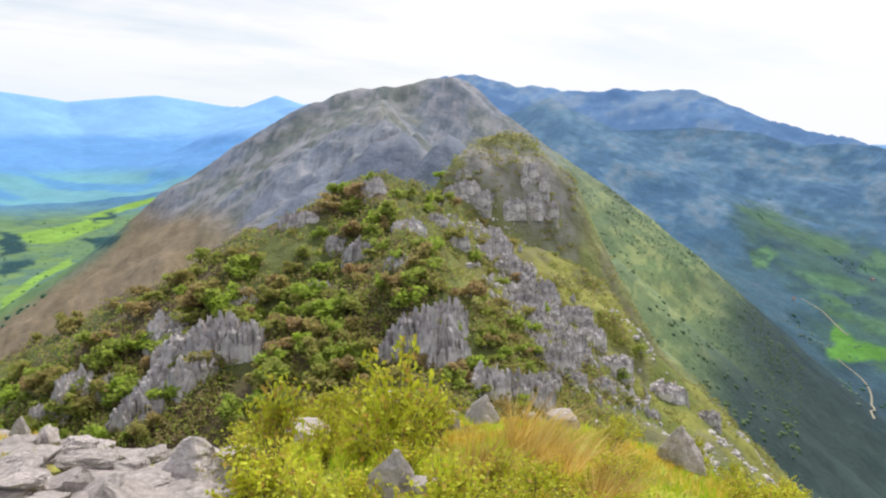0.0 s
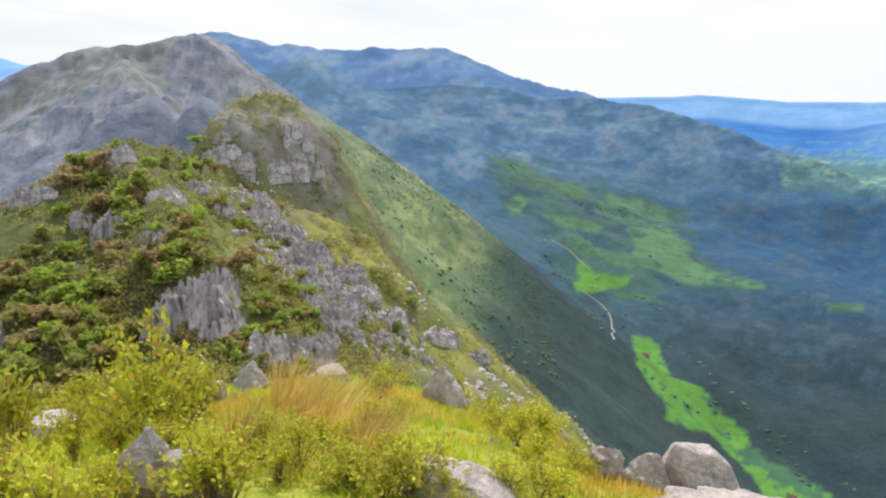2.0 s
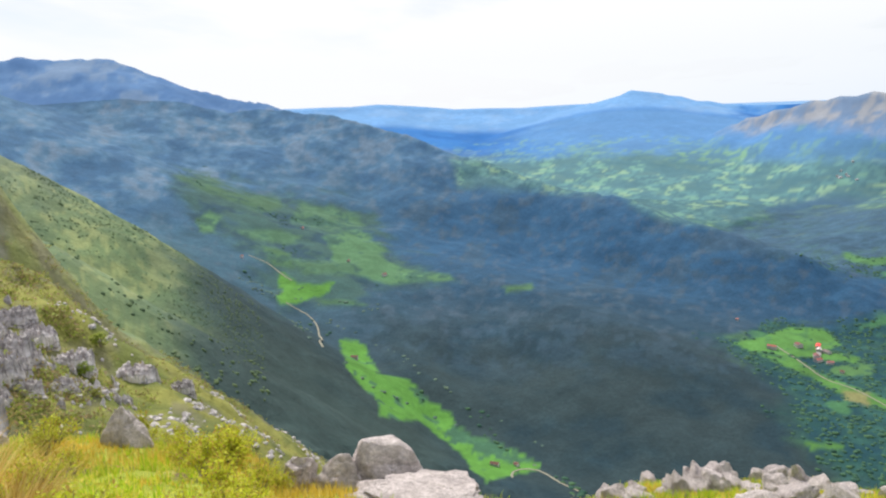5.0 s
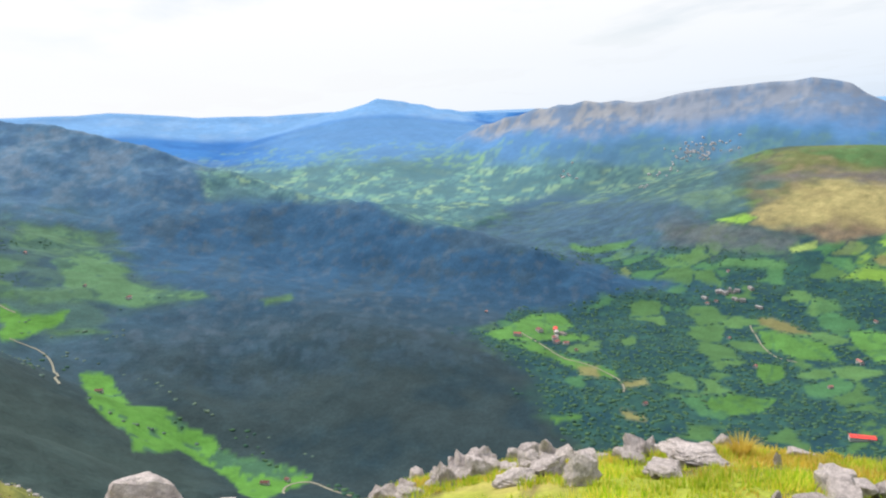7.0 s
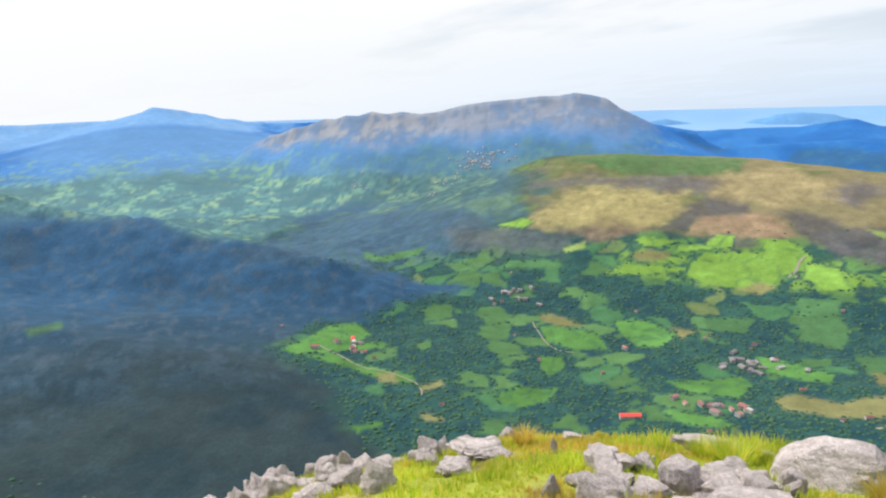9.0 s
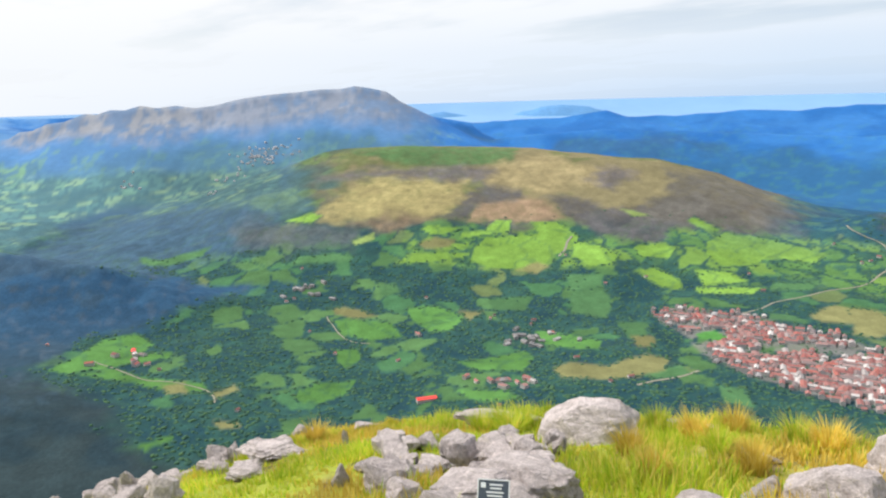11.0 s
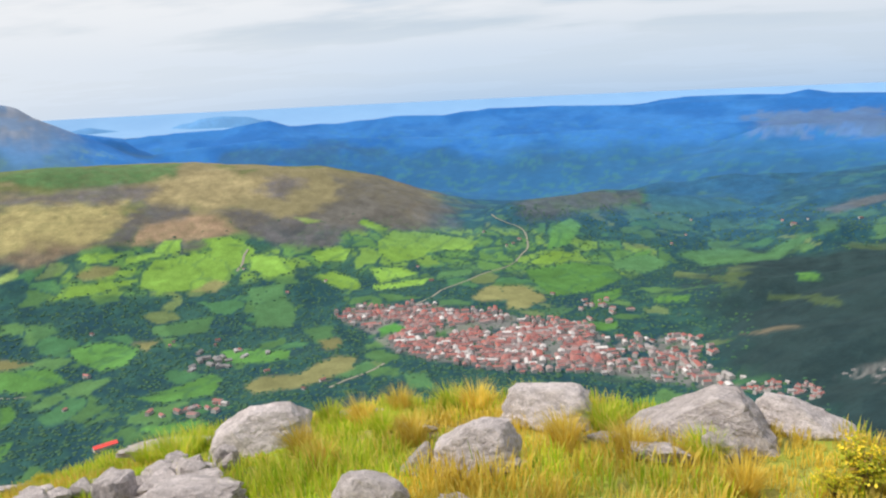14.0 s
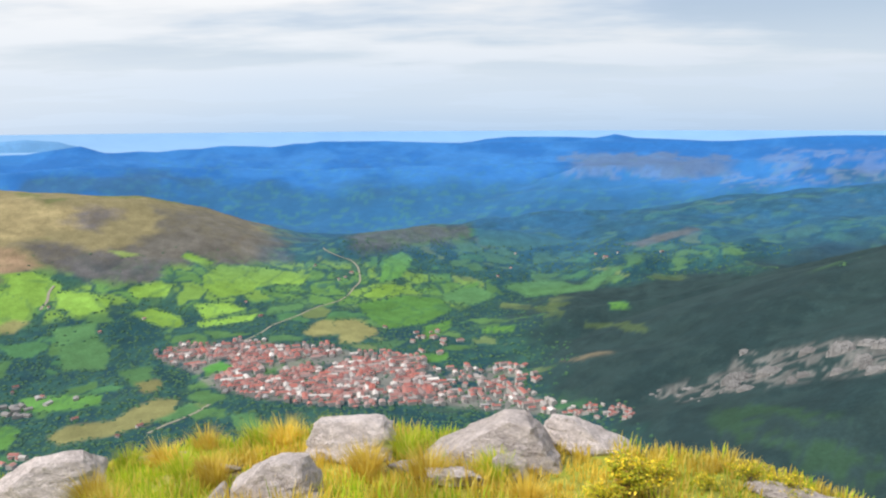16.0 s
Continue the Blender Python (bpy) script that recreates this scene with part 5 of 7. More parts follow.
KNOBBLY_A = [(-29.6, 8.30, 0.27, 0.24, 0.17), (-10.7, 7.44, 0.49, 0.44, 0.19), (-4.3, 8.24, 0.33, 0.29, 0.38), (60.3, 6.84, 0.32, 0.23, 0.09), (63.2, 7.56, 0.23, 0.21, 0.20), (64.3, 9.00, 0.28, 0.25, 0.27), (65.9, 9.21, 0.36, 0.32, 0.27), (68.4, 8.24, 0.29, 0.25, 0.10), (71.2, 9.36, 0.25, 0.23, 0.20), (73.0, 9.36, 0.29, 0.21, 0.09), (69.5, 6.81, 0.48, 0.24, 0.10), (71.8, 7.11, 0.37, 0.33, 0.14)]
KNOBBLY_B = [(63.7, 9.16, 0.24, 0.22, 0.23), (65.5, 9.26, 0.33, 0.30, 0.24), (70.2, 7.51, 0.27, 0.24, 0.19), (71.2, 9.36, 0.25, 0.23, 0.28), (74.9, 6.47, 0.34, 0.31, 0.23), (69.2, 6.83, 0.45, 0.22, 0.09), (80.8, 6.85, 0.36, 0.28, 0.11), (78.1, 7.91, 0.23, 0.17, 0.07), (84.3, 9.28, 0.26, 0.23, 0.14), (85.5, 9.27, 0.18, 0.16, 0.07), (81.1, 6.69, 0.36, 0.21, 0.09), (78.3, 7.65, 0.28, 0.23, 0.09), (117.2, 7.79, 0.21, 0.13, 0.05)]


def boulder_mesh(kind, seed, sub=3):
    """A broken limestone block of unit size: flat faces cut by planes, worn and pitted."""
    g = np.random.default_rng(seed)
    d, f = ICO[sub]
    count = {"block": 13, "slab": 12, "pointed": 11, "knobbly": 12}[kind]
    n = g.normal(size=(count, 3))
    off = g.uniform(0.42, 0.80, count)
    turn = g.uniform(0, 6.28)
    for k in range(5):
        an = turn + k * 1.2566 + g.normal(0, 0.25)
        n[k] = (math.cos(an), math.sin(an), g.normal(0.1, 0.28))
        off[k] = g.uniform(0.50, 0.78)
    if kind == "pointed":
        for k in range(5):
            n[k, 2] = g.uniform(0.35, 0.9)
            off[k] = g.uniform(0.36, 0.55)
    if kind in ("slab", "block"):
        n[5], off[5] = (g.normal(0, 0.22), g.normal(0, 0.22), 1.0), 0.45
        n[6], off[6] = (g.normal(0, 0.5), g.normal(0, 0.5), 1.0), 0.55
    n /= np.linalg.norm(n, axis=1, keepdims=True)
    dots = np.maximum(d @ n.T, 0.02)
    rad = np.minimum((off / dots).min(1), 1.25)
    rough = {"block": 0.14, "slab": 0.26, "pointed": 0.12, "knobbly": 0.22}[kind]
    rad = rad * (1 + rough * noise3(d, 2.6, seed % 50 + 3) + 0.7 * rough * noise3(d, 7.0, seed % 40 + 5))
    p = d * rad[:, None]
    layers = np.abs(((p[:, 2] * (5 if kind == "slab" else 3.2) + 0.5 * noise3(p, 1.5, seed % 31)) % 1) - 0.5)
    p[:, :2] *= (1 - 0.10 * np.clip(0.16 - layers, 0, 1) / 0.16)[:, None]
    p -= 0.5 * (p.max(0) + p.min(0))
    p /= np.abs(p).max(0)
    return mesh_of("boulder", p, f, LIMESTONE, sub < 3)


def cut_rock(peak, flat, seed):
    """A large limestone block of unit size, cut by slanting planes: where its highest point lies along its width, and how much of its top is flat."""
    g = np.random.default_rng(seed)
    d, f = ICO[4]
    planes = []
    for sx, px in ((-1, peak - flat), (1, peak + flat)):
        foot = 0.1 if flat > 0.28 else -0.6
        n = np.array([(1.0 - foot) * sx, 0.0, abs(sx - px)])
        planes += [(n, n @ np.array([sx, 0, foot])), (np.array([sx, 0.0, 0.08 * g.normal()]), 1.0)]
    planes += [(np.array([g.normal(0, 0.06), g.normal(0, 0.12), 1.0]), 0.97), (np.array([0.1, -1.0, 0.55]), 0.80), (np.array([-0.15, 1.0, 0.5]), 0.85), (np.array([0.5, -0.9, 0.25]), 0.85), (np.array([-0.6, -0.9, 0.15]), 0.88), (np.array([0.0, 0.0, -1.0]), 1.0)]
    for _ in range(5):
        n = g.normal(size=3) * np.array([1, 1, 0.8])
        planes.append((n / np.linalg.norm(n), g.uniform(0.80, 0.98)))
    rad = np.full(len(d), 1.7)
    for n, off in planes:
        k = np.linalg.norm(n)
        rad = np.minimum(rad, (off / k) / np.maximum(d @ (n / k), 0.02))
    rad = rad * (1 + 0.07 * noise3(d, 3.0, seed % 50 + 3) + 0.06 * noise3(d, 8.0, seed % 40 + 5))
    p = d * rad[:, None]
    seam = np.abs(((p[:, 2] * 1.7 + 0.5 * p[:, 0] + 0.6 * noise3(p, 1.2, seed % 31)) % 1) - 0.5)
    p[:, :2] *= (1 - 0.05 * np.clip(0.10 - seam, 0, 1) / 0.10)[:, None]
    p -= 0.5 * (p.max(0) + p.min(0))
    p /= np.abs(p).max(0)
    return mesh_of("boulder", p, f, LIMESTONE)


# bearing, distance, width, depth, height, highest point, flat share, label
CUT_ROCKS = [(108.7, 7.2, 0.94, 0.65, 0.37, 0.22, 0.34, "big pale limestone block leaning on the grassy summit"),
             (142.9, 5.6, 0.92, 0.50, 0.37, 0.35, 0.03, "long grey wedge of limestone rising to a peak"),
             (149.3, 6.15, 0.63, 0.42, 0.25, -0.45, 0.22, "low pale limestone hump sloping to one side"),
             (132.2, 5.9, 0.67, 0.50, 0.29, -0.05, 0.62, "cracked pale limestone block with a flat top"),
             (127.7, 4.85, 0.55, 0.42, 0.31, 0.30, 0.40, "tilted grey limestone block sunk in golden grass"),
             (120.3, 4.2, 0.43, 0.32, 0.24, 0.0, 0.6, "squat grey limestone block in the grass"),
             (123.1, 4.95, 0.24, 0.18, 0.20, 0.40, 0.10, "small dark limestone tooth in the grass"),
             (39.9, 6.5, 0.66, 0.50, 0.43, 0.05, 0.70, "square pale limestone block on a flat slab"),
             (20.7, 3.9, 0.60, 0.40, 0.24, -0.35, 0.12, "pale pointed limestone rock below the shrubs")]


def place_cut_rocks():
    for k, (az, r, w, d, h, peak, flat, label) in enumerate(CUT_ROCKS):
        x, y = polar(az, r)
        z = float(summit(np.array([x]), np.array([y]))[0])
        sink = 0.3 * h
        m = Matrix.Translation((x, y, z + (1.12 * h - sink) / 2)) @ Matrix.Rotation(-radians(az), 4, "Z") @ Matrix.Diagonal((w * (0.54 if flat > 0.28 else 0.62), d * 0.6, (1.12 * h + sink) / 2, 1))
        thing("boulder", cut_rock(peak, flat, 1200 + k), m, label, "rock", "limestone rocks on the summit")


place_cut_rocks()
BOULDER_LABELS = {
    "block": "broken grey limestone block half sunk in the grass",
    "slab": "low weathered limestone slab lying flat in the turf",
    "pointed": "upright pointed limestone rock standing in the grass",
    "knobbly": "small rounded pale limestone rock among the turf"}


def place_boulders():
    count = 0
    for kind, rows in (("block", BLOCKS_A + BLOCKS_B), ("slab", SLABS_A + SLABS_B), ("pointed", POINTED), ("knobbly", KNOBBLY_A + KNOBBLY_B)):
        for az, r, w, d, h in rows:
            count += 1
            x, y = polar(az, r)
            z = float(summit(np.array([x]), np.array([y]))[0])
            me = boulder_mesh(kind, 100 + count, 4 if w > 0.34 else 3)
            h *= {"block": 1.22, "pointed": 1.3, "slab": 1.25, "knobbly": 1.3}[kind]
            sink = 0.22 * h
            m = Matrix.Translation((x, y, z + h / 2 - sink + 0.02)) @ Matrix.Rotation(-radians(az) + 0.25 * math.sin(count * 2.3), 4, "Z") @ Matrix.Diagonal((w / 2 * 1.04, d / 2 * 1.15, (h + sink) / 2 * 1.08, 1))
            thing("boulder", me, m, BOULDER_LABELS[kind], "rock", "limestone rocks on the summit")


place_boulders()


def slab_field():
    """Small broken slabs that crop out of the turf on the western side."""
    g = np.random.default_rng(33)
    shapes = [boulder_mesh("block" if k % 2 else "slab", 900 + k, 3) for k in range(8)]
    for k in range(190):
        az, r = g.uniform(-36, -15), g.uniform(4.6, 9.0)
        x, y = polar(az, r)
        z = float(summit(np.array([x]), np.array([y]))[0])
        w = g.uniform(0.14, 0.46)
        h = w * g.uniform(0.16, 0.32)
        m = Matrix.Translation((x, y, z + 0.15 * h)) @ Matrix.Rotation(g.normal(0.3, 0.5), 4, "Z") @ Matrix.Rotation(g.normal(0, 0.3), 4, "Y") @ Matrix.Diagonal((w / 2 * 1.3, w / 2 * 0.8, h / 2, 1))
        thing("stone_slab", shapes[k % 8], m, "small flaky limestone slab cropping out of turf", "rock", "flaky slabs on the summit")


slab_field()


def rubble():
    """Small rocks lying thick along the summit's edge and about the plaque."""
    g = np.random.default_rng(35)
    shapes = [boulder_mesh("knobbly" if k % 2 else "block", 940 + k, 3) for k in range(8)]
    for k in range(96):
        if k < 52:
            az = g.uniform(57, 82)
            r = np.interp(az, EDGE_AZ, EDGE_R) * g.uniform(0.80, 0.985)
        else:
            az, r = g.uniform(91, 108), g.uniform(4.0, 7.6)
        x, y = polar(az, r)
        z = float(summit(np.array([x]), np.array([y]))[0])
        w = g.uniform(0.12, 0.34)
        h = w * g.uniform(0.6, 1.1)
        m = Matrix.Translation((x, y, z + 0.22 * h)) @ Matrix.Rotation(g.uniform(0, 6.28), 4, "Z") @ Matrix.Rotation(g.normal(0, 0.25), 4, "Y") @ Matrix.Diagonal((w / 2 * 1.2, w / 2 * 0.95, h / 2 * 1.15, 1))
        thing("small_rock", shapes[k % 8], m, "small ragged pale limestone rock lying among others", "rock", "small rocks on the summit")


rubble()



# ---- fluted limestone outcrops of the spur: bearing, dip, width, height ----
def outcrop_mesh(seed, mat=None, flute=1.0):
    """A crag of fluted limestone, one wide and one high: worn runnels between sharp upright blades, rooted below the ground."""
    g = np.random.default_rng(seed)
    nx, ny = 44, 20
    u, v = np.meshgrid(np.linspace(-0.5, 0.5, nx), np.linspace(-0.5, 0.5, ny), indexing="ij")
    su = u + 0.05 * fbm(u * 6 + seed, v * 6, 3, seed)
    blade = 1 - 2 * np.abs(fbm(su * 13 + seed, v * 4.0, 3, seed + 1, 0.6))
    blade = 1 + flute * (blade - 1)
    big = fbm(u * 3.5 + seed * 1.3, v * 2.5, 3, seed + 2)
    rim = np.clip(1.15 - np.abs(2 * u) ** 2.2 - np.abs(2 * v + 0.25 * big) ** 2.4 + 0.7 * big, -0.6, 1.0)
    front = 0.45 + 0.75 * (v + 0.5)
    z = np.where(rim > 0, np.maximum(rim, 0) ** 0.45, rim) * (0.25 + 0.55 * front) * (0.35 + 0.75 * blade) + 0.18 * big
    edge = np.minimum(np.minimum(u + 0.5, 0.5 - u), np.minimum(v + 0.5, 0.5 - v))
    z = np.where(edge < 0.03, -0.75, z)
    x = u + 0.02 * g.normal(size=u.shape)
    y = v * 0.75 + 0.02 * g.normal(size=u.shape)
    i = np.arange(nx * ny).reshape(nx, ny)
    f = np.stack([i[:-1, :-1], i[1:, :-1], i[1:, 1:], i[:-1, 1:]], -1).reshape(-1, 4)
    return mesh_of("limestone_outcrop", np.stack([x, y, z], -1).reshape(-1, 3), f, mat or KARST)


OUTCROPS_LOW = [(-2.4, -16.0, 7, 9), (-0.2, -17.4, 7, 11), (0.3, -14.6, 6, 7), (-4.0, -16.6, 4, 5), (3.6, -19.4, 6, 6), (5.6, -19.4, 5, 5), (7.4, -19.5, 5, 5),
                (-19.6, -15.8, 9, 7), (-21.0, -14.4, 7, 6), (-17.4, -15.4, 8, 8), (-23.2, -19.9, 7, 6), (-21.6, -18.4, 8, 6), (-27.4, -17.6, 6, 6), (-29.5, -19.0, 4, 4),
                (-15.8, -15.8, 6, 7), (-16.0, -12.2, 6, 4), (-19.0, -17.4, 7, 6), (-25.0, -18.0, 4, 5)]
OUTCROPS_HIGH = [(-6.4, -8.8, 6, 5), (-2.8, -6.8, 6, 4), (-8.3, -8.4, 4, 4), (5.0, -9.9, 6, 4), (4.2, -8.3, 6, 4), (7.8, -12.0, 7, 5), (6.6, -12.7, 6, 5), (9.5, -15.2, 7, 4), (11.5, -15.0, 6, 4),
                 (8.8, -17.0, 6, 5), (13.5, -16.8, 6, 3), (-12.0, -6.6, 4, 5), (-5.4, -3.8, 5, 4), (-10.6, -6.0, 4, 3), (17.4, -18.6, 7, 3), (6.0, -10.6, 6, 4), (10.4, -13.4, 6, 3), (20.5, -20.0, 5, 2.5)]
OUTCROPS_KNOB = [(0.9, -3.9, 6, 5), (1.9, -4.2, 6, 5), (3.0, -4.7, 6, 5), (1.6, -2.6, 4, 3.5), (6.6, -2.6, 5, 5), (7.5, -3.4, 5, 6), (6.9, -4.6, 6, 5), (8.2, -5.2, 5, 5), (5.4, -5.2, 6, 4)]
OUTCROPS_BAND = [(4.6, -9.0, 4, 2.5), (5.4, -9.5, 4, 3), (5.2, -11.4, 4, 2.5), (6.6, -11.4, 5, 3), (7.0, -13.6, 4, 3), (8.0, -13.0, 5, 3), (8.2, -14.6, 4, 2.5), (9.0, -14.0, 4, 2.5), (7.6, -15.6, 4, 3), (9.8, -16.4, 4, 2.5),
                 (10.8, -16.2, 4, 2.2), (8.4, -18.4, 4, 3), (10.4, -18.2, 4, 2.5), (12.4, -18.4, 4, 2), (4.0, -7.2, 4, 3), (3.2, -8.6, 4, 3), (-0.6, -6.2, 4, 3), (1.2, -8.0, 4, 3), (-3.6, -9.6, 4, 3.5), (-9.6, -11.6, 4, 3)]


def place_outcrops():
    shapes = [outcrop_mesh(300 + k) for k in range(7)]
    k = 0
    for rows, label in ((OUTCROPS_LOW, "tall fluted grey limestone outcrop among bushes"), (OUTCROPS_HIGH, "jagged grey limestone outcrop on the grassy ridge"),
                        (OUTCROPS_BAND, "small ragged limestone outcrop in the ridge's rock band"), (OUTCROPS_KNOB, "steep fluted limestone crag on the ridge's knob")):
        for az, el, w, h in rows:
            x, y, z = spot(az, el)
            m = Matrix.Translation((x, y, z - (0.30 if rows is OUTCROPS_KNOB else 0.16) * h)) @ Matrix.Rotation(-radians(az) + 0.4 * math.sin(k * 1.7), 4, "Z") @ Matrix.Diagonal((w * 1.1, w * 0.9, h * 0.92, 1))
            thing("limestone_outcrop", shapes[k % 7], m, label, "rock", "limestone outcrops on the ridge")
            k += 1


place_outcrops()


# ---- bushes and small trees of the spur ----
def leaves_on(points, size, g, up=0.3):
    """Small four-cornered leaves, one at each point, turned at random."""
    n = len(points)
    a = g.normal(size=(n, 3))
    a /= np.linalg.norm(a, axis=1, keepdims=True)
    b = np.cross(a, g.normal(size=(n, 3)) + np.array([0, 0, up]))
    b /= np.linalg.norm(b, axis=1, keepdims=True) + 1e-9
    s = size * g.uniform(0.6, 1.3, (n, 1))
    v = np.stack([points - a * s, points + b * s * 0.55, points + a * s, points - b * s * 0.55], 1).reshape(-1, 3)
    return v, np.arange(4 * n).reshape(n, 4)


def tube(path, r0, r1, sides=5):
    """Vertices and faces of a tapered limb along a path."""
    v, f = [], []
    for i, p in enumerate(path):
        r = r0 + (r1 - r0) * i / (len(path) - 1)
        for s in range(sides):
            an = 2 * math.pi * s / sides
            v.append((p[0] + r * math.cos(an), p[1] + r * math.sin(an), p[2]))
    for i in range(len(path) - 1):
        for s in range(sides):
            a, b = i * sides + s, i * sides + (s + 1) % sides
            f.append((a, b, b + sides, a + sides))
    return v, f


def join(pieces):
    v, f, n = [], [], 0
    for pv, pf in pieces:
        v.append(np.asarray(pv, float))
        f.append(np.asarray(pf, np.int64) + n)
        n += len(pv)
    return np.concatenate(v), np.concatenate(f)


def bush(seed):
    """A bush one high: short trunk with limbs, and a crown of leaf clumps in several lobes."""
    g = np.random.default_rng(seed)
    root = thing("bush", None, None, "rounded green spring bush on the rocky ridge", "bush", "bushes on the ridge")
    limbs, pts = [], []
    for k in range(9):
        an, sp = g.uniform(0, 6.28), g.uniform(0.1, 0.45)
        tip = np.array([sp * math.cos(an), sp * math.sin(an), g.uniform(0.25, 0.78) * (1.15 - 0.5 * sp)])
        path = [np.array([0, 0, -0.25]), tip * np.array([0.35, 0.35, 0.4]), tip]
        limbs.append(tube(path, 0.035, 0.008))
        lobe = g.uniform(0.16, 0.27)
        d = g.normal(size=(50, 3))
        d /= np.linalg.norm(d, axis=1, keepdims=True)
        q = tip + d * lobe * g.uniform(0.5, 1.1, (50, 1)) * np.array([1.0, 1.0, 1.0])
        pts.append(q[q[:, 2] > 0.05])
    v, f = join(limbs)
    part("trunk", mesh_of("trunk", v, f, BARK), root)
    lv, lf = leaves_on(np.concatenate(pts), 0.085, g)
    part("crown", mesh_of("crown", lv, lf, TREE_LEAF), root)
    return root


FACE_AZ, FACE_R = np.arange(-38, 24.1, 0.5), np.arange(60, 232, 1.0)
FACE_Z = height(*(lambda a, r: (r * np.sin(a), r * np.cos(a)))(*np.meshgrid(np.radians(FACE_AZ), FACE_R, indexing="ij")))


def on_the_face(az, el):
    """Where the spur's side facing the summit lies at bearings and dips; distance 0 where there is none."""
    col = FACE_Z[np.clip(np.round((az + 38) / 0.5).astype(int), 0, len(FACE_AZ) - 1)]
    over = col >= FACE_R[None, :] * np.tan(np.radians(el))[:, None]
    return np.where(over.any(1), FACE_R[np.argmax(over, 1)], 0.0)


def place_bushes():
    g = np.random.default_rng(77)
    shapes = [bush(400 + k) for k in range(9)]
    used = 0
    az, el = g.uniform(-34, 16, 6000), g.uniform(-21.5, 1.5, 6000)
    dist = on_the_face(az, el)
    for a, e, r in zip(az, el, dist):
        x, y = polar(a, r)
        if r < 75 or r > 225 or (r > 188 and a > 0):
            continue
        n = float(fbm(np.array([x / 9]), np.array([y / 9]), 3, 120)[0])
        want = 1.0 if a < -1 else (0.75 if a < 5 else 0.35 if a < 9 else 0.12)
        if n < -0.28 or g.random() > want:
            continue
        s = g.uniform(1.8, 3.6) * (1.0 if a < 3 else 0.6)
        z = ground_z(x, y)
        m = Matrix.Translation((x, y, z)) @ Matrix.Rotation(g.uniform(0, 6.28), 4, "Z") @ Matrix.Diagonal((s * g.uniform(1.1, 1.7), s * g.uniform(1.1, 1.7), s, 1))
        base = shapes[used % 9]
        if used < 9:
            base.matrix_basis = m
        else:
            copy_thing(base, Matrix.Identity(4)).matrix_basis = m
        used += 1
        if used >= 295:
            break


place_bushes()


def scrub():
    """Low brown and green brushwood and small bushes between the larger ones."""
    g = np.random.default_rng(83)
    n = 9000
    az, el = g.uniform(-36, 18, n), g.uniform(-22, 1.8, n)
    r = on_the_face(az, el)
    x, y = r * np.sin(np.radians(az)), r * np.cos(np.radians(az))
    keep = (r > 75) & (r < 228) & (fbm(x / 6, y / 6, 3, 133) > -0.26 + 0.028 * np.clip(az + 2, 0, 20))
    x, y, r = x[keep], y[keep], r[keep]
    z = height(x, y)
    k = len(x)
    per = 16
    c = np.repeat(np.stack([x, y, z], 1), per, 0)
    size = np.repeat(g.uniform(0.5, 1.25, k), per)[:, None]
    d = g.normal(size=(per * k, 3)) * np.array([0.8, 0.8, 0.42]) * size
    d[:, 2] = np.abs(d[:, 2]) + 0.1
    v, f = leaves_on(c + d, 0.28, g, 0.6)
    thing("scrub", mesh_of("scrub", v, f, SCRUB_LEAF), None, "low brown and olive brushwood on the ridge", "scrub", kind="stuff")


scrub()


def flank_scrub():
    """Heather, low thorn and tussocks on the open flank."""
    g = np.random.default_rng(84)
    n = 9000
    az, r = g.uniform(2, 36, n), np.sqrt(g.uniform(28 ** 2, 235 ** 2, n))
    x, y = r * np.sin(np.radians(az)), r * np.cos(np.radians(az))
    keep = fbm(x / 11, y / 11, 4, 135) + g.normal(0, 0.12, n) > 0.02
    x, y = x[keep][:5200], y[keep][:5200]
    z = height(x, y)
    k, per = len(x), 12
    c = np.repeat(np.stack([x, y, z], 1), per, 0)
    size = np.repeat(g.uniform(0.3, 0.85, k), per)[:, None]
    d = g.normal(size=(per * k, 3)) * np.array([0.7, 0.7, 0.3]) * size
    d[:, 2] = np.abs(d[:, 2]) + 0.05
    v, f = leaves_on(c + d, 0.24, g, 0.6)
    thing("heath_scrub", mesh_of("heath_scrub", v, f, SCRUB_LEAF), None, "scattered olive scrub and tussocks on the steep flank", "scrub", kind="stuff")


flank_scrub()


def scree():
    """Loose stones on the ridge's open flank."""
    g = np.random.default_rng(78)
    d, f = ICO[1]
    vs, fs = [], []
    az, r = g.uniform(3, 34, 5000), np.sqrt(g.uniform(30 ** 2, 190 ** 2, 5000))
    x, y = r * np.sin(np.radians(az)), r * np.cos(np.radians(az))
    z = height(x, y)
    keep = fbm(x / 12, y / 12, 3, 131) + 0.3 * fbm(x / 40, y / 40, 3, 134) + g.normal(0, 0.08, 5000) > 0.06
    x, y, z = x[keep][:1300], y[keep][:1300], z[keep][:1300]
    for k in range(len(x)):
        s = g.uniform(0.2, 0.62) * np.array([g.uniform(0.7, 1.4), g.uniform(0.7, 1.4), g.uniform(0.6, 1.3)])
        vs.append(d * g.uniform(0.7, 1.15, (len(d), 1)) * s + np.array([x[k], y[k], z[k]]))
        fs.append(f + len(d) * k)
    thing("scree", mesh_of("scree", np.concatenate(vs), np.concatenate(fs), KARST), None, "loose grey limestone scree on the grassy flank", "scree", kind="stuff")


scree()


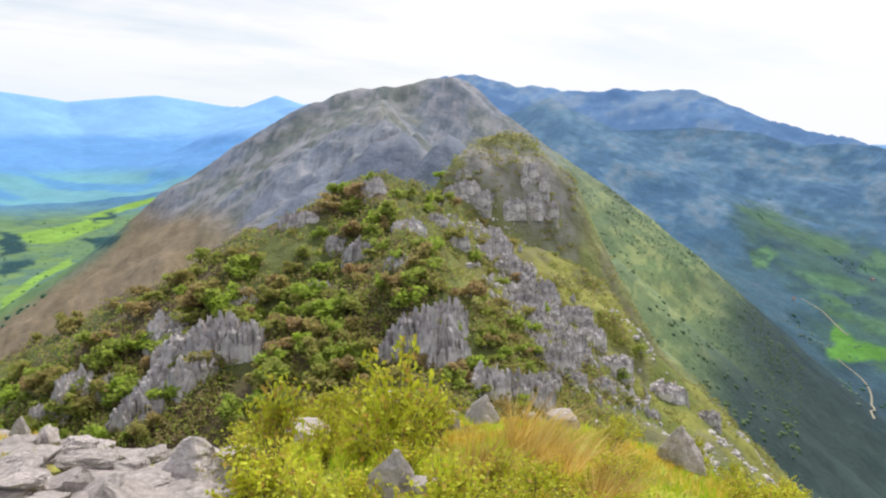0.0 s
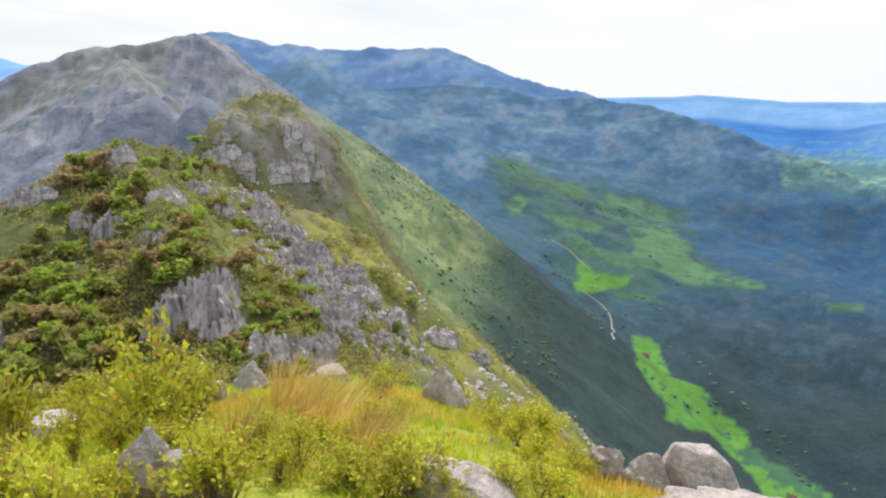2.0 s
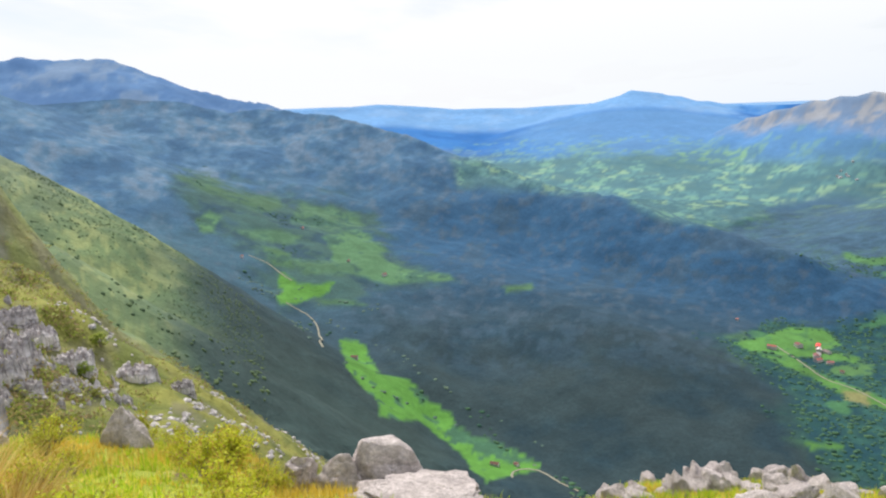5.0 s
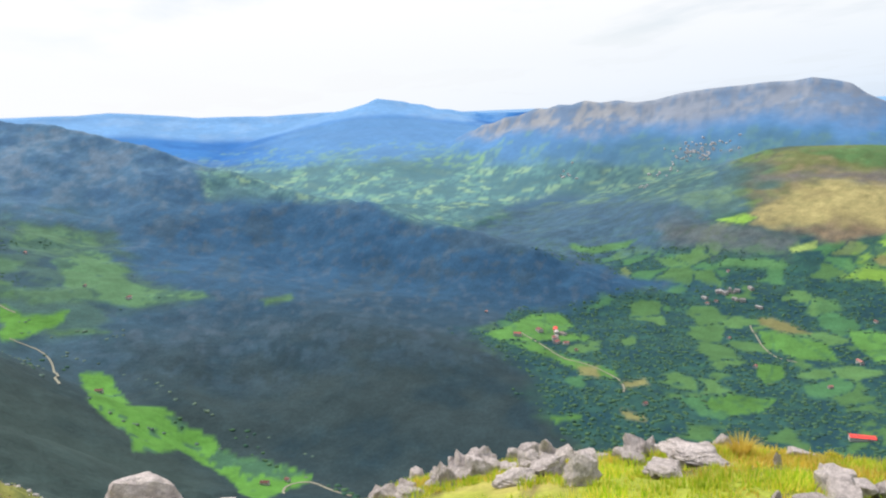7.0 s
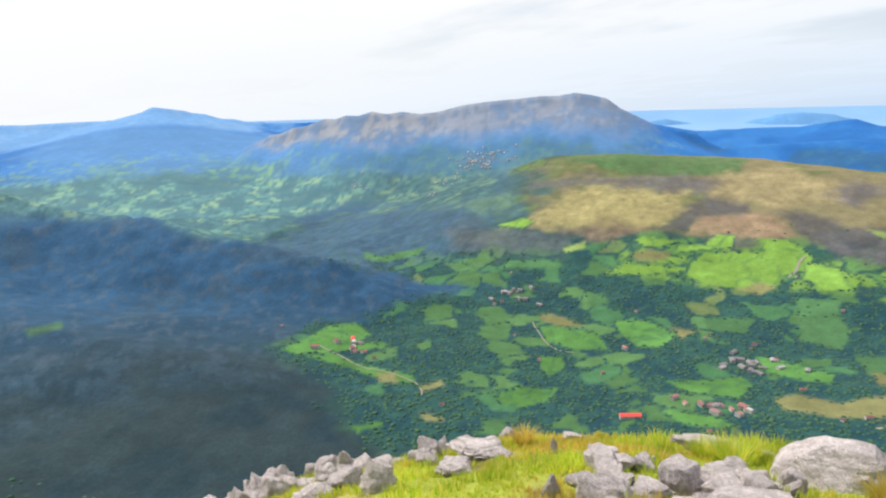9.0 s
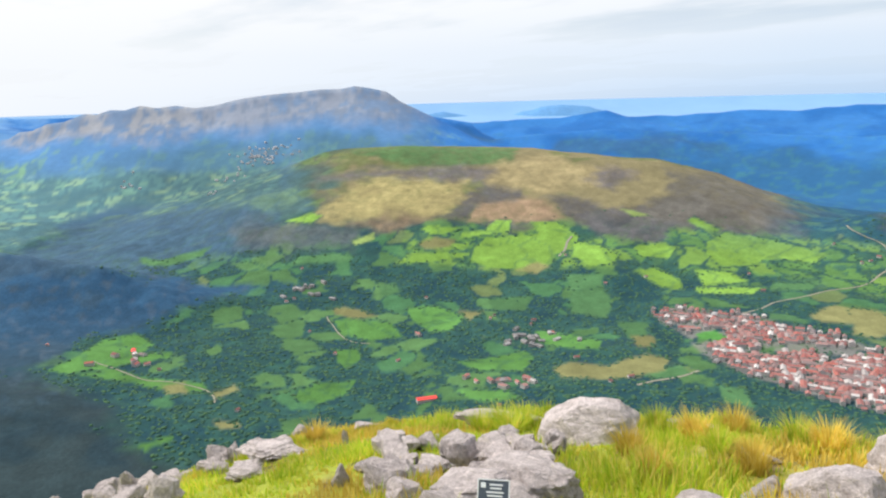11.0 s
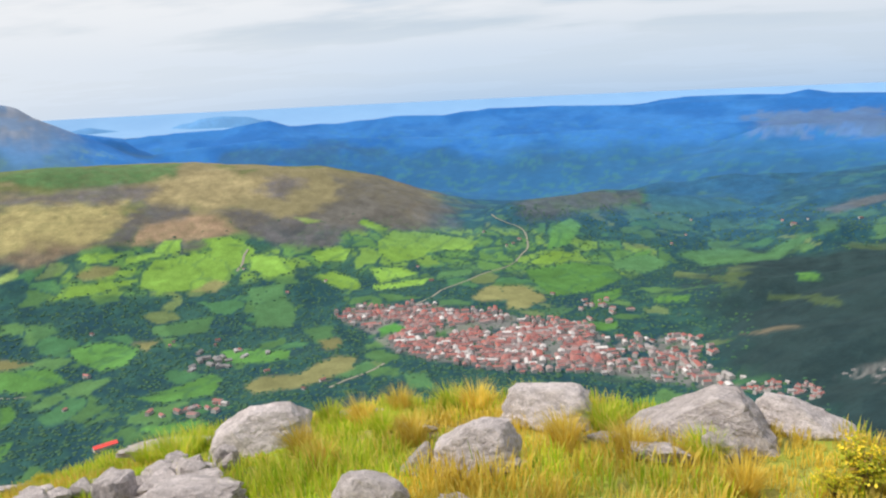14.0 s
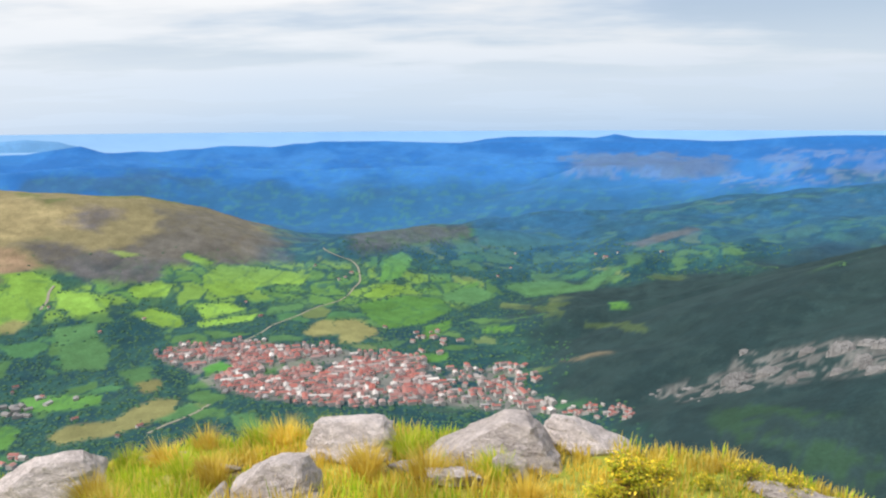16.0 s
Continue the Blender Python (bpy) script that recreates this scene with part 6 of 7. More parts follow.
def rock_band():
    """Small upright blades of limestone that stand close together in the ridge's rock band."""
    g = np.random.default_rng(83)
    line = np.array([spot(az, el)[:2] for az, el in ((2.2, -6.6), (4.2, -7.8), (5.2, -9.8), (6.6, -12.0), (8.0, -14.2), (9.6, -16.6), (12.4, -18.6), (17.0, -20.0))])
    n = 620
    t = g.uniform(0, len(line) - 1.001, n)
    i = t.astype(int)
    p = line[i] + (line[i + 1] - line[i]) * (t - i)[:, None]
    p = p + g.normal(size=(n, 2)) * np.linspace(4.5, 2.5, len(line))[i][:, None]
    p = p[fbm(p[:, 0] / 5, p[:, 1] / 5, 3, 132) > -0.12]
    z = height(p[:, 0], p[:, 1])
    far = np.clip(np.hypot(p[:, 0], p[:, 1]) / 120, 0.35, 1.1)
    d, f = ICO[1]
    k = len(p)
    size = far[:, None] * np.stack([g.uniform(0.35, 0.9, k), g.uniform(0.3, 0.7, k), g.uniform(0.5, 1.7, k)], 1)
    turn = g.uniform(-0.7, 0.7, k)
    q = d[None] * g.uniform(0.65, 1.2, (k, len(d), 1)) * size[:, None]
    lean = g.uniform(-0.3, 0.3, (k, 1))
    qx, qy = q[..., 0] + lean * q[..., 2], q[..., 1]
    v = np.stack([qx * np.cos(turn)[:, None] - qy * np.sin(turn)[:, None], qx * np.sin(turn)[:, None] + qy * np.cos(turn)[:, None], q[..., 2]], -1)
    v = v + np.stack([p[:, 0], p[:, 1], z], 1)[:, None]
    faces = f[None] + (np.arange(k) * len(d))[:, None, None]
    thing("rock_band", mesh_of("rock_band", v.reshape(-1, 3), faces.reshape(-1, 3), KARST), None, "close-set upright blades of grey limestone on the ridge", "rocks", kind="stuff")


rock_band()


# ---- grass and shrubs of the summit ----
ROCK_SPOTS = np.array([(*polar(o[0], o[1]), 0.5 * o[2]) for o in BLOCKS_A + BLOCKS_B + SLABS_A + SLABS_B + POINTED])


def blades(tufts, per, length, width, spread, g, droop=0.55, sway=(0.0, 0.0)):
    """Curved grass blades fanning out of each tuft: x, y, z and a size."""
    n = len(tufts) * per
    c = np.repeat(tufts, per, 0)
    an = g.uniform(0, 2 * math.pi, n)
    out = np.stack([np.cos(an), np.sin(an)], 1)
    base = c[:, :2] + out * (spread * np.sqrt(g.random(n)) * c[:, 3])[:, None]
    ln = length * c[:, 3] * g.uniform(0.55, 1.15, n)
    bend = g.uniform(0.15, 1.0, n) * droop
    lean = out * bend[:, None] + np.array(sway)
    side = np.stack([-out[:, 1], out[:, 0]], 1) * (width * 0.5 * g.uniform(0.7, 1.3, n))[:, None]
    z0 = c[:, 2] - 0.02
    v = np.zeros((n, 5, 3))
    for k, (t, wd) in enumerate(((0, 1.0), (0, -1.0), (0.55, 0.8), (0.55, -0.8), (1.0, 0.0))):
        v[:, k, :2] = base + lean * (ln * t * t)[:, None] + side * wd
        v[:, k, 2] = z0 + ln * t * (1 - 0.35 * bend * t)
    idx = np.arange(n)[:, None, None] * 5 + np.array([[0, 1, 2], [1, 3, 2], [2, 3, 4]])
    return v.reshape(-1, 3), idx.reshape(-1, 3)


def summit_grass():
    g = np.random.default_rng(79)
    az, r = g.uniform(-44, 180, 34000), np.sqrt(g.uniform(1.6 ** 2, 10.4 ** 2, 34000))
    x, y = r * np.sin(np.radians(az)), r * np.cos(np.radians(az))
    edge = np.interp(az, EDGE_AZ, EDGE_R)
    keep = r < edge * 1.04
    d = np.hypot(x[:, None] - ROCK_SPOTS[:, 0], y[:, None] - ROCK_SPOTS[:, 1]) < ROCK_SPOTS[:, 2] * 0.8
    keep &= ~d.any(1)
    keep &= ~((az < -14) & (fbm(x / 0.8, y / 0.8, 3, 140) < 0.10))
    keep &= ~((az > 58) & (az < 76) & (fbm(x / 0.7, y / 0.7, 3, 143) < -0.14))
    x, y, az, r = x[keep], y[keep], az[keep], r[keep]
    z = summit(x, y)
    clump = fbm(x / 0.55, y / 0.55, 3, 141)
    size = np.clip(0.75 + 0.9 * clump, 0.4, 1.35) * np.where(az < 40, 0.8, np.where(az > 95, np.where(az > 146, 0.75, 1.15), 1.0)) * np.where((az > 58) & (az < 90), 0.85, 1.0)
    dry = fbm(x / 1.1, y / 1.1, 3, 142) + 0.35 * g.normal(size=len(x)) * 0.35 > np.where(az > 112, 0.22, 0.16)
    t = np.stack([x, y, z, size], 1)
    for name, sel, mat, label in (("grass", ~dry, GRASS, "bright green and yellow tufted summit grass"), ("dry_grass", dry, GOLDEN, "straw-coloured dry grass among the green")):
        v, f = blades(t[sel][:9000], 14 if name == "grass" else 10, 0.165, 0.010, 0.10, g)
        thing(name, mesh_of(name, v, f, mat), None, label, "grass", kind="stuff")


summit_grass()


def grass_tuft(az, r, size, sway, mat, label):
    x, y = polar(az, r)
    z = float(summit(np.array([x]), np.array([y]))[0])
    g = np.random.default_rng(int(az * 10) + 900)
    v, f = blades(np.array([[0, 0, 0, size]]), 420, 0.55, 0.007, 0.16, g, 0.8, sway)
    thing("grass_tuft", mesh_of("grass_tuft", v, f, mat), Matrix.Translation((x, y, z)), label, "grass tuft")


for row in ((6.5, 6.4, 1.1, (0.35, 0.1)), (10.5, 5.2, 0.95, (0.4, 0.0)), (3.0, 4.9, 0.85, (0.3, 0.0)), (13.0, 4.6, 0.75, (0.35, 0.0)), (8.0, 5.7, 0.9, (0.45, 0.1))):
    grass_tuft(*row, STRAW, "long golden dry grass tuft bent over by wind")
for row in ((101.5, 7.7, 0.62, (0.12, 0.0)), (103.2, 8.0, 0.6, (0.1, 0.05)), (99.8, 7.9, 0.5, (0.1, 0.0)), (102.4, 7.4, 0.6, (0.15, 0.0))):
    grass_tuft(*row, GRASS, "thick green grass tussock in front of a slab")


for row in ((112.5, 6.3, 0.55, (0.1, 0.0)), (117.0, 6.9, 0.6, (0.1, 0.05)), (121.8, 5.7, 0.55, (0.15, 0.0)), (126.0, 6.7, 0.6, (0.1, 0.0)), (134.0, 5.3, 0.5, (0.15, 0.0)), (139.0, 5.1, 0.5, (0.1, 0.0)), (119.5, 7.5, 0.55, (0.1, 0.0)), (147.0, 4.7, 0.45, (0.1, 0.0)), (115.0, 5.3, 0.5, (0.15, 0.0)), (86.0, 8.2, 0.5, (0.1, 0.0))):
    grass_tuft(*row, GOLDEN, "golden tussock of long grass on the summit")
for row in ((123.8, 7.0, 0.55, (0.1, 0.0)), (130.5, 6.2, 0.5, (0.1, 0.0)), (136.5, 5.7, 0.5, (0.1, 0.0)), (144.0, 5.2, 0.45, (0.1, 0.0)), (113.8, 7.7, 0.55, (0.1, 0.0)), (119.0, 6.2, 0.5, (0.1, 0.0))):
    grass_tuft(*row, GRASS, "fresh green tussock of grass on the summit")


def shrub(seed, flowers=False):
    """A low leafy shrub one high: thin stems with small leaves, some with yellow flowers."""
    g = np.random.default_rng(seed)
    root = thing("flowering_bush" if flowers else "leafy_shrub", None, None,
                 "low bush with small bright yellow flowers" if flowers else "low shrub with fresh yellow-green spring leaves", "shrub", "yellow bushes" if flowers else "shrubs below the summit")
    stems, pts, tips = [], [], []
    for k in range(24):
        an, out = g.uniform(0, 6.28), g.uniform(0.05, 0.6)
        tip = np.array([out * math.cos(an), out * math.sin(an), g.uniform(0.45, 1.0) * (1.1 - 0.6 * out)])
        mid = tip * np.array([0.45, 0.45, 0.6])
        stems.append(tube([np.array([0, 0, -0.1]), mid, tip], 0.012, 0.004, 3))
        t = g.random(34) ** 0.7
        q = mid * (1 - t[:, None]) + tip * t[:, None]
        pts.append(q + g.normal(0, 0.055, (34, 3)))
        tips.append(tip + g.normal(0, 0.07, (9, 3)))
    v, f = join(stems)
    part("stem", mesh_of("stem", v, f, BARK), root)
    lv, lf = leaves_on(np.concatenate(pts), 0.036, g, 0.8)
    part("foliage", mesh_of("foliage", lv, lf, SHRUB_LEAF), root)
    if flowers:
        fv, ff = leaves_on(np.concatenate(tips), 0.032, g, 0.8)
        part("blossom", mesh_of("blossom", fv, ff, FLOWER), root, "bright yellow blossom")
    return root


def place_shrubs():
    g = np.random.default_rng(81)
    shapes = [shrub(500 + k) for k in range(5)]
    rows = [(-3.8, 5.6, 1.15), (-13.4, 5.4, 0.95), (-9.5, 5.9, 0.55), (-6.0, 6.4, 0.5)]
    while len(rows) < 78:
        az, r = g.uniform(-16, 31), g.uniform(3.7, 8.6)
        if any(abs(az - sa) < 3.2 and sr - 3.2 < r < sr + 0.3 for sa, sr in ((-3.6, 4.3), (3.2, 8.5), (9.7, 8.75), (18.8, 7.9), (-10.7, 7.4))):
            continue
        if abs(az - 8) < 4 and 4.3 < r < 6.8 and g.random() < 0.6:
            continue
        rows.append((az, r, g.uniform(0.28, 0.55) * (1.15 if az < 3 else 0.85)))
    for k, (az, r, s) in enumerate(rows):
        x, y = polar(az, r)
        z = float(summit(np.array([x]), np.array([y]))[0])
        w = s * g.uniform(0.9, 1.3) if k > 3 else s * 0.75
        m = Matrix.Translation((x, y, z)) @ Matrix.Rotation(g.uniform(0, 6.28), 4, "Z") @ Matrix.Diagonal((w, w, s, 1))
        base = shapes[k % 5]
        if k < 5:
            base.matrix_basis = m
        else:
            copy_thing(base, Matrix.Identity(4)).matrix_basis = m
    first = None
    for az, r, s in ((153.9, 5.00, 0.35), (152.3, 4.84, 0.18), (155.3, 5.34, 0.18), (153.8, 5.01, 0.31), (155.6, 5.40, 0.18), (161.3, 5.47, 0.20), (163.8, 5.43, 0.20), (152.0, 4.88, 0.16), (91.8, 9.30, 0.17), (132.9, 6.41, 0.08), (91.8, 9.30, 0.19), (132.2, 6.47, 0.11), (137.4, 6.10, 0.08), (158.8, 5.26, 0.15)):
        x, y = polar(az, r)
        z = float(summit(np.array([x]), np.array([y]))[0])
        m = Matrix.Translation((x, y, z)) @ Matrix.Rotation(az, 4, "Z") @ Matrix.Diagonal((s * 1.2, s * 1.2, s * 0.85, 1))
        if first is None:
            first = shrub(560, True)
            first.matrix_basis = m
        else:
            copy_thing(first, Matrix.Identity(4)).matrix_basis = m


place_shrubs()


# ---- woods of the valley ----
def blobs(x, y, z, size, g, tall=1.0):
    """Uneven tree crowns, each a small jagged solid."""
    d, f = ICO[1]
    n = len(x)
    jag = g.uniform(0.7, 1.15, (n, len(d), 1))
    s = np.stack([size * g.uniform(0.85, 1.2, n), size * g.uniform(0.85, 1.2, n), size * g.uniform(0.8, 1.3, n) * tall], 1)[:, None, :]
    v = d[None] * jag * s + np.stack([x, y, z + (0.35 if tall == 1 else -0.16) * size], 1)[:, None, :]
    faces = f[None] + (np.arange(n) * len(d))[:, None, None]
    return v.reshape(-1, 3), faces.reshape(-1, 3)


def plant_woods():
    g = np.random.default_rng(91)
    n = 330000
    az, r = g.uniform(-33, 168, n), np.sqrt(g.uniform(560 ** 2, 2300 ** 2, n))
    x, y = r * np.sin(np.radians(az)), r * np.cos(np.radians(az))
    z = height(x, y)
    _, _, el, azw, elw, strip, wood, wood_right = regions(x, y, z)
    trees, _ = wooded_fields(x, y, z)
    thin = np.clip(1.25 - r / 2300, 0.15, 1)
    deep = np.maximum(wood, wood_right) * (az > 12)
    sunny = step(azw, 83, 88) * (1 - step(azw, 122, 127)) * step(elw, -13.2, -12.6)
    valley = trees * (1 - strip) * (az > 58) * (1 - deep) * (1 - 0.95 * sunny) * (elw < -9) * (el < np.where(az < 94, -11.4, -9))
    left = trees * (az < -14) * (r > 800) * (z < -150) * 0.12
    stripw = np.maximum(strip * (fbm(x / 60, y / 60, 4, 81) + 0.6 * fbm(x / 14, y / 14, 4, 82) > 0.28), 0)
    town = inside(az, el, TOWN) > 0
    flank = (az > 14) & (az < 30) & (z < -240) & (r < 1100)
    top = step(elw, -8.5, -5.0)
    pick = g.random(n)
    depth = field_depth(x, y, az, el)
    valley = valley * (1 - 0.97 * (depth > 0.12))
    valley = np.maximum(valley, 0.85 * ((depth > -0.14) & (depth < 0.10)) * (az > 60) * (1 - deep) * (el < np.where(az < 94, -11.4, -9.5)) * (fbm(x / 30, y / 30, 2, 79) > -0.15))
    is_wood = (pick < 0.5 * (1 - top) * np.maximum(deep * (1 - strip), flank * 0.4)) & (r < 1270) & ((strip > 0.02) & (strip < 0.98)) & (g.random(n) < 0.35)
    is_hedge = ~is_wood & (pick < 0.55 * thin * np.maximum(np.maximum(valley, left), stripw * 0.6) * np.where(town, 0.25, 1.0))
    for sel, mat, name, label, lo, hi, cap in ((is_wood, WOOD_LEAF, "woodland", "dense dark woods covering the valley slopes", 3.5, 6.0, 13000),
                                               (is_hedge, HEDGE_LEAF, "hedgerow_trees", "hedges and copses between the valley meadows", 2.2, 4.8, 15000)):
        i = np.flatnonzero(sel)[:cap]
        v, f = blobs(x[i], y[i], z[i], g.uniform(lo, hi, len(i)), g, 0.28 if name == "woodland" else 0.62)
        thing(name, mesh_of(name, v, f, mat, True), None, label, "trees", kind="stuff")


plant_woods()


def flank_trees():
    """Thorn bushes and small trees on the ridge's flank, thick towards its foot."""
    g = np.random.default_rng(92)
    n = 60000
    az, r = g.uniform(6, 27, n), np.sqrt(g.uniform(240 ** 2, 1000 ** 2, n))
    x, y = r * np.sin(np.radians(az)), r * np.cos(np.radians(az))
    z = height(x, y)
    patch = fbm(x / 60, y / 60, 4, 81) + 0.6 * fbm(x / 14, y / 14, 4, 82)
    keep = g.random(n) < np.clip(0.10 + 0.5 * patch - 0.0010 * (z + 120), 0.0, 0.5)
    i = np.flatnonzero(keep)[:4200]
    v, f = blobs(x[i], y[i], z[i], g.uniform(0.5, 1.6, len(i)), g, 0.7)
    thing("hillside_trees", mesh_of("hillside_trees", v, f, FLANK_LEAF, True), None, "scattered thorn bushes and small trees on a steep flank", "trees", kind="stuff")


flank_trees()


# ---- houses ----
def house(length, width, wall_h, roof_h, roof_mat, kind="house", label=""):
    root = thing(kind, None, None, label, "building", "buildings of the valley")
    l, w = length / 2, width / 2
    v = [(-l, -w, -3), (l, -w, -3), (l, w, -3), (-l, w, -3), (-l, -w, wall_h), (l, -w, wall_h), (l, w, wall_h), (-l, w, wall_h), (-l, 0, wall_h + roof_h), (l, 0, wall_h + roof_h)]
    me = bpy.data.meshes.new("wall")
    me.from_pydata(v, [], [(0, 1, 5, 4), (1, 2, 6, 9, 5), (2, 3, 7, 6), (3, 0, 4, 8, 7)])
    me.materials.append(PLASTER)
    part("wall", me, root)
    o, t = 0.6, 0.35
    slope = roof_h / w
    rv = []
    for dz in (0.05, t):
        for sx in (-l - o, l + o):
            rv += [(sx, -w - o, wall_h - o * slope + dz), (sx, 0, wall_h + roof_h + dz), (sx, w + o, wall_h - o * slope + dz)]
    rf = [(6, 9, 10, 7), (7, 10, 11, 8), (0, 1, 4, 3), (1, 2, 5, 4), (0, 3, 9, 6), (2, 8, 11, 5), (0, 6, 7, 1), (1, 7, 8, 2), (3, 4, 10, 9), (4, 5, 11, 10)]
    me = bpy.data.meshes.new("roof")
    me.from_pydata(rv, [], rf)
    me.materials.append(roof_mat)
    roof = part("roof", me, root, "red clay tile roof" if roof_mat is ROOF else "")
    bm = bmesh.new()
    bmesh.ops.create_cube(bm, size=1.0, matrix=Matrix.Translation((0.4 * l, 0.35 * w, wall_h + roof_h * 0.95)) @ Matrix.Diagonal((0.9, 0.9, 1.8, 1)))
    part("chimney", bm_mesh("chimney", bm, PLASTER), roof)
    bm = bmesh.new()
    bmesh.ops.create_cube(bm, size=1.0, matrix=Matrix.Diagonal((1.3, 0.12, 1.5, 1)))
    pane = bm_mesh("window", bm, WINDOW)
    for side in (-1, 1):
        for k in range(2):
            part("window", pane, root, "", Matrix.Translation(((k - 0.5) * l, side * (w + 0.02), wall_h * 0.62)))
    return root


def town_rest(rows, roof, name, label):
    """The houses that stand between the others, too close together to tell apart."""
    v, f, red = [], [], []
    lie = height(np.array([q[0] for q in rows]), np.array([q[1] for q in rows]))
    for (x, y, turn, l, w, h), z in zip(rows, lie):
        b = len(v)
        for px, py, pz in ((-l, -w, -3), (l, -w, -3), (l, w, -3), (-l, w, -3), (-l, -w, h), (l, -w, h), (l, w, h), (-l, w, h), (-l, 0, h + 1.9), (l, 0, h + 1.9)):
            v.append((x + px * math.cos(turn) - py * math.sin(turn), y + px * math.sin(turn) + py * math.cos(turn), z + pz))
        f += [(b, b + 1, b + 5, b + 4), (b + 1, b + 2, b + 6, b + 9, b + 5), (b + 2, b + 3, b + 7, b + 6), (b + 3, b, b + 4, b + 8, b + 7), (b + 4, b + 5, b + 9, b + 8), (b + 6, b + 7, b + 8, b + 9)]
        red += [0, 0, 0, 0, 1, 1]
    me = bpy.data.meshes.new(name)
    me.from_pydata(v, [], f)
    me.materials.append(PLASTER)
    me.materials.append(roof)
    me.polygons.foreach_set("material_index", red)
    thing(name, me, None, label, "buildings", kind="stuff")


PITCH = next(corners for kind, corners in COVERS if kind is STADIUM)


def build_houses():
    g = np.random.default_rng(95)
    kinds = [house(13, 9, 6, 2.6, ROOF, label="pale plastered village house with red tile roof"), house(18, 10, 6.5, 3.0, ROOF, label="long pale village house with red tile roof"),
             house(10, 9, 5, 2.4, ROOF, label="small pale village house with red tile roof"), house(24, 12, 10, 3.0, ROOF, "apartment_block", "pale apartment block with red tile roof"),
             house(26, 14, 6, 2.0, ROOF_GREY, "warehouse", "low pale workshop with grey roof")]
    barn = house(34, 13, 5, 2.5, ROOF_RED, "barn", "long barn with bright red roof")
    fresh = set(range(5))

    def put(x, y, k, turn, base=None):
        z = ground_z(x, y)
        m = Matrix.Translation((x, y, z)) @ Matrix.Rotation(turn, 4, "Z") @ Matrix.Scale(0.62 if base else 0.74, 4)
        src = base or kinds[k]
        if base is None and k in fresh:
            fresh.discard(k)
            src.matrix_basis = m
        else:
            copy_thing(src, m)

    # the town, along its streets
    placed, rest, far, works = [], [], [], []
    axis = radians(-28)
    tries = 0
    town_r = np.linspace(850, 1750, 140)
    ta = np.radians(np.arange(110, 142.1, 0.2))[:, None]
    town_z = height(town_r * np.sin(ta), town_r * np.cos(ta))
    many_az, many_el = g.uniform(110, 141.5, 20000), g.uniform(-22.8, -16.3, 20000)
    many_deep, many_pitch, gaps = inside(many_az, many_el, TOWN), inside(many_az, many_el, PITCH), fbm(many_az / 1.7, many_el * 1.3, 3, 151)
    while len(placed) < 900 and tries < 19999:
        tries += 1
        az, el, deep = float(many_az[tries]), float(many_el[tries]), float(many_deep[tries])
        sparse = 0.85 if az > 131 else 0.45 if deep < 0.3 else 0.0
        if deep < -0.1 or g.random() < sparse or many_pitch[tries] > -0.15 or gaps[tries] < -0.14:
            continue
        u, core = (az - 110) / 30, deep > 0.45 and az < 132
        zz = town_z[int(round((az - 110) / 0.2))]
        r0 = town_r[int(np.argmax(zz >= town_r * math.tan(radians(el))))] + g.uniform(-3, 3)
        x, y = polar(az, r0)
        if any((x - p) ** 2 + (y - q) ** 2 < (8.6 if core else 10.5) ** 2 for p, q in placed):
            continue
        placed.append((x, y))
        k = int(g.choice(5, p=(0.36, 0.2, 0.3, 0.08, 0.06)))
        if len(placed) % 4:
            if core:
                rest.append((x, y, axis + g.normal(0.12 * math.sin(9 * u), 0.1) + (0 if g.random() < 0.7 else math.pi / 2), g.uniform(5, 13), g.uniform(4.0, 6.0), g.uniform(3, 5.5)))
                continue
            rest.append((x, y, axis + (0 if g.random() < 0.7 else math.pi / 2), g.uniform(3.8, 8) * (1.7 if g.random() < 0.12 else 1), g.uniform(3.2, 5), g.uniform(3.5, 7.5)))
            continue
        put(x, y, k, axis + (0 if g.random() < 0.7 else math.pi / 2) + g.normal(0, 0.12))
    # far villages, and the crowded ones nearer by
    for az, el, count, spread in ((100.6, -19.3, 14, 24), (82.6, -15.1, 10, 26), (131.5, -17.2, 16, 34), (99.2, -22.6, 8, 18), (69.2, -18.3, 7, 20), (137.6, -20.4, 22, 36), (80.6, -4.4, 36, 44), (79.4, -4.4, 26, 40), (70.6, -6.1, 8, 30), (77.9, -5.9, 8, 30), (76.4, -7.0, 5, 28)):
        cx, cy, _ = spot(az, el)
        for _ in range(count):
            small = 0.7 if el > -8 else 1.0
            (far if el > -8 else works if (az, el) in ((100.6, -19.3), (82.6, -15.1)) else rest).append((cx + g.normal(0, spread), cy + g.normal(0, spread), g.uniform(0, 3.14), small * g.uniform(4, 8), small * g.uniform(3.5, 5), small * g.uniform(3, 6)))
    for _ in range(46):
        cx, cy, _ = spot(142.2 + 5.4 * g.random(), -21.6 - 1.0 * g.random())
        rest.append((cx, cy, g.uniform(0, 3.14), g.uniform(2.4, 4), g.uniform(2, 3), g.uniform(2, 3.4)))
    town_rest(rest, ROOF_MIX, "town_houses", "close-set pale town houses with red roofs")
    town_rest(works, ROOF_GREY, "hamlet_houses", "grey-roofed sheds and pale houses of a hamlet")
    town_rest(far, ROOF_HAZY, "village_houses", "pale grey villages in haze on the far slopes")
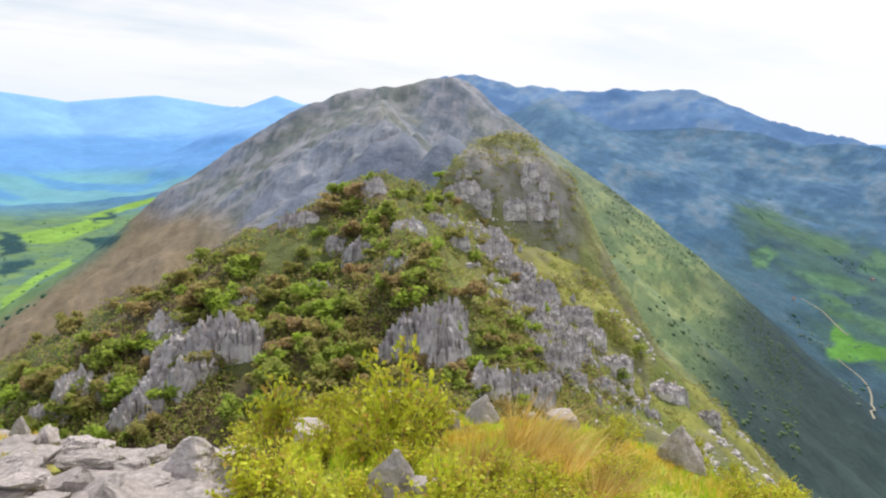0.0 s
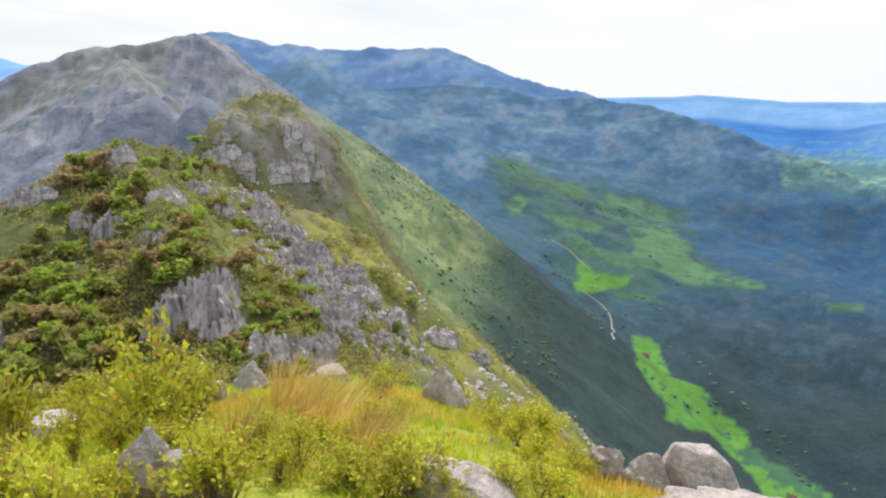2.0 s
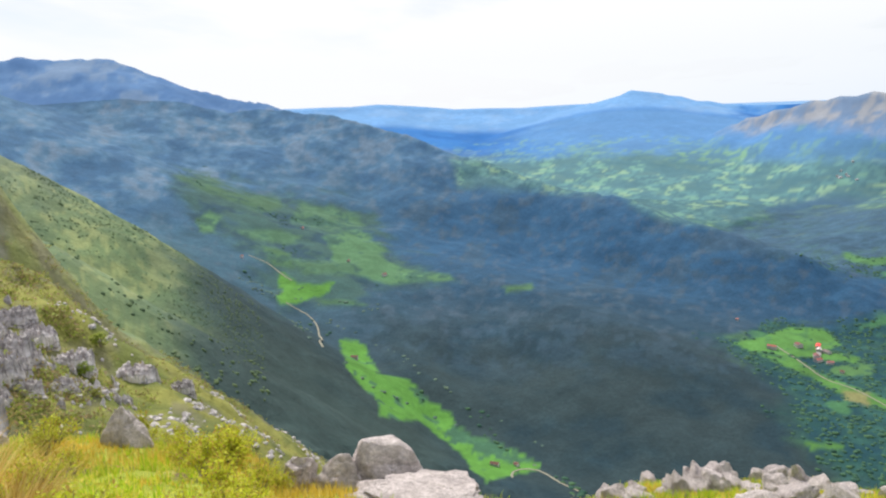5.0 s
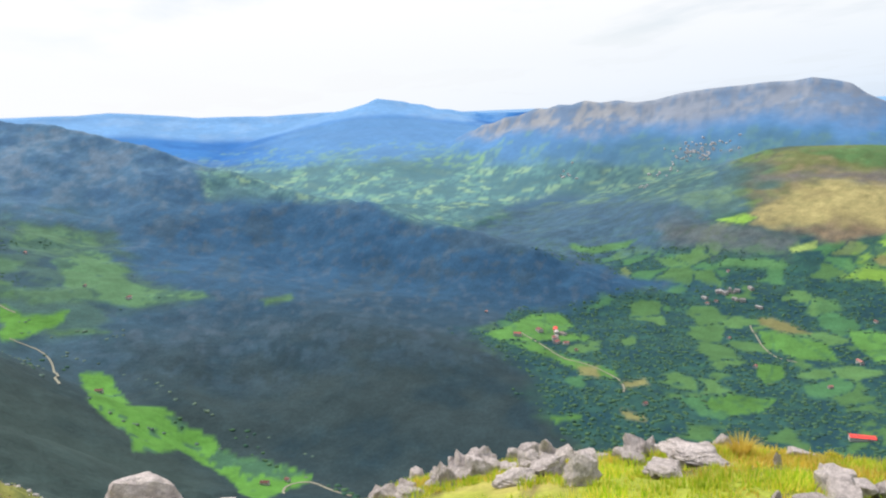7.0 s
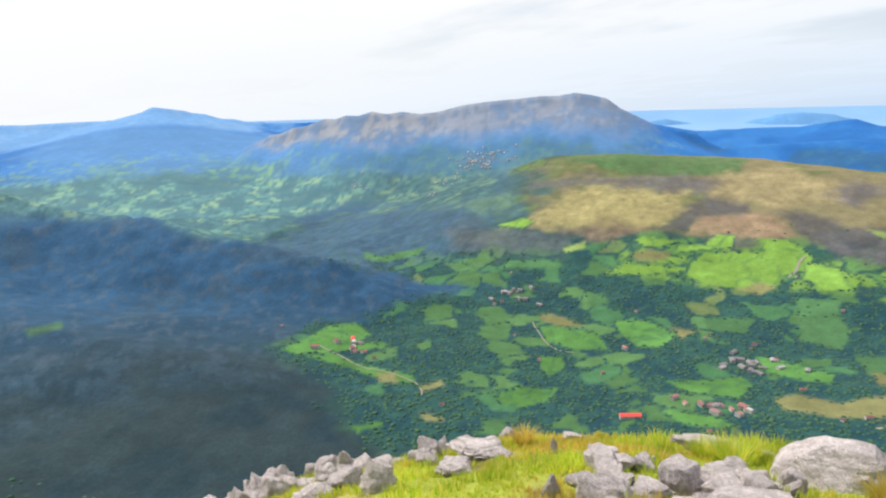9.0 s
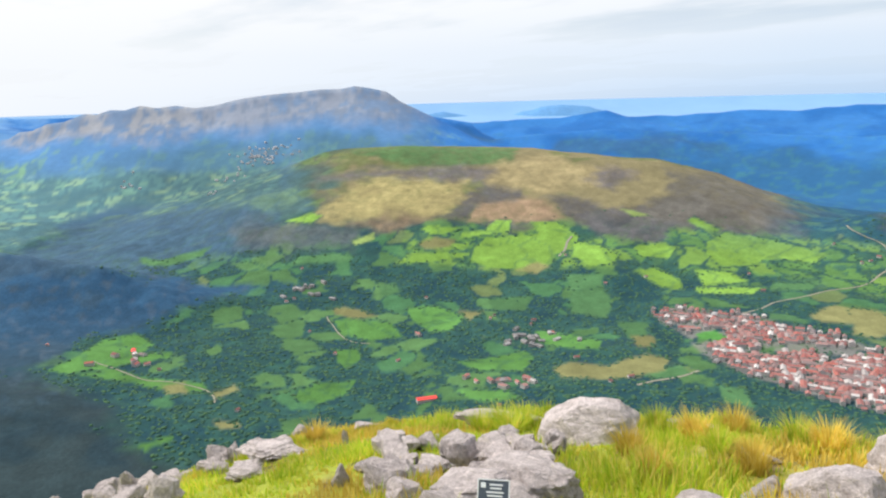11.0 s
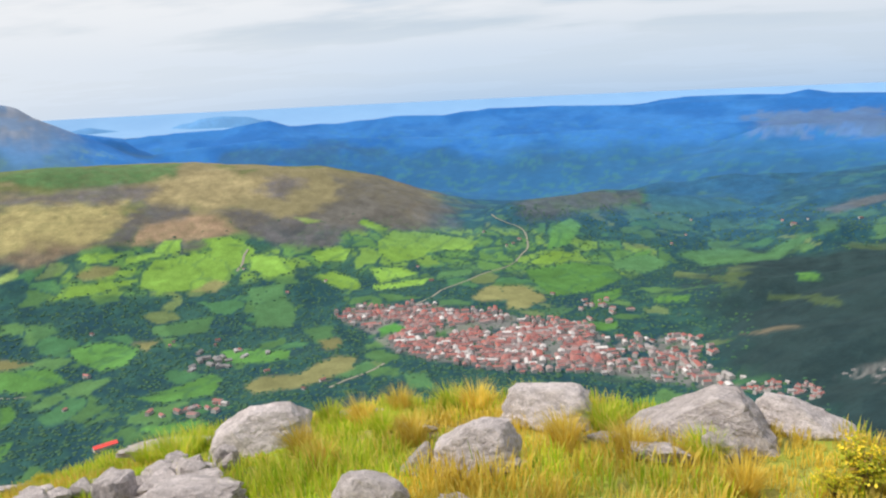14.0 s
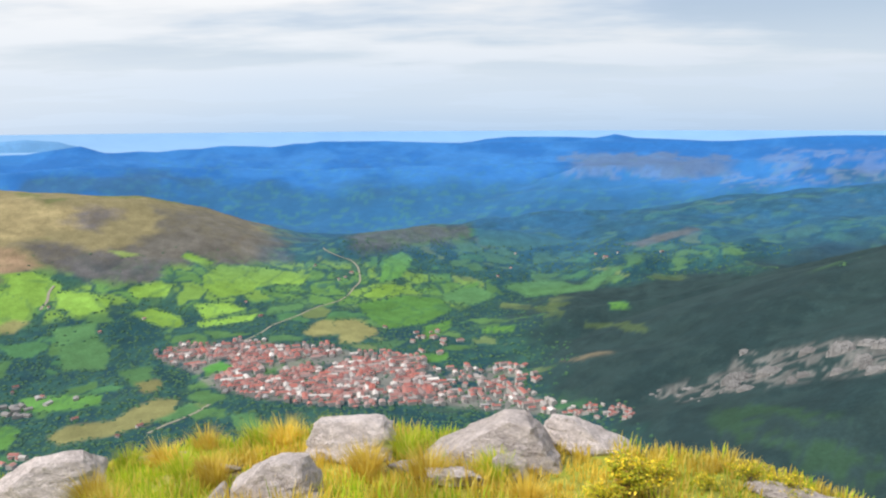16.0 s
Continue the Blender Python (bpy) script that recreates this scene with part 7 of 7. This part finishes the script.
    # hamlets and farms: bearing, dip, number, spread in metres
    farms_near = [(69, -18.2, 7, 45), (69.5, -19.3, 3, 25), (82.5, -15.1, 13, 55), (80.8, -13.0, 3, 40), (91, -16.5, 3, 22), (101, -19.4, 16, 50), (100.3, -17.0, 7, 45), (98.9, -22.7, 6, 28), (87, -21.2, 4, 40), (108.6, -22.2, 4, 40), (131, -17.0, 10, 70), (124, -12.2, 8, 60), (106.6, -14.9, 2, 20), (103, -13.3, 2, 15), (85, -18.5, 3, 30)]
    farms_far = [(75, -22, 3, 40), (139.7, -10.9, 8, 80), (144, -11.1, 6, 70), (137, -19.6, 10, 50), (46.6, -27.9, 4, 22), (34, -19.2, 1, 5), (27.3, -11.3, 3, 30), (31.5, -9.2, 3, 40), (33.8, -11.8, 3, 25), (37.7, -13.0, 2, 15), (97, -24, 3, 20), (94, -21.5, 3, 50), (104, -21, 3, 60), (112, -14, 3, 60), (116, -13, 4, 70), (94, -19, 3, 60)]
    for az, el, count, spread in farms_near + farms_far:
        cx, cy, _ = spot(az, el)
        for _ in range(max(1, round(0.45 * count))):
            x, y = cx + g.normal(0, spread), cy + g.normal(0, spread)
            put(x, y, 4 if (az, el) in ((101, -19.4), (82.5, -15.1)) and g.random() < 0.6 else int(g.choice(4, p=(0.4, 0.25, 0.3, 0.05))), g.uniform(0, 3.14))
    x, y, z = spot(92.0, -23.8)
    barn.matrix_basis = Matrix.Translation((x, y, z)) @ Matrix.Rotation(1.75, 4, "Z") @ Matrix.Scale(0.85, 4)
    for az, el, base in ((99.6, -22.6, None), (96.2, -22.5, None), (98.9, -22.4, None), (69.6, -17.9, barn)):
        x, y, z = spot(az, el)
        put(x, y, 1, 0.3, base)


build_houses()


def town_trees():
    """Garden and street trees among the town's houses."""
    g = np.random.default_rng(97)
    az, el = g.uniform(110, 141.5, 2600), g.uniform(-22.6, -16.4, 2600)
    keep = (inside(az, el, TOWN) > -0.15) & (inside(az, el, PITCH) < -0.1) & (fbm(az / 1.1, el * 1.6, 3, 152) > 0.02)
    p = np.array([spot(a, e) for a, e in list(zip(az[keep], el[keep]))[:330]])
    v, f = blobs(p[:, 0], p[:, 1], p[:, 2], g.uniform(2.2, 4.2, len(p)), g, 0.8)
    thing("town_trees", mesh_of("town_trees", v, f, HEDGE_LEAF, True), None, "dark green garden trees between the town's houses", "trees", kind="stuff")


town_trees()


# ---- roads ----
def road(points, width, label):
    pts = []
    for az, el in points:
        pts.append(Vector(spot(az, el)))
    fine = []
    for a, b in zip(pts, pts[1:]):
        n = max(2, int((b - a).length / 12))
        fine += [a.lerp(b, k / n) for k in range(n)]
    fine.append(pts[-1])
    xy = np.array([(p.x, p.y) for p in fine])
    for _ in range(4):
        xy[1:-1] = 0.25 * xy[:-2] + 0.5 * xy[1:-1] + 0.25 * xy[2:]
    s = np.arange(len(xy)) * 0.55
    xy = xy + np.stack([np.sin(s), np.cos(0.7 * s)], 1) * np.minimum(np.arange(len(xy)), np.arange(len(xy))[::-1])[:, None].clip(0, 3) * 1.2
    d = np.gradient(xy, axis=0)
    d /= np.linalg.norm(d, axis=1, keepdims=True) + 1e-9
    side = np.stack([-d[:, 1], d[:, 0]], 1) * width / 2
    rows = [xy + side, xy - side]
    z = np.maximum(height(rows[0][:, 0], rows[0][:, 1]), height(rows[1][:, 0], rows[1][:, 1])) + 0.35
    v = np.concatenate([np.column_stack([rows[0], z]), np.column_stack([rows[1], z])])
    n = len(xy)
    f = [(k, n + k, n + k + 1, k + 1) for k in range(n - 1)]
    thing("road", mesh_of("road", v, f, ROAD), None, label, "road", kind="structure")


road([(123.0, -9.81), (123.6, -10.39), (125.3, -10.99), (125.9, -11.53), (125.7, -12.67), (124.8, -13.54), (123.2, -14.26), (121.3, -14.61), (118.6, -15.7), (116.8, -16.48), (114.9, -17.24)], 4.5, "pale valley road leading to the town")
road([(103.9, -11.3), (102.9, -12.8)], 6, "pale track between hillside meadows")
road([(109.2, -22.3), (113.8, -20.9)], 5, "pale lane beside the river")
road([(29.0, -14.6), (30.6, -15.7), (31.4, -16.8), (31.6, -18.3)], 2.6, "pale track at the edge of a meadow")
road([(46.7, -28.7), (46.2, -28.2), (47.9, -28.0), (49.8, -28.3), (50.5, -29.0), (52.2, -29.6)], 2.6, "pale winding farm track on a meadow")
road([(66.9, -18.2), (69.0, -19.4), (72.5, -20.7), (75.1, -21.5), (75.0, -22.5)], 2.6, "pale lane past the farms")
road([(26.5, -10.8), (28.2, -12.0), (29.6, -13.0)], 2.6, "pale lane through the upper meadows")
road([(84.2, -17.0), (84.9, -18.3), (86.3, -19.2), (87.5, -19.3)], 2.6, "pale lane between meadows and woods")


# ---- the crag above the town ----
def crags():
    shapes = [outcrop_mesh(700 + k, CLIFF, 0.35) for k in range(4)]
    g = np.random.default_rng(97)
    k = 0
    while k < 36:
        az, el = g.uniform(148.8, 166), g.uniform(-21, -14.2)
        deep = float(inside(np.array([az]), np.array([el]), CRAG)[0])
        if deep < -0.1 or (az > 155 and g.random() < 0.6):
            continue
        big = min(1.0, 0.45 + 0.5 * deep)
        big *= 1.25 if az > 154.6 else 0.36
        w, h = g.uniform(16, 34) * big, g.uniform(6, 12) * min(big, 1.2)
        x, y, z = spot(az, el)
        m = Matrix.Translation((x, y, z - 0.3 * h)) @ Matrix.Rotation(-radians(az) + g.normal(0, 0.5), 4, "Z") @ Matrix.Diagonal((w, w, h * 1.5, 1))
        k += 1
        thing("limestone_crag", shapes[k % 4], m, "pale limestone crag rising from dark woods", "cliff", "crags above the town")


crags()


# ---- the plaque on its rock ----
def plaque():
    x, y = polar(104.5, 3.72)
    z = -1.93
    m = Matrix.Translation((x, y, z)) @ Matrix.Rotation(-radians(104.2), 4, "Z") @ Matrix.Rotation(radians(-28), 4, "X")
    root = thing("plaque", None, m, "small dark plaque with white lettering on a summit rock", "plaque")
    dark, pale = plain_material("plaque_blue", (0.05, 0.065, 0.09), 0.5, 0.1, 20.0), plain_material("plaque_white", (0.7, 0.72, 0.74), 0.6, 0.05, 20.0)

    def slab(name, w, h, t, px, pz, mat, label=""):
        bm = bmesh.new()
        bmesh.ops.create_cube(bm, size=1.0, matrix=Matrix.Translation((px, -t / 2, pz)) @ Matrix.Diagonal((w, t, h, 1)))
        part(name, bm_mesh(name, bm, mat), root, label)

    slab("plate", 0.17, 0.115, 0.012, 0, 0, dark)
    for w, h, px, pz in ((0.17, 0.006, 0, 0.0545), (0.17, 0.006, 0, -0.0545), (0.006, 0.103, -0.082, 0), (0.006, 0.103, 0.082, 0)):
        slab("border", w, h, 0.015, px, pz, pale)
    slab("emblem", 0.026, 0.026, 0.015, -0.055, 0.026, pale, "round white emblem")
    for w, px, pz in ((0.07, 0.012, 0.03), (0.06, 0.012, 0.012), (0.09, 0.008, -0.008), (0.08, 0.008, -0.026)):
        slab("lettering", w, 0.008, 0.015, px, pz, pale)


plaque()
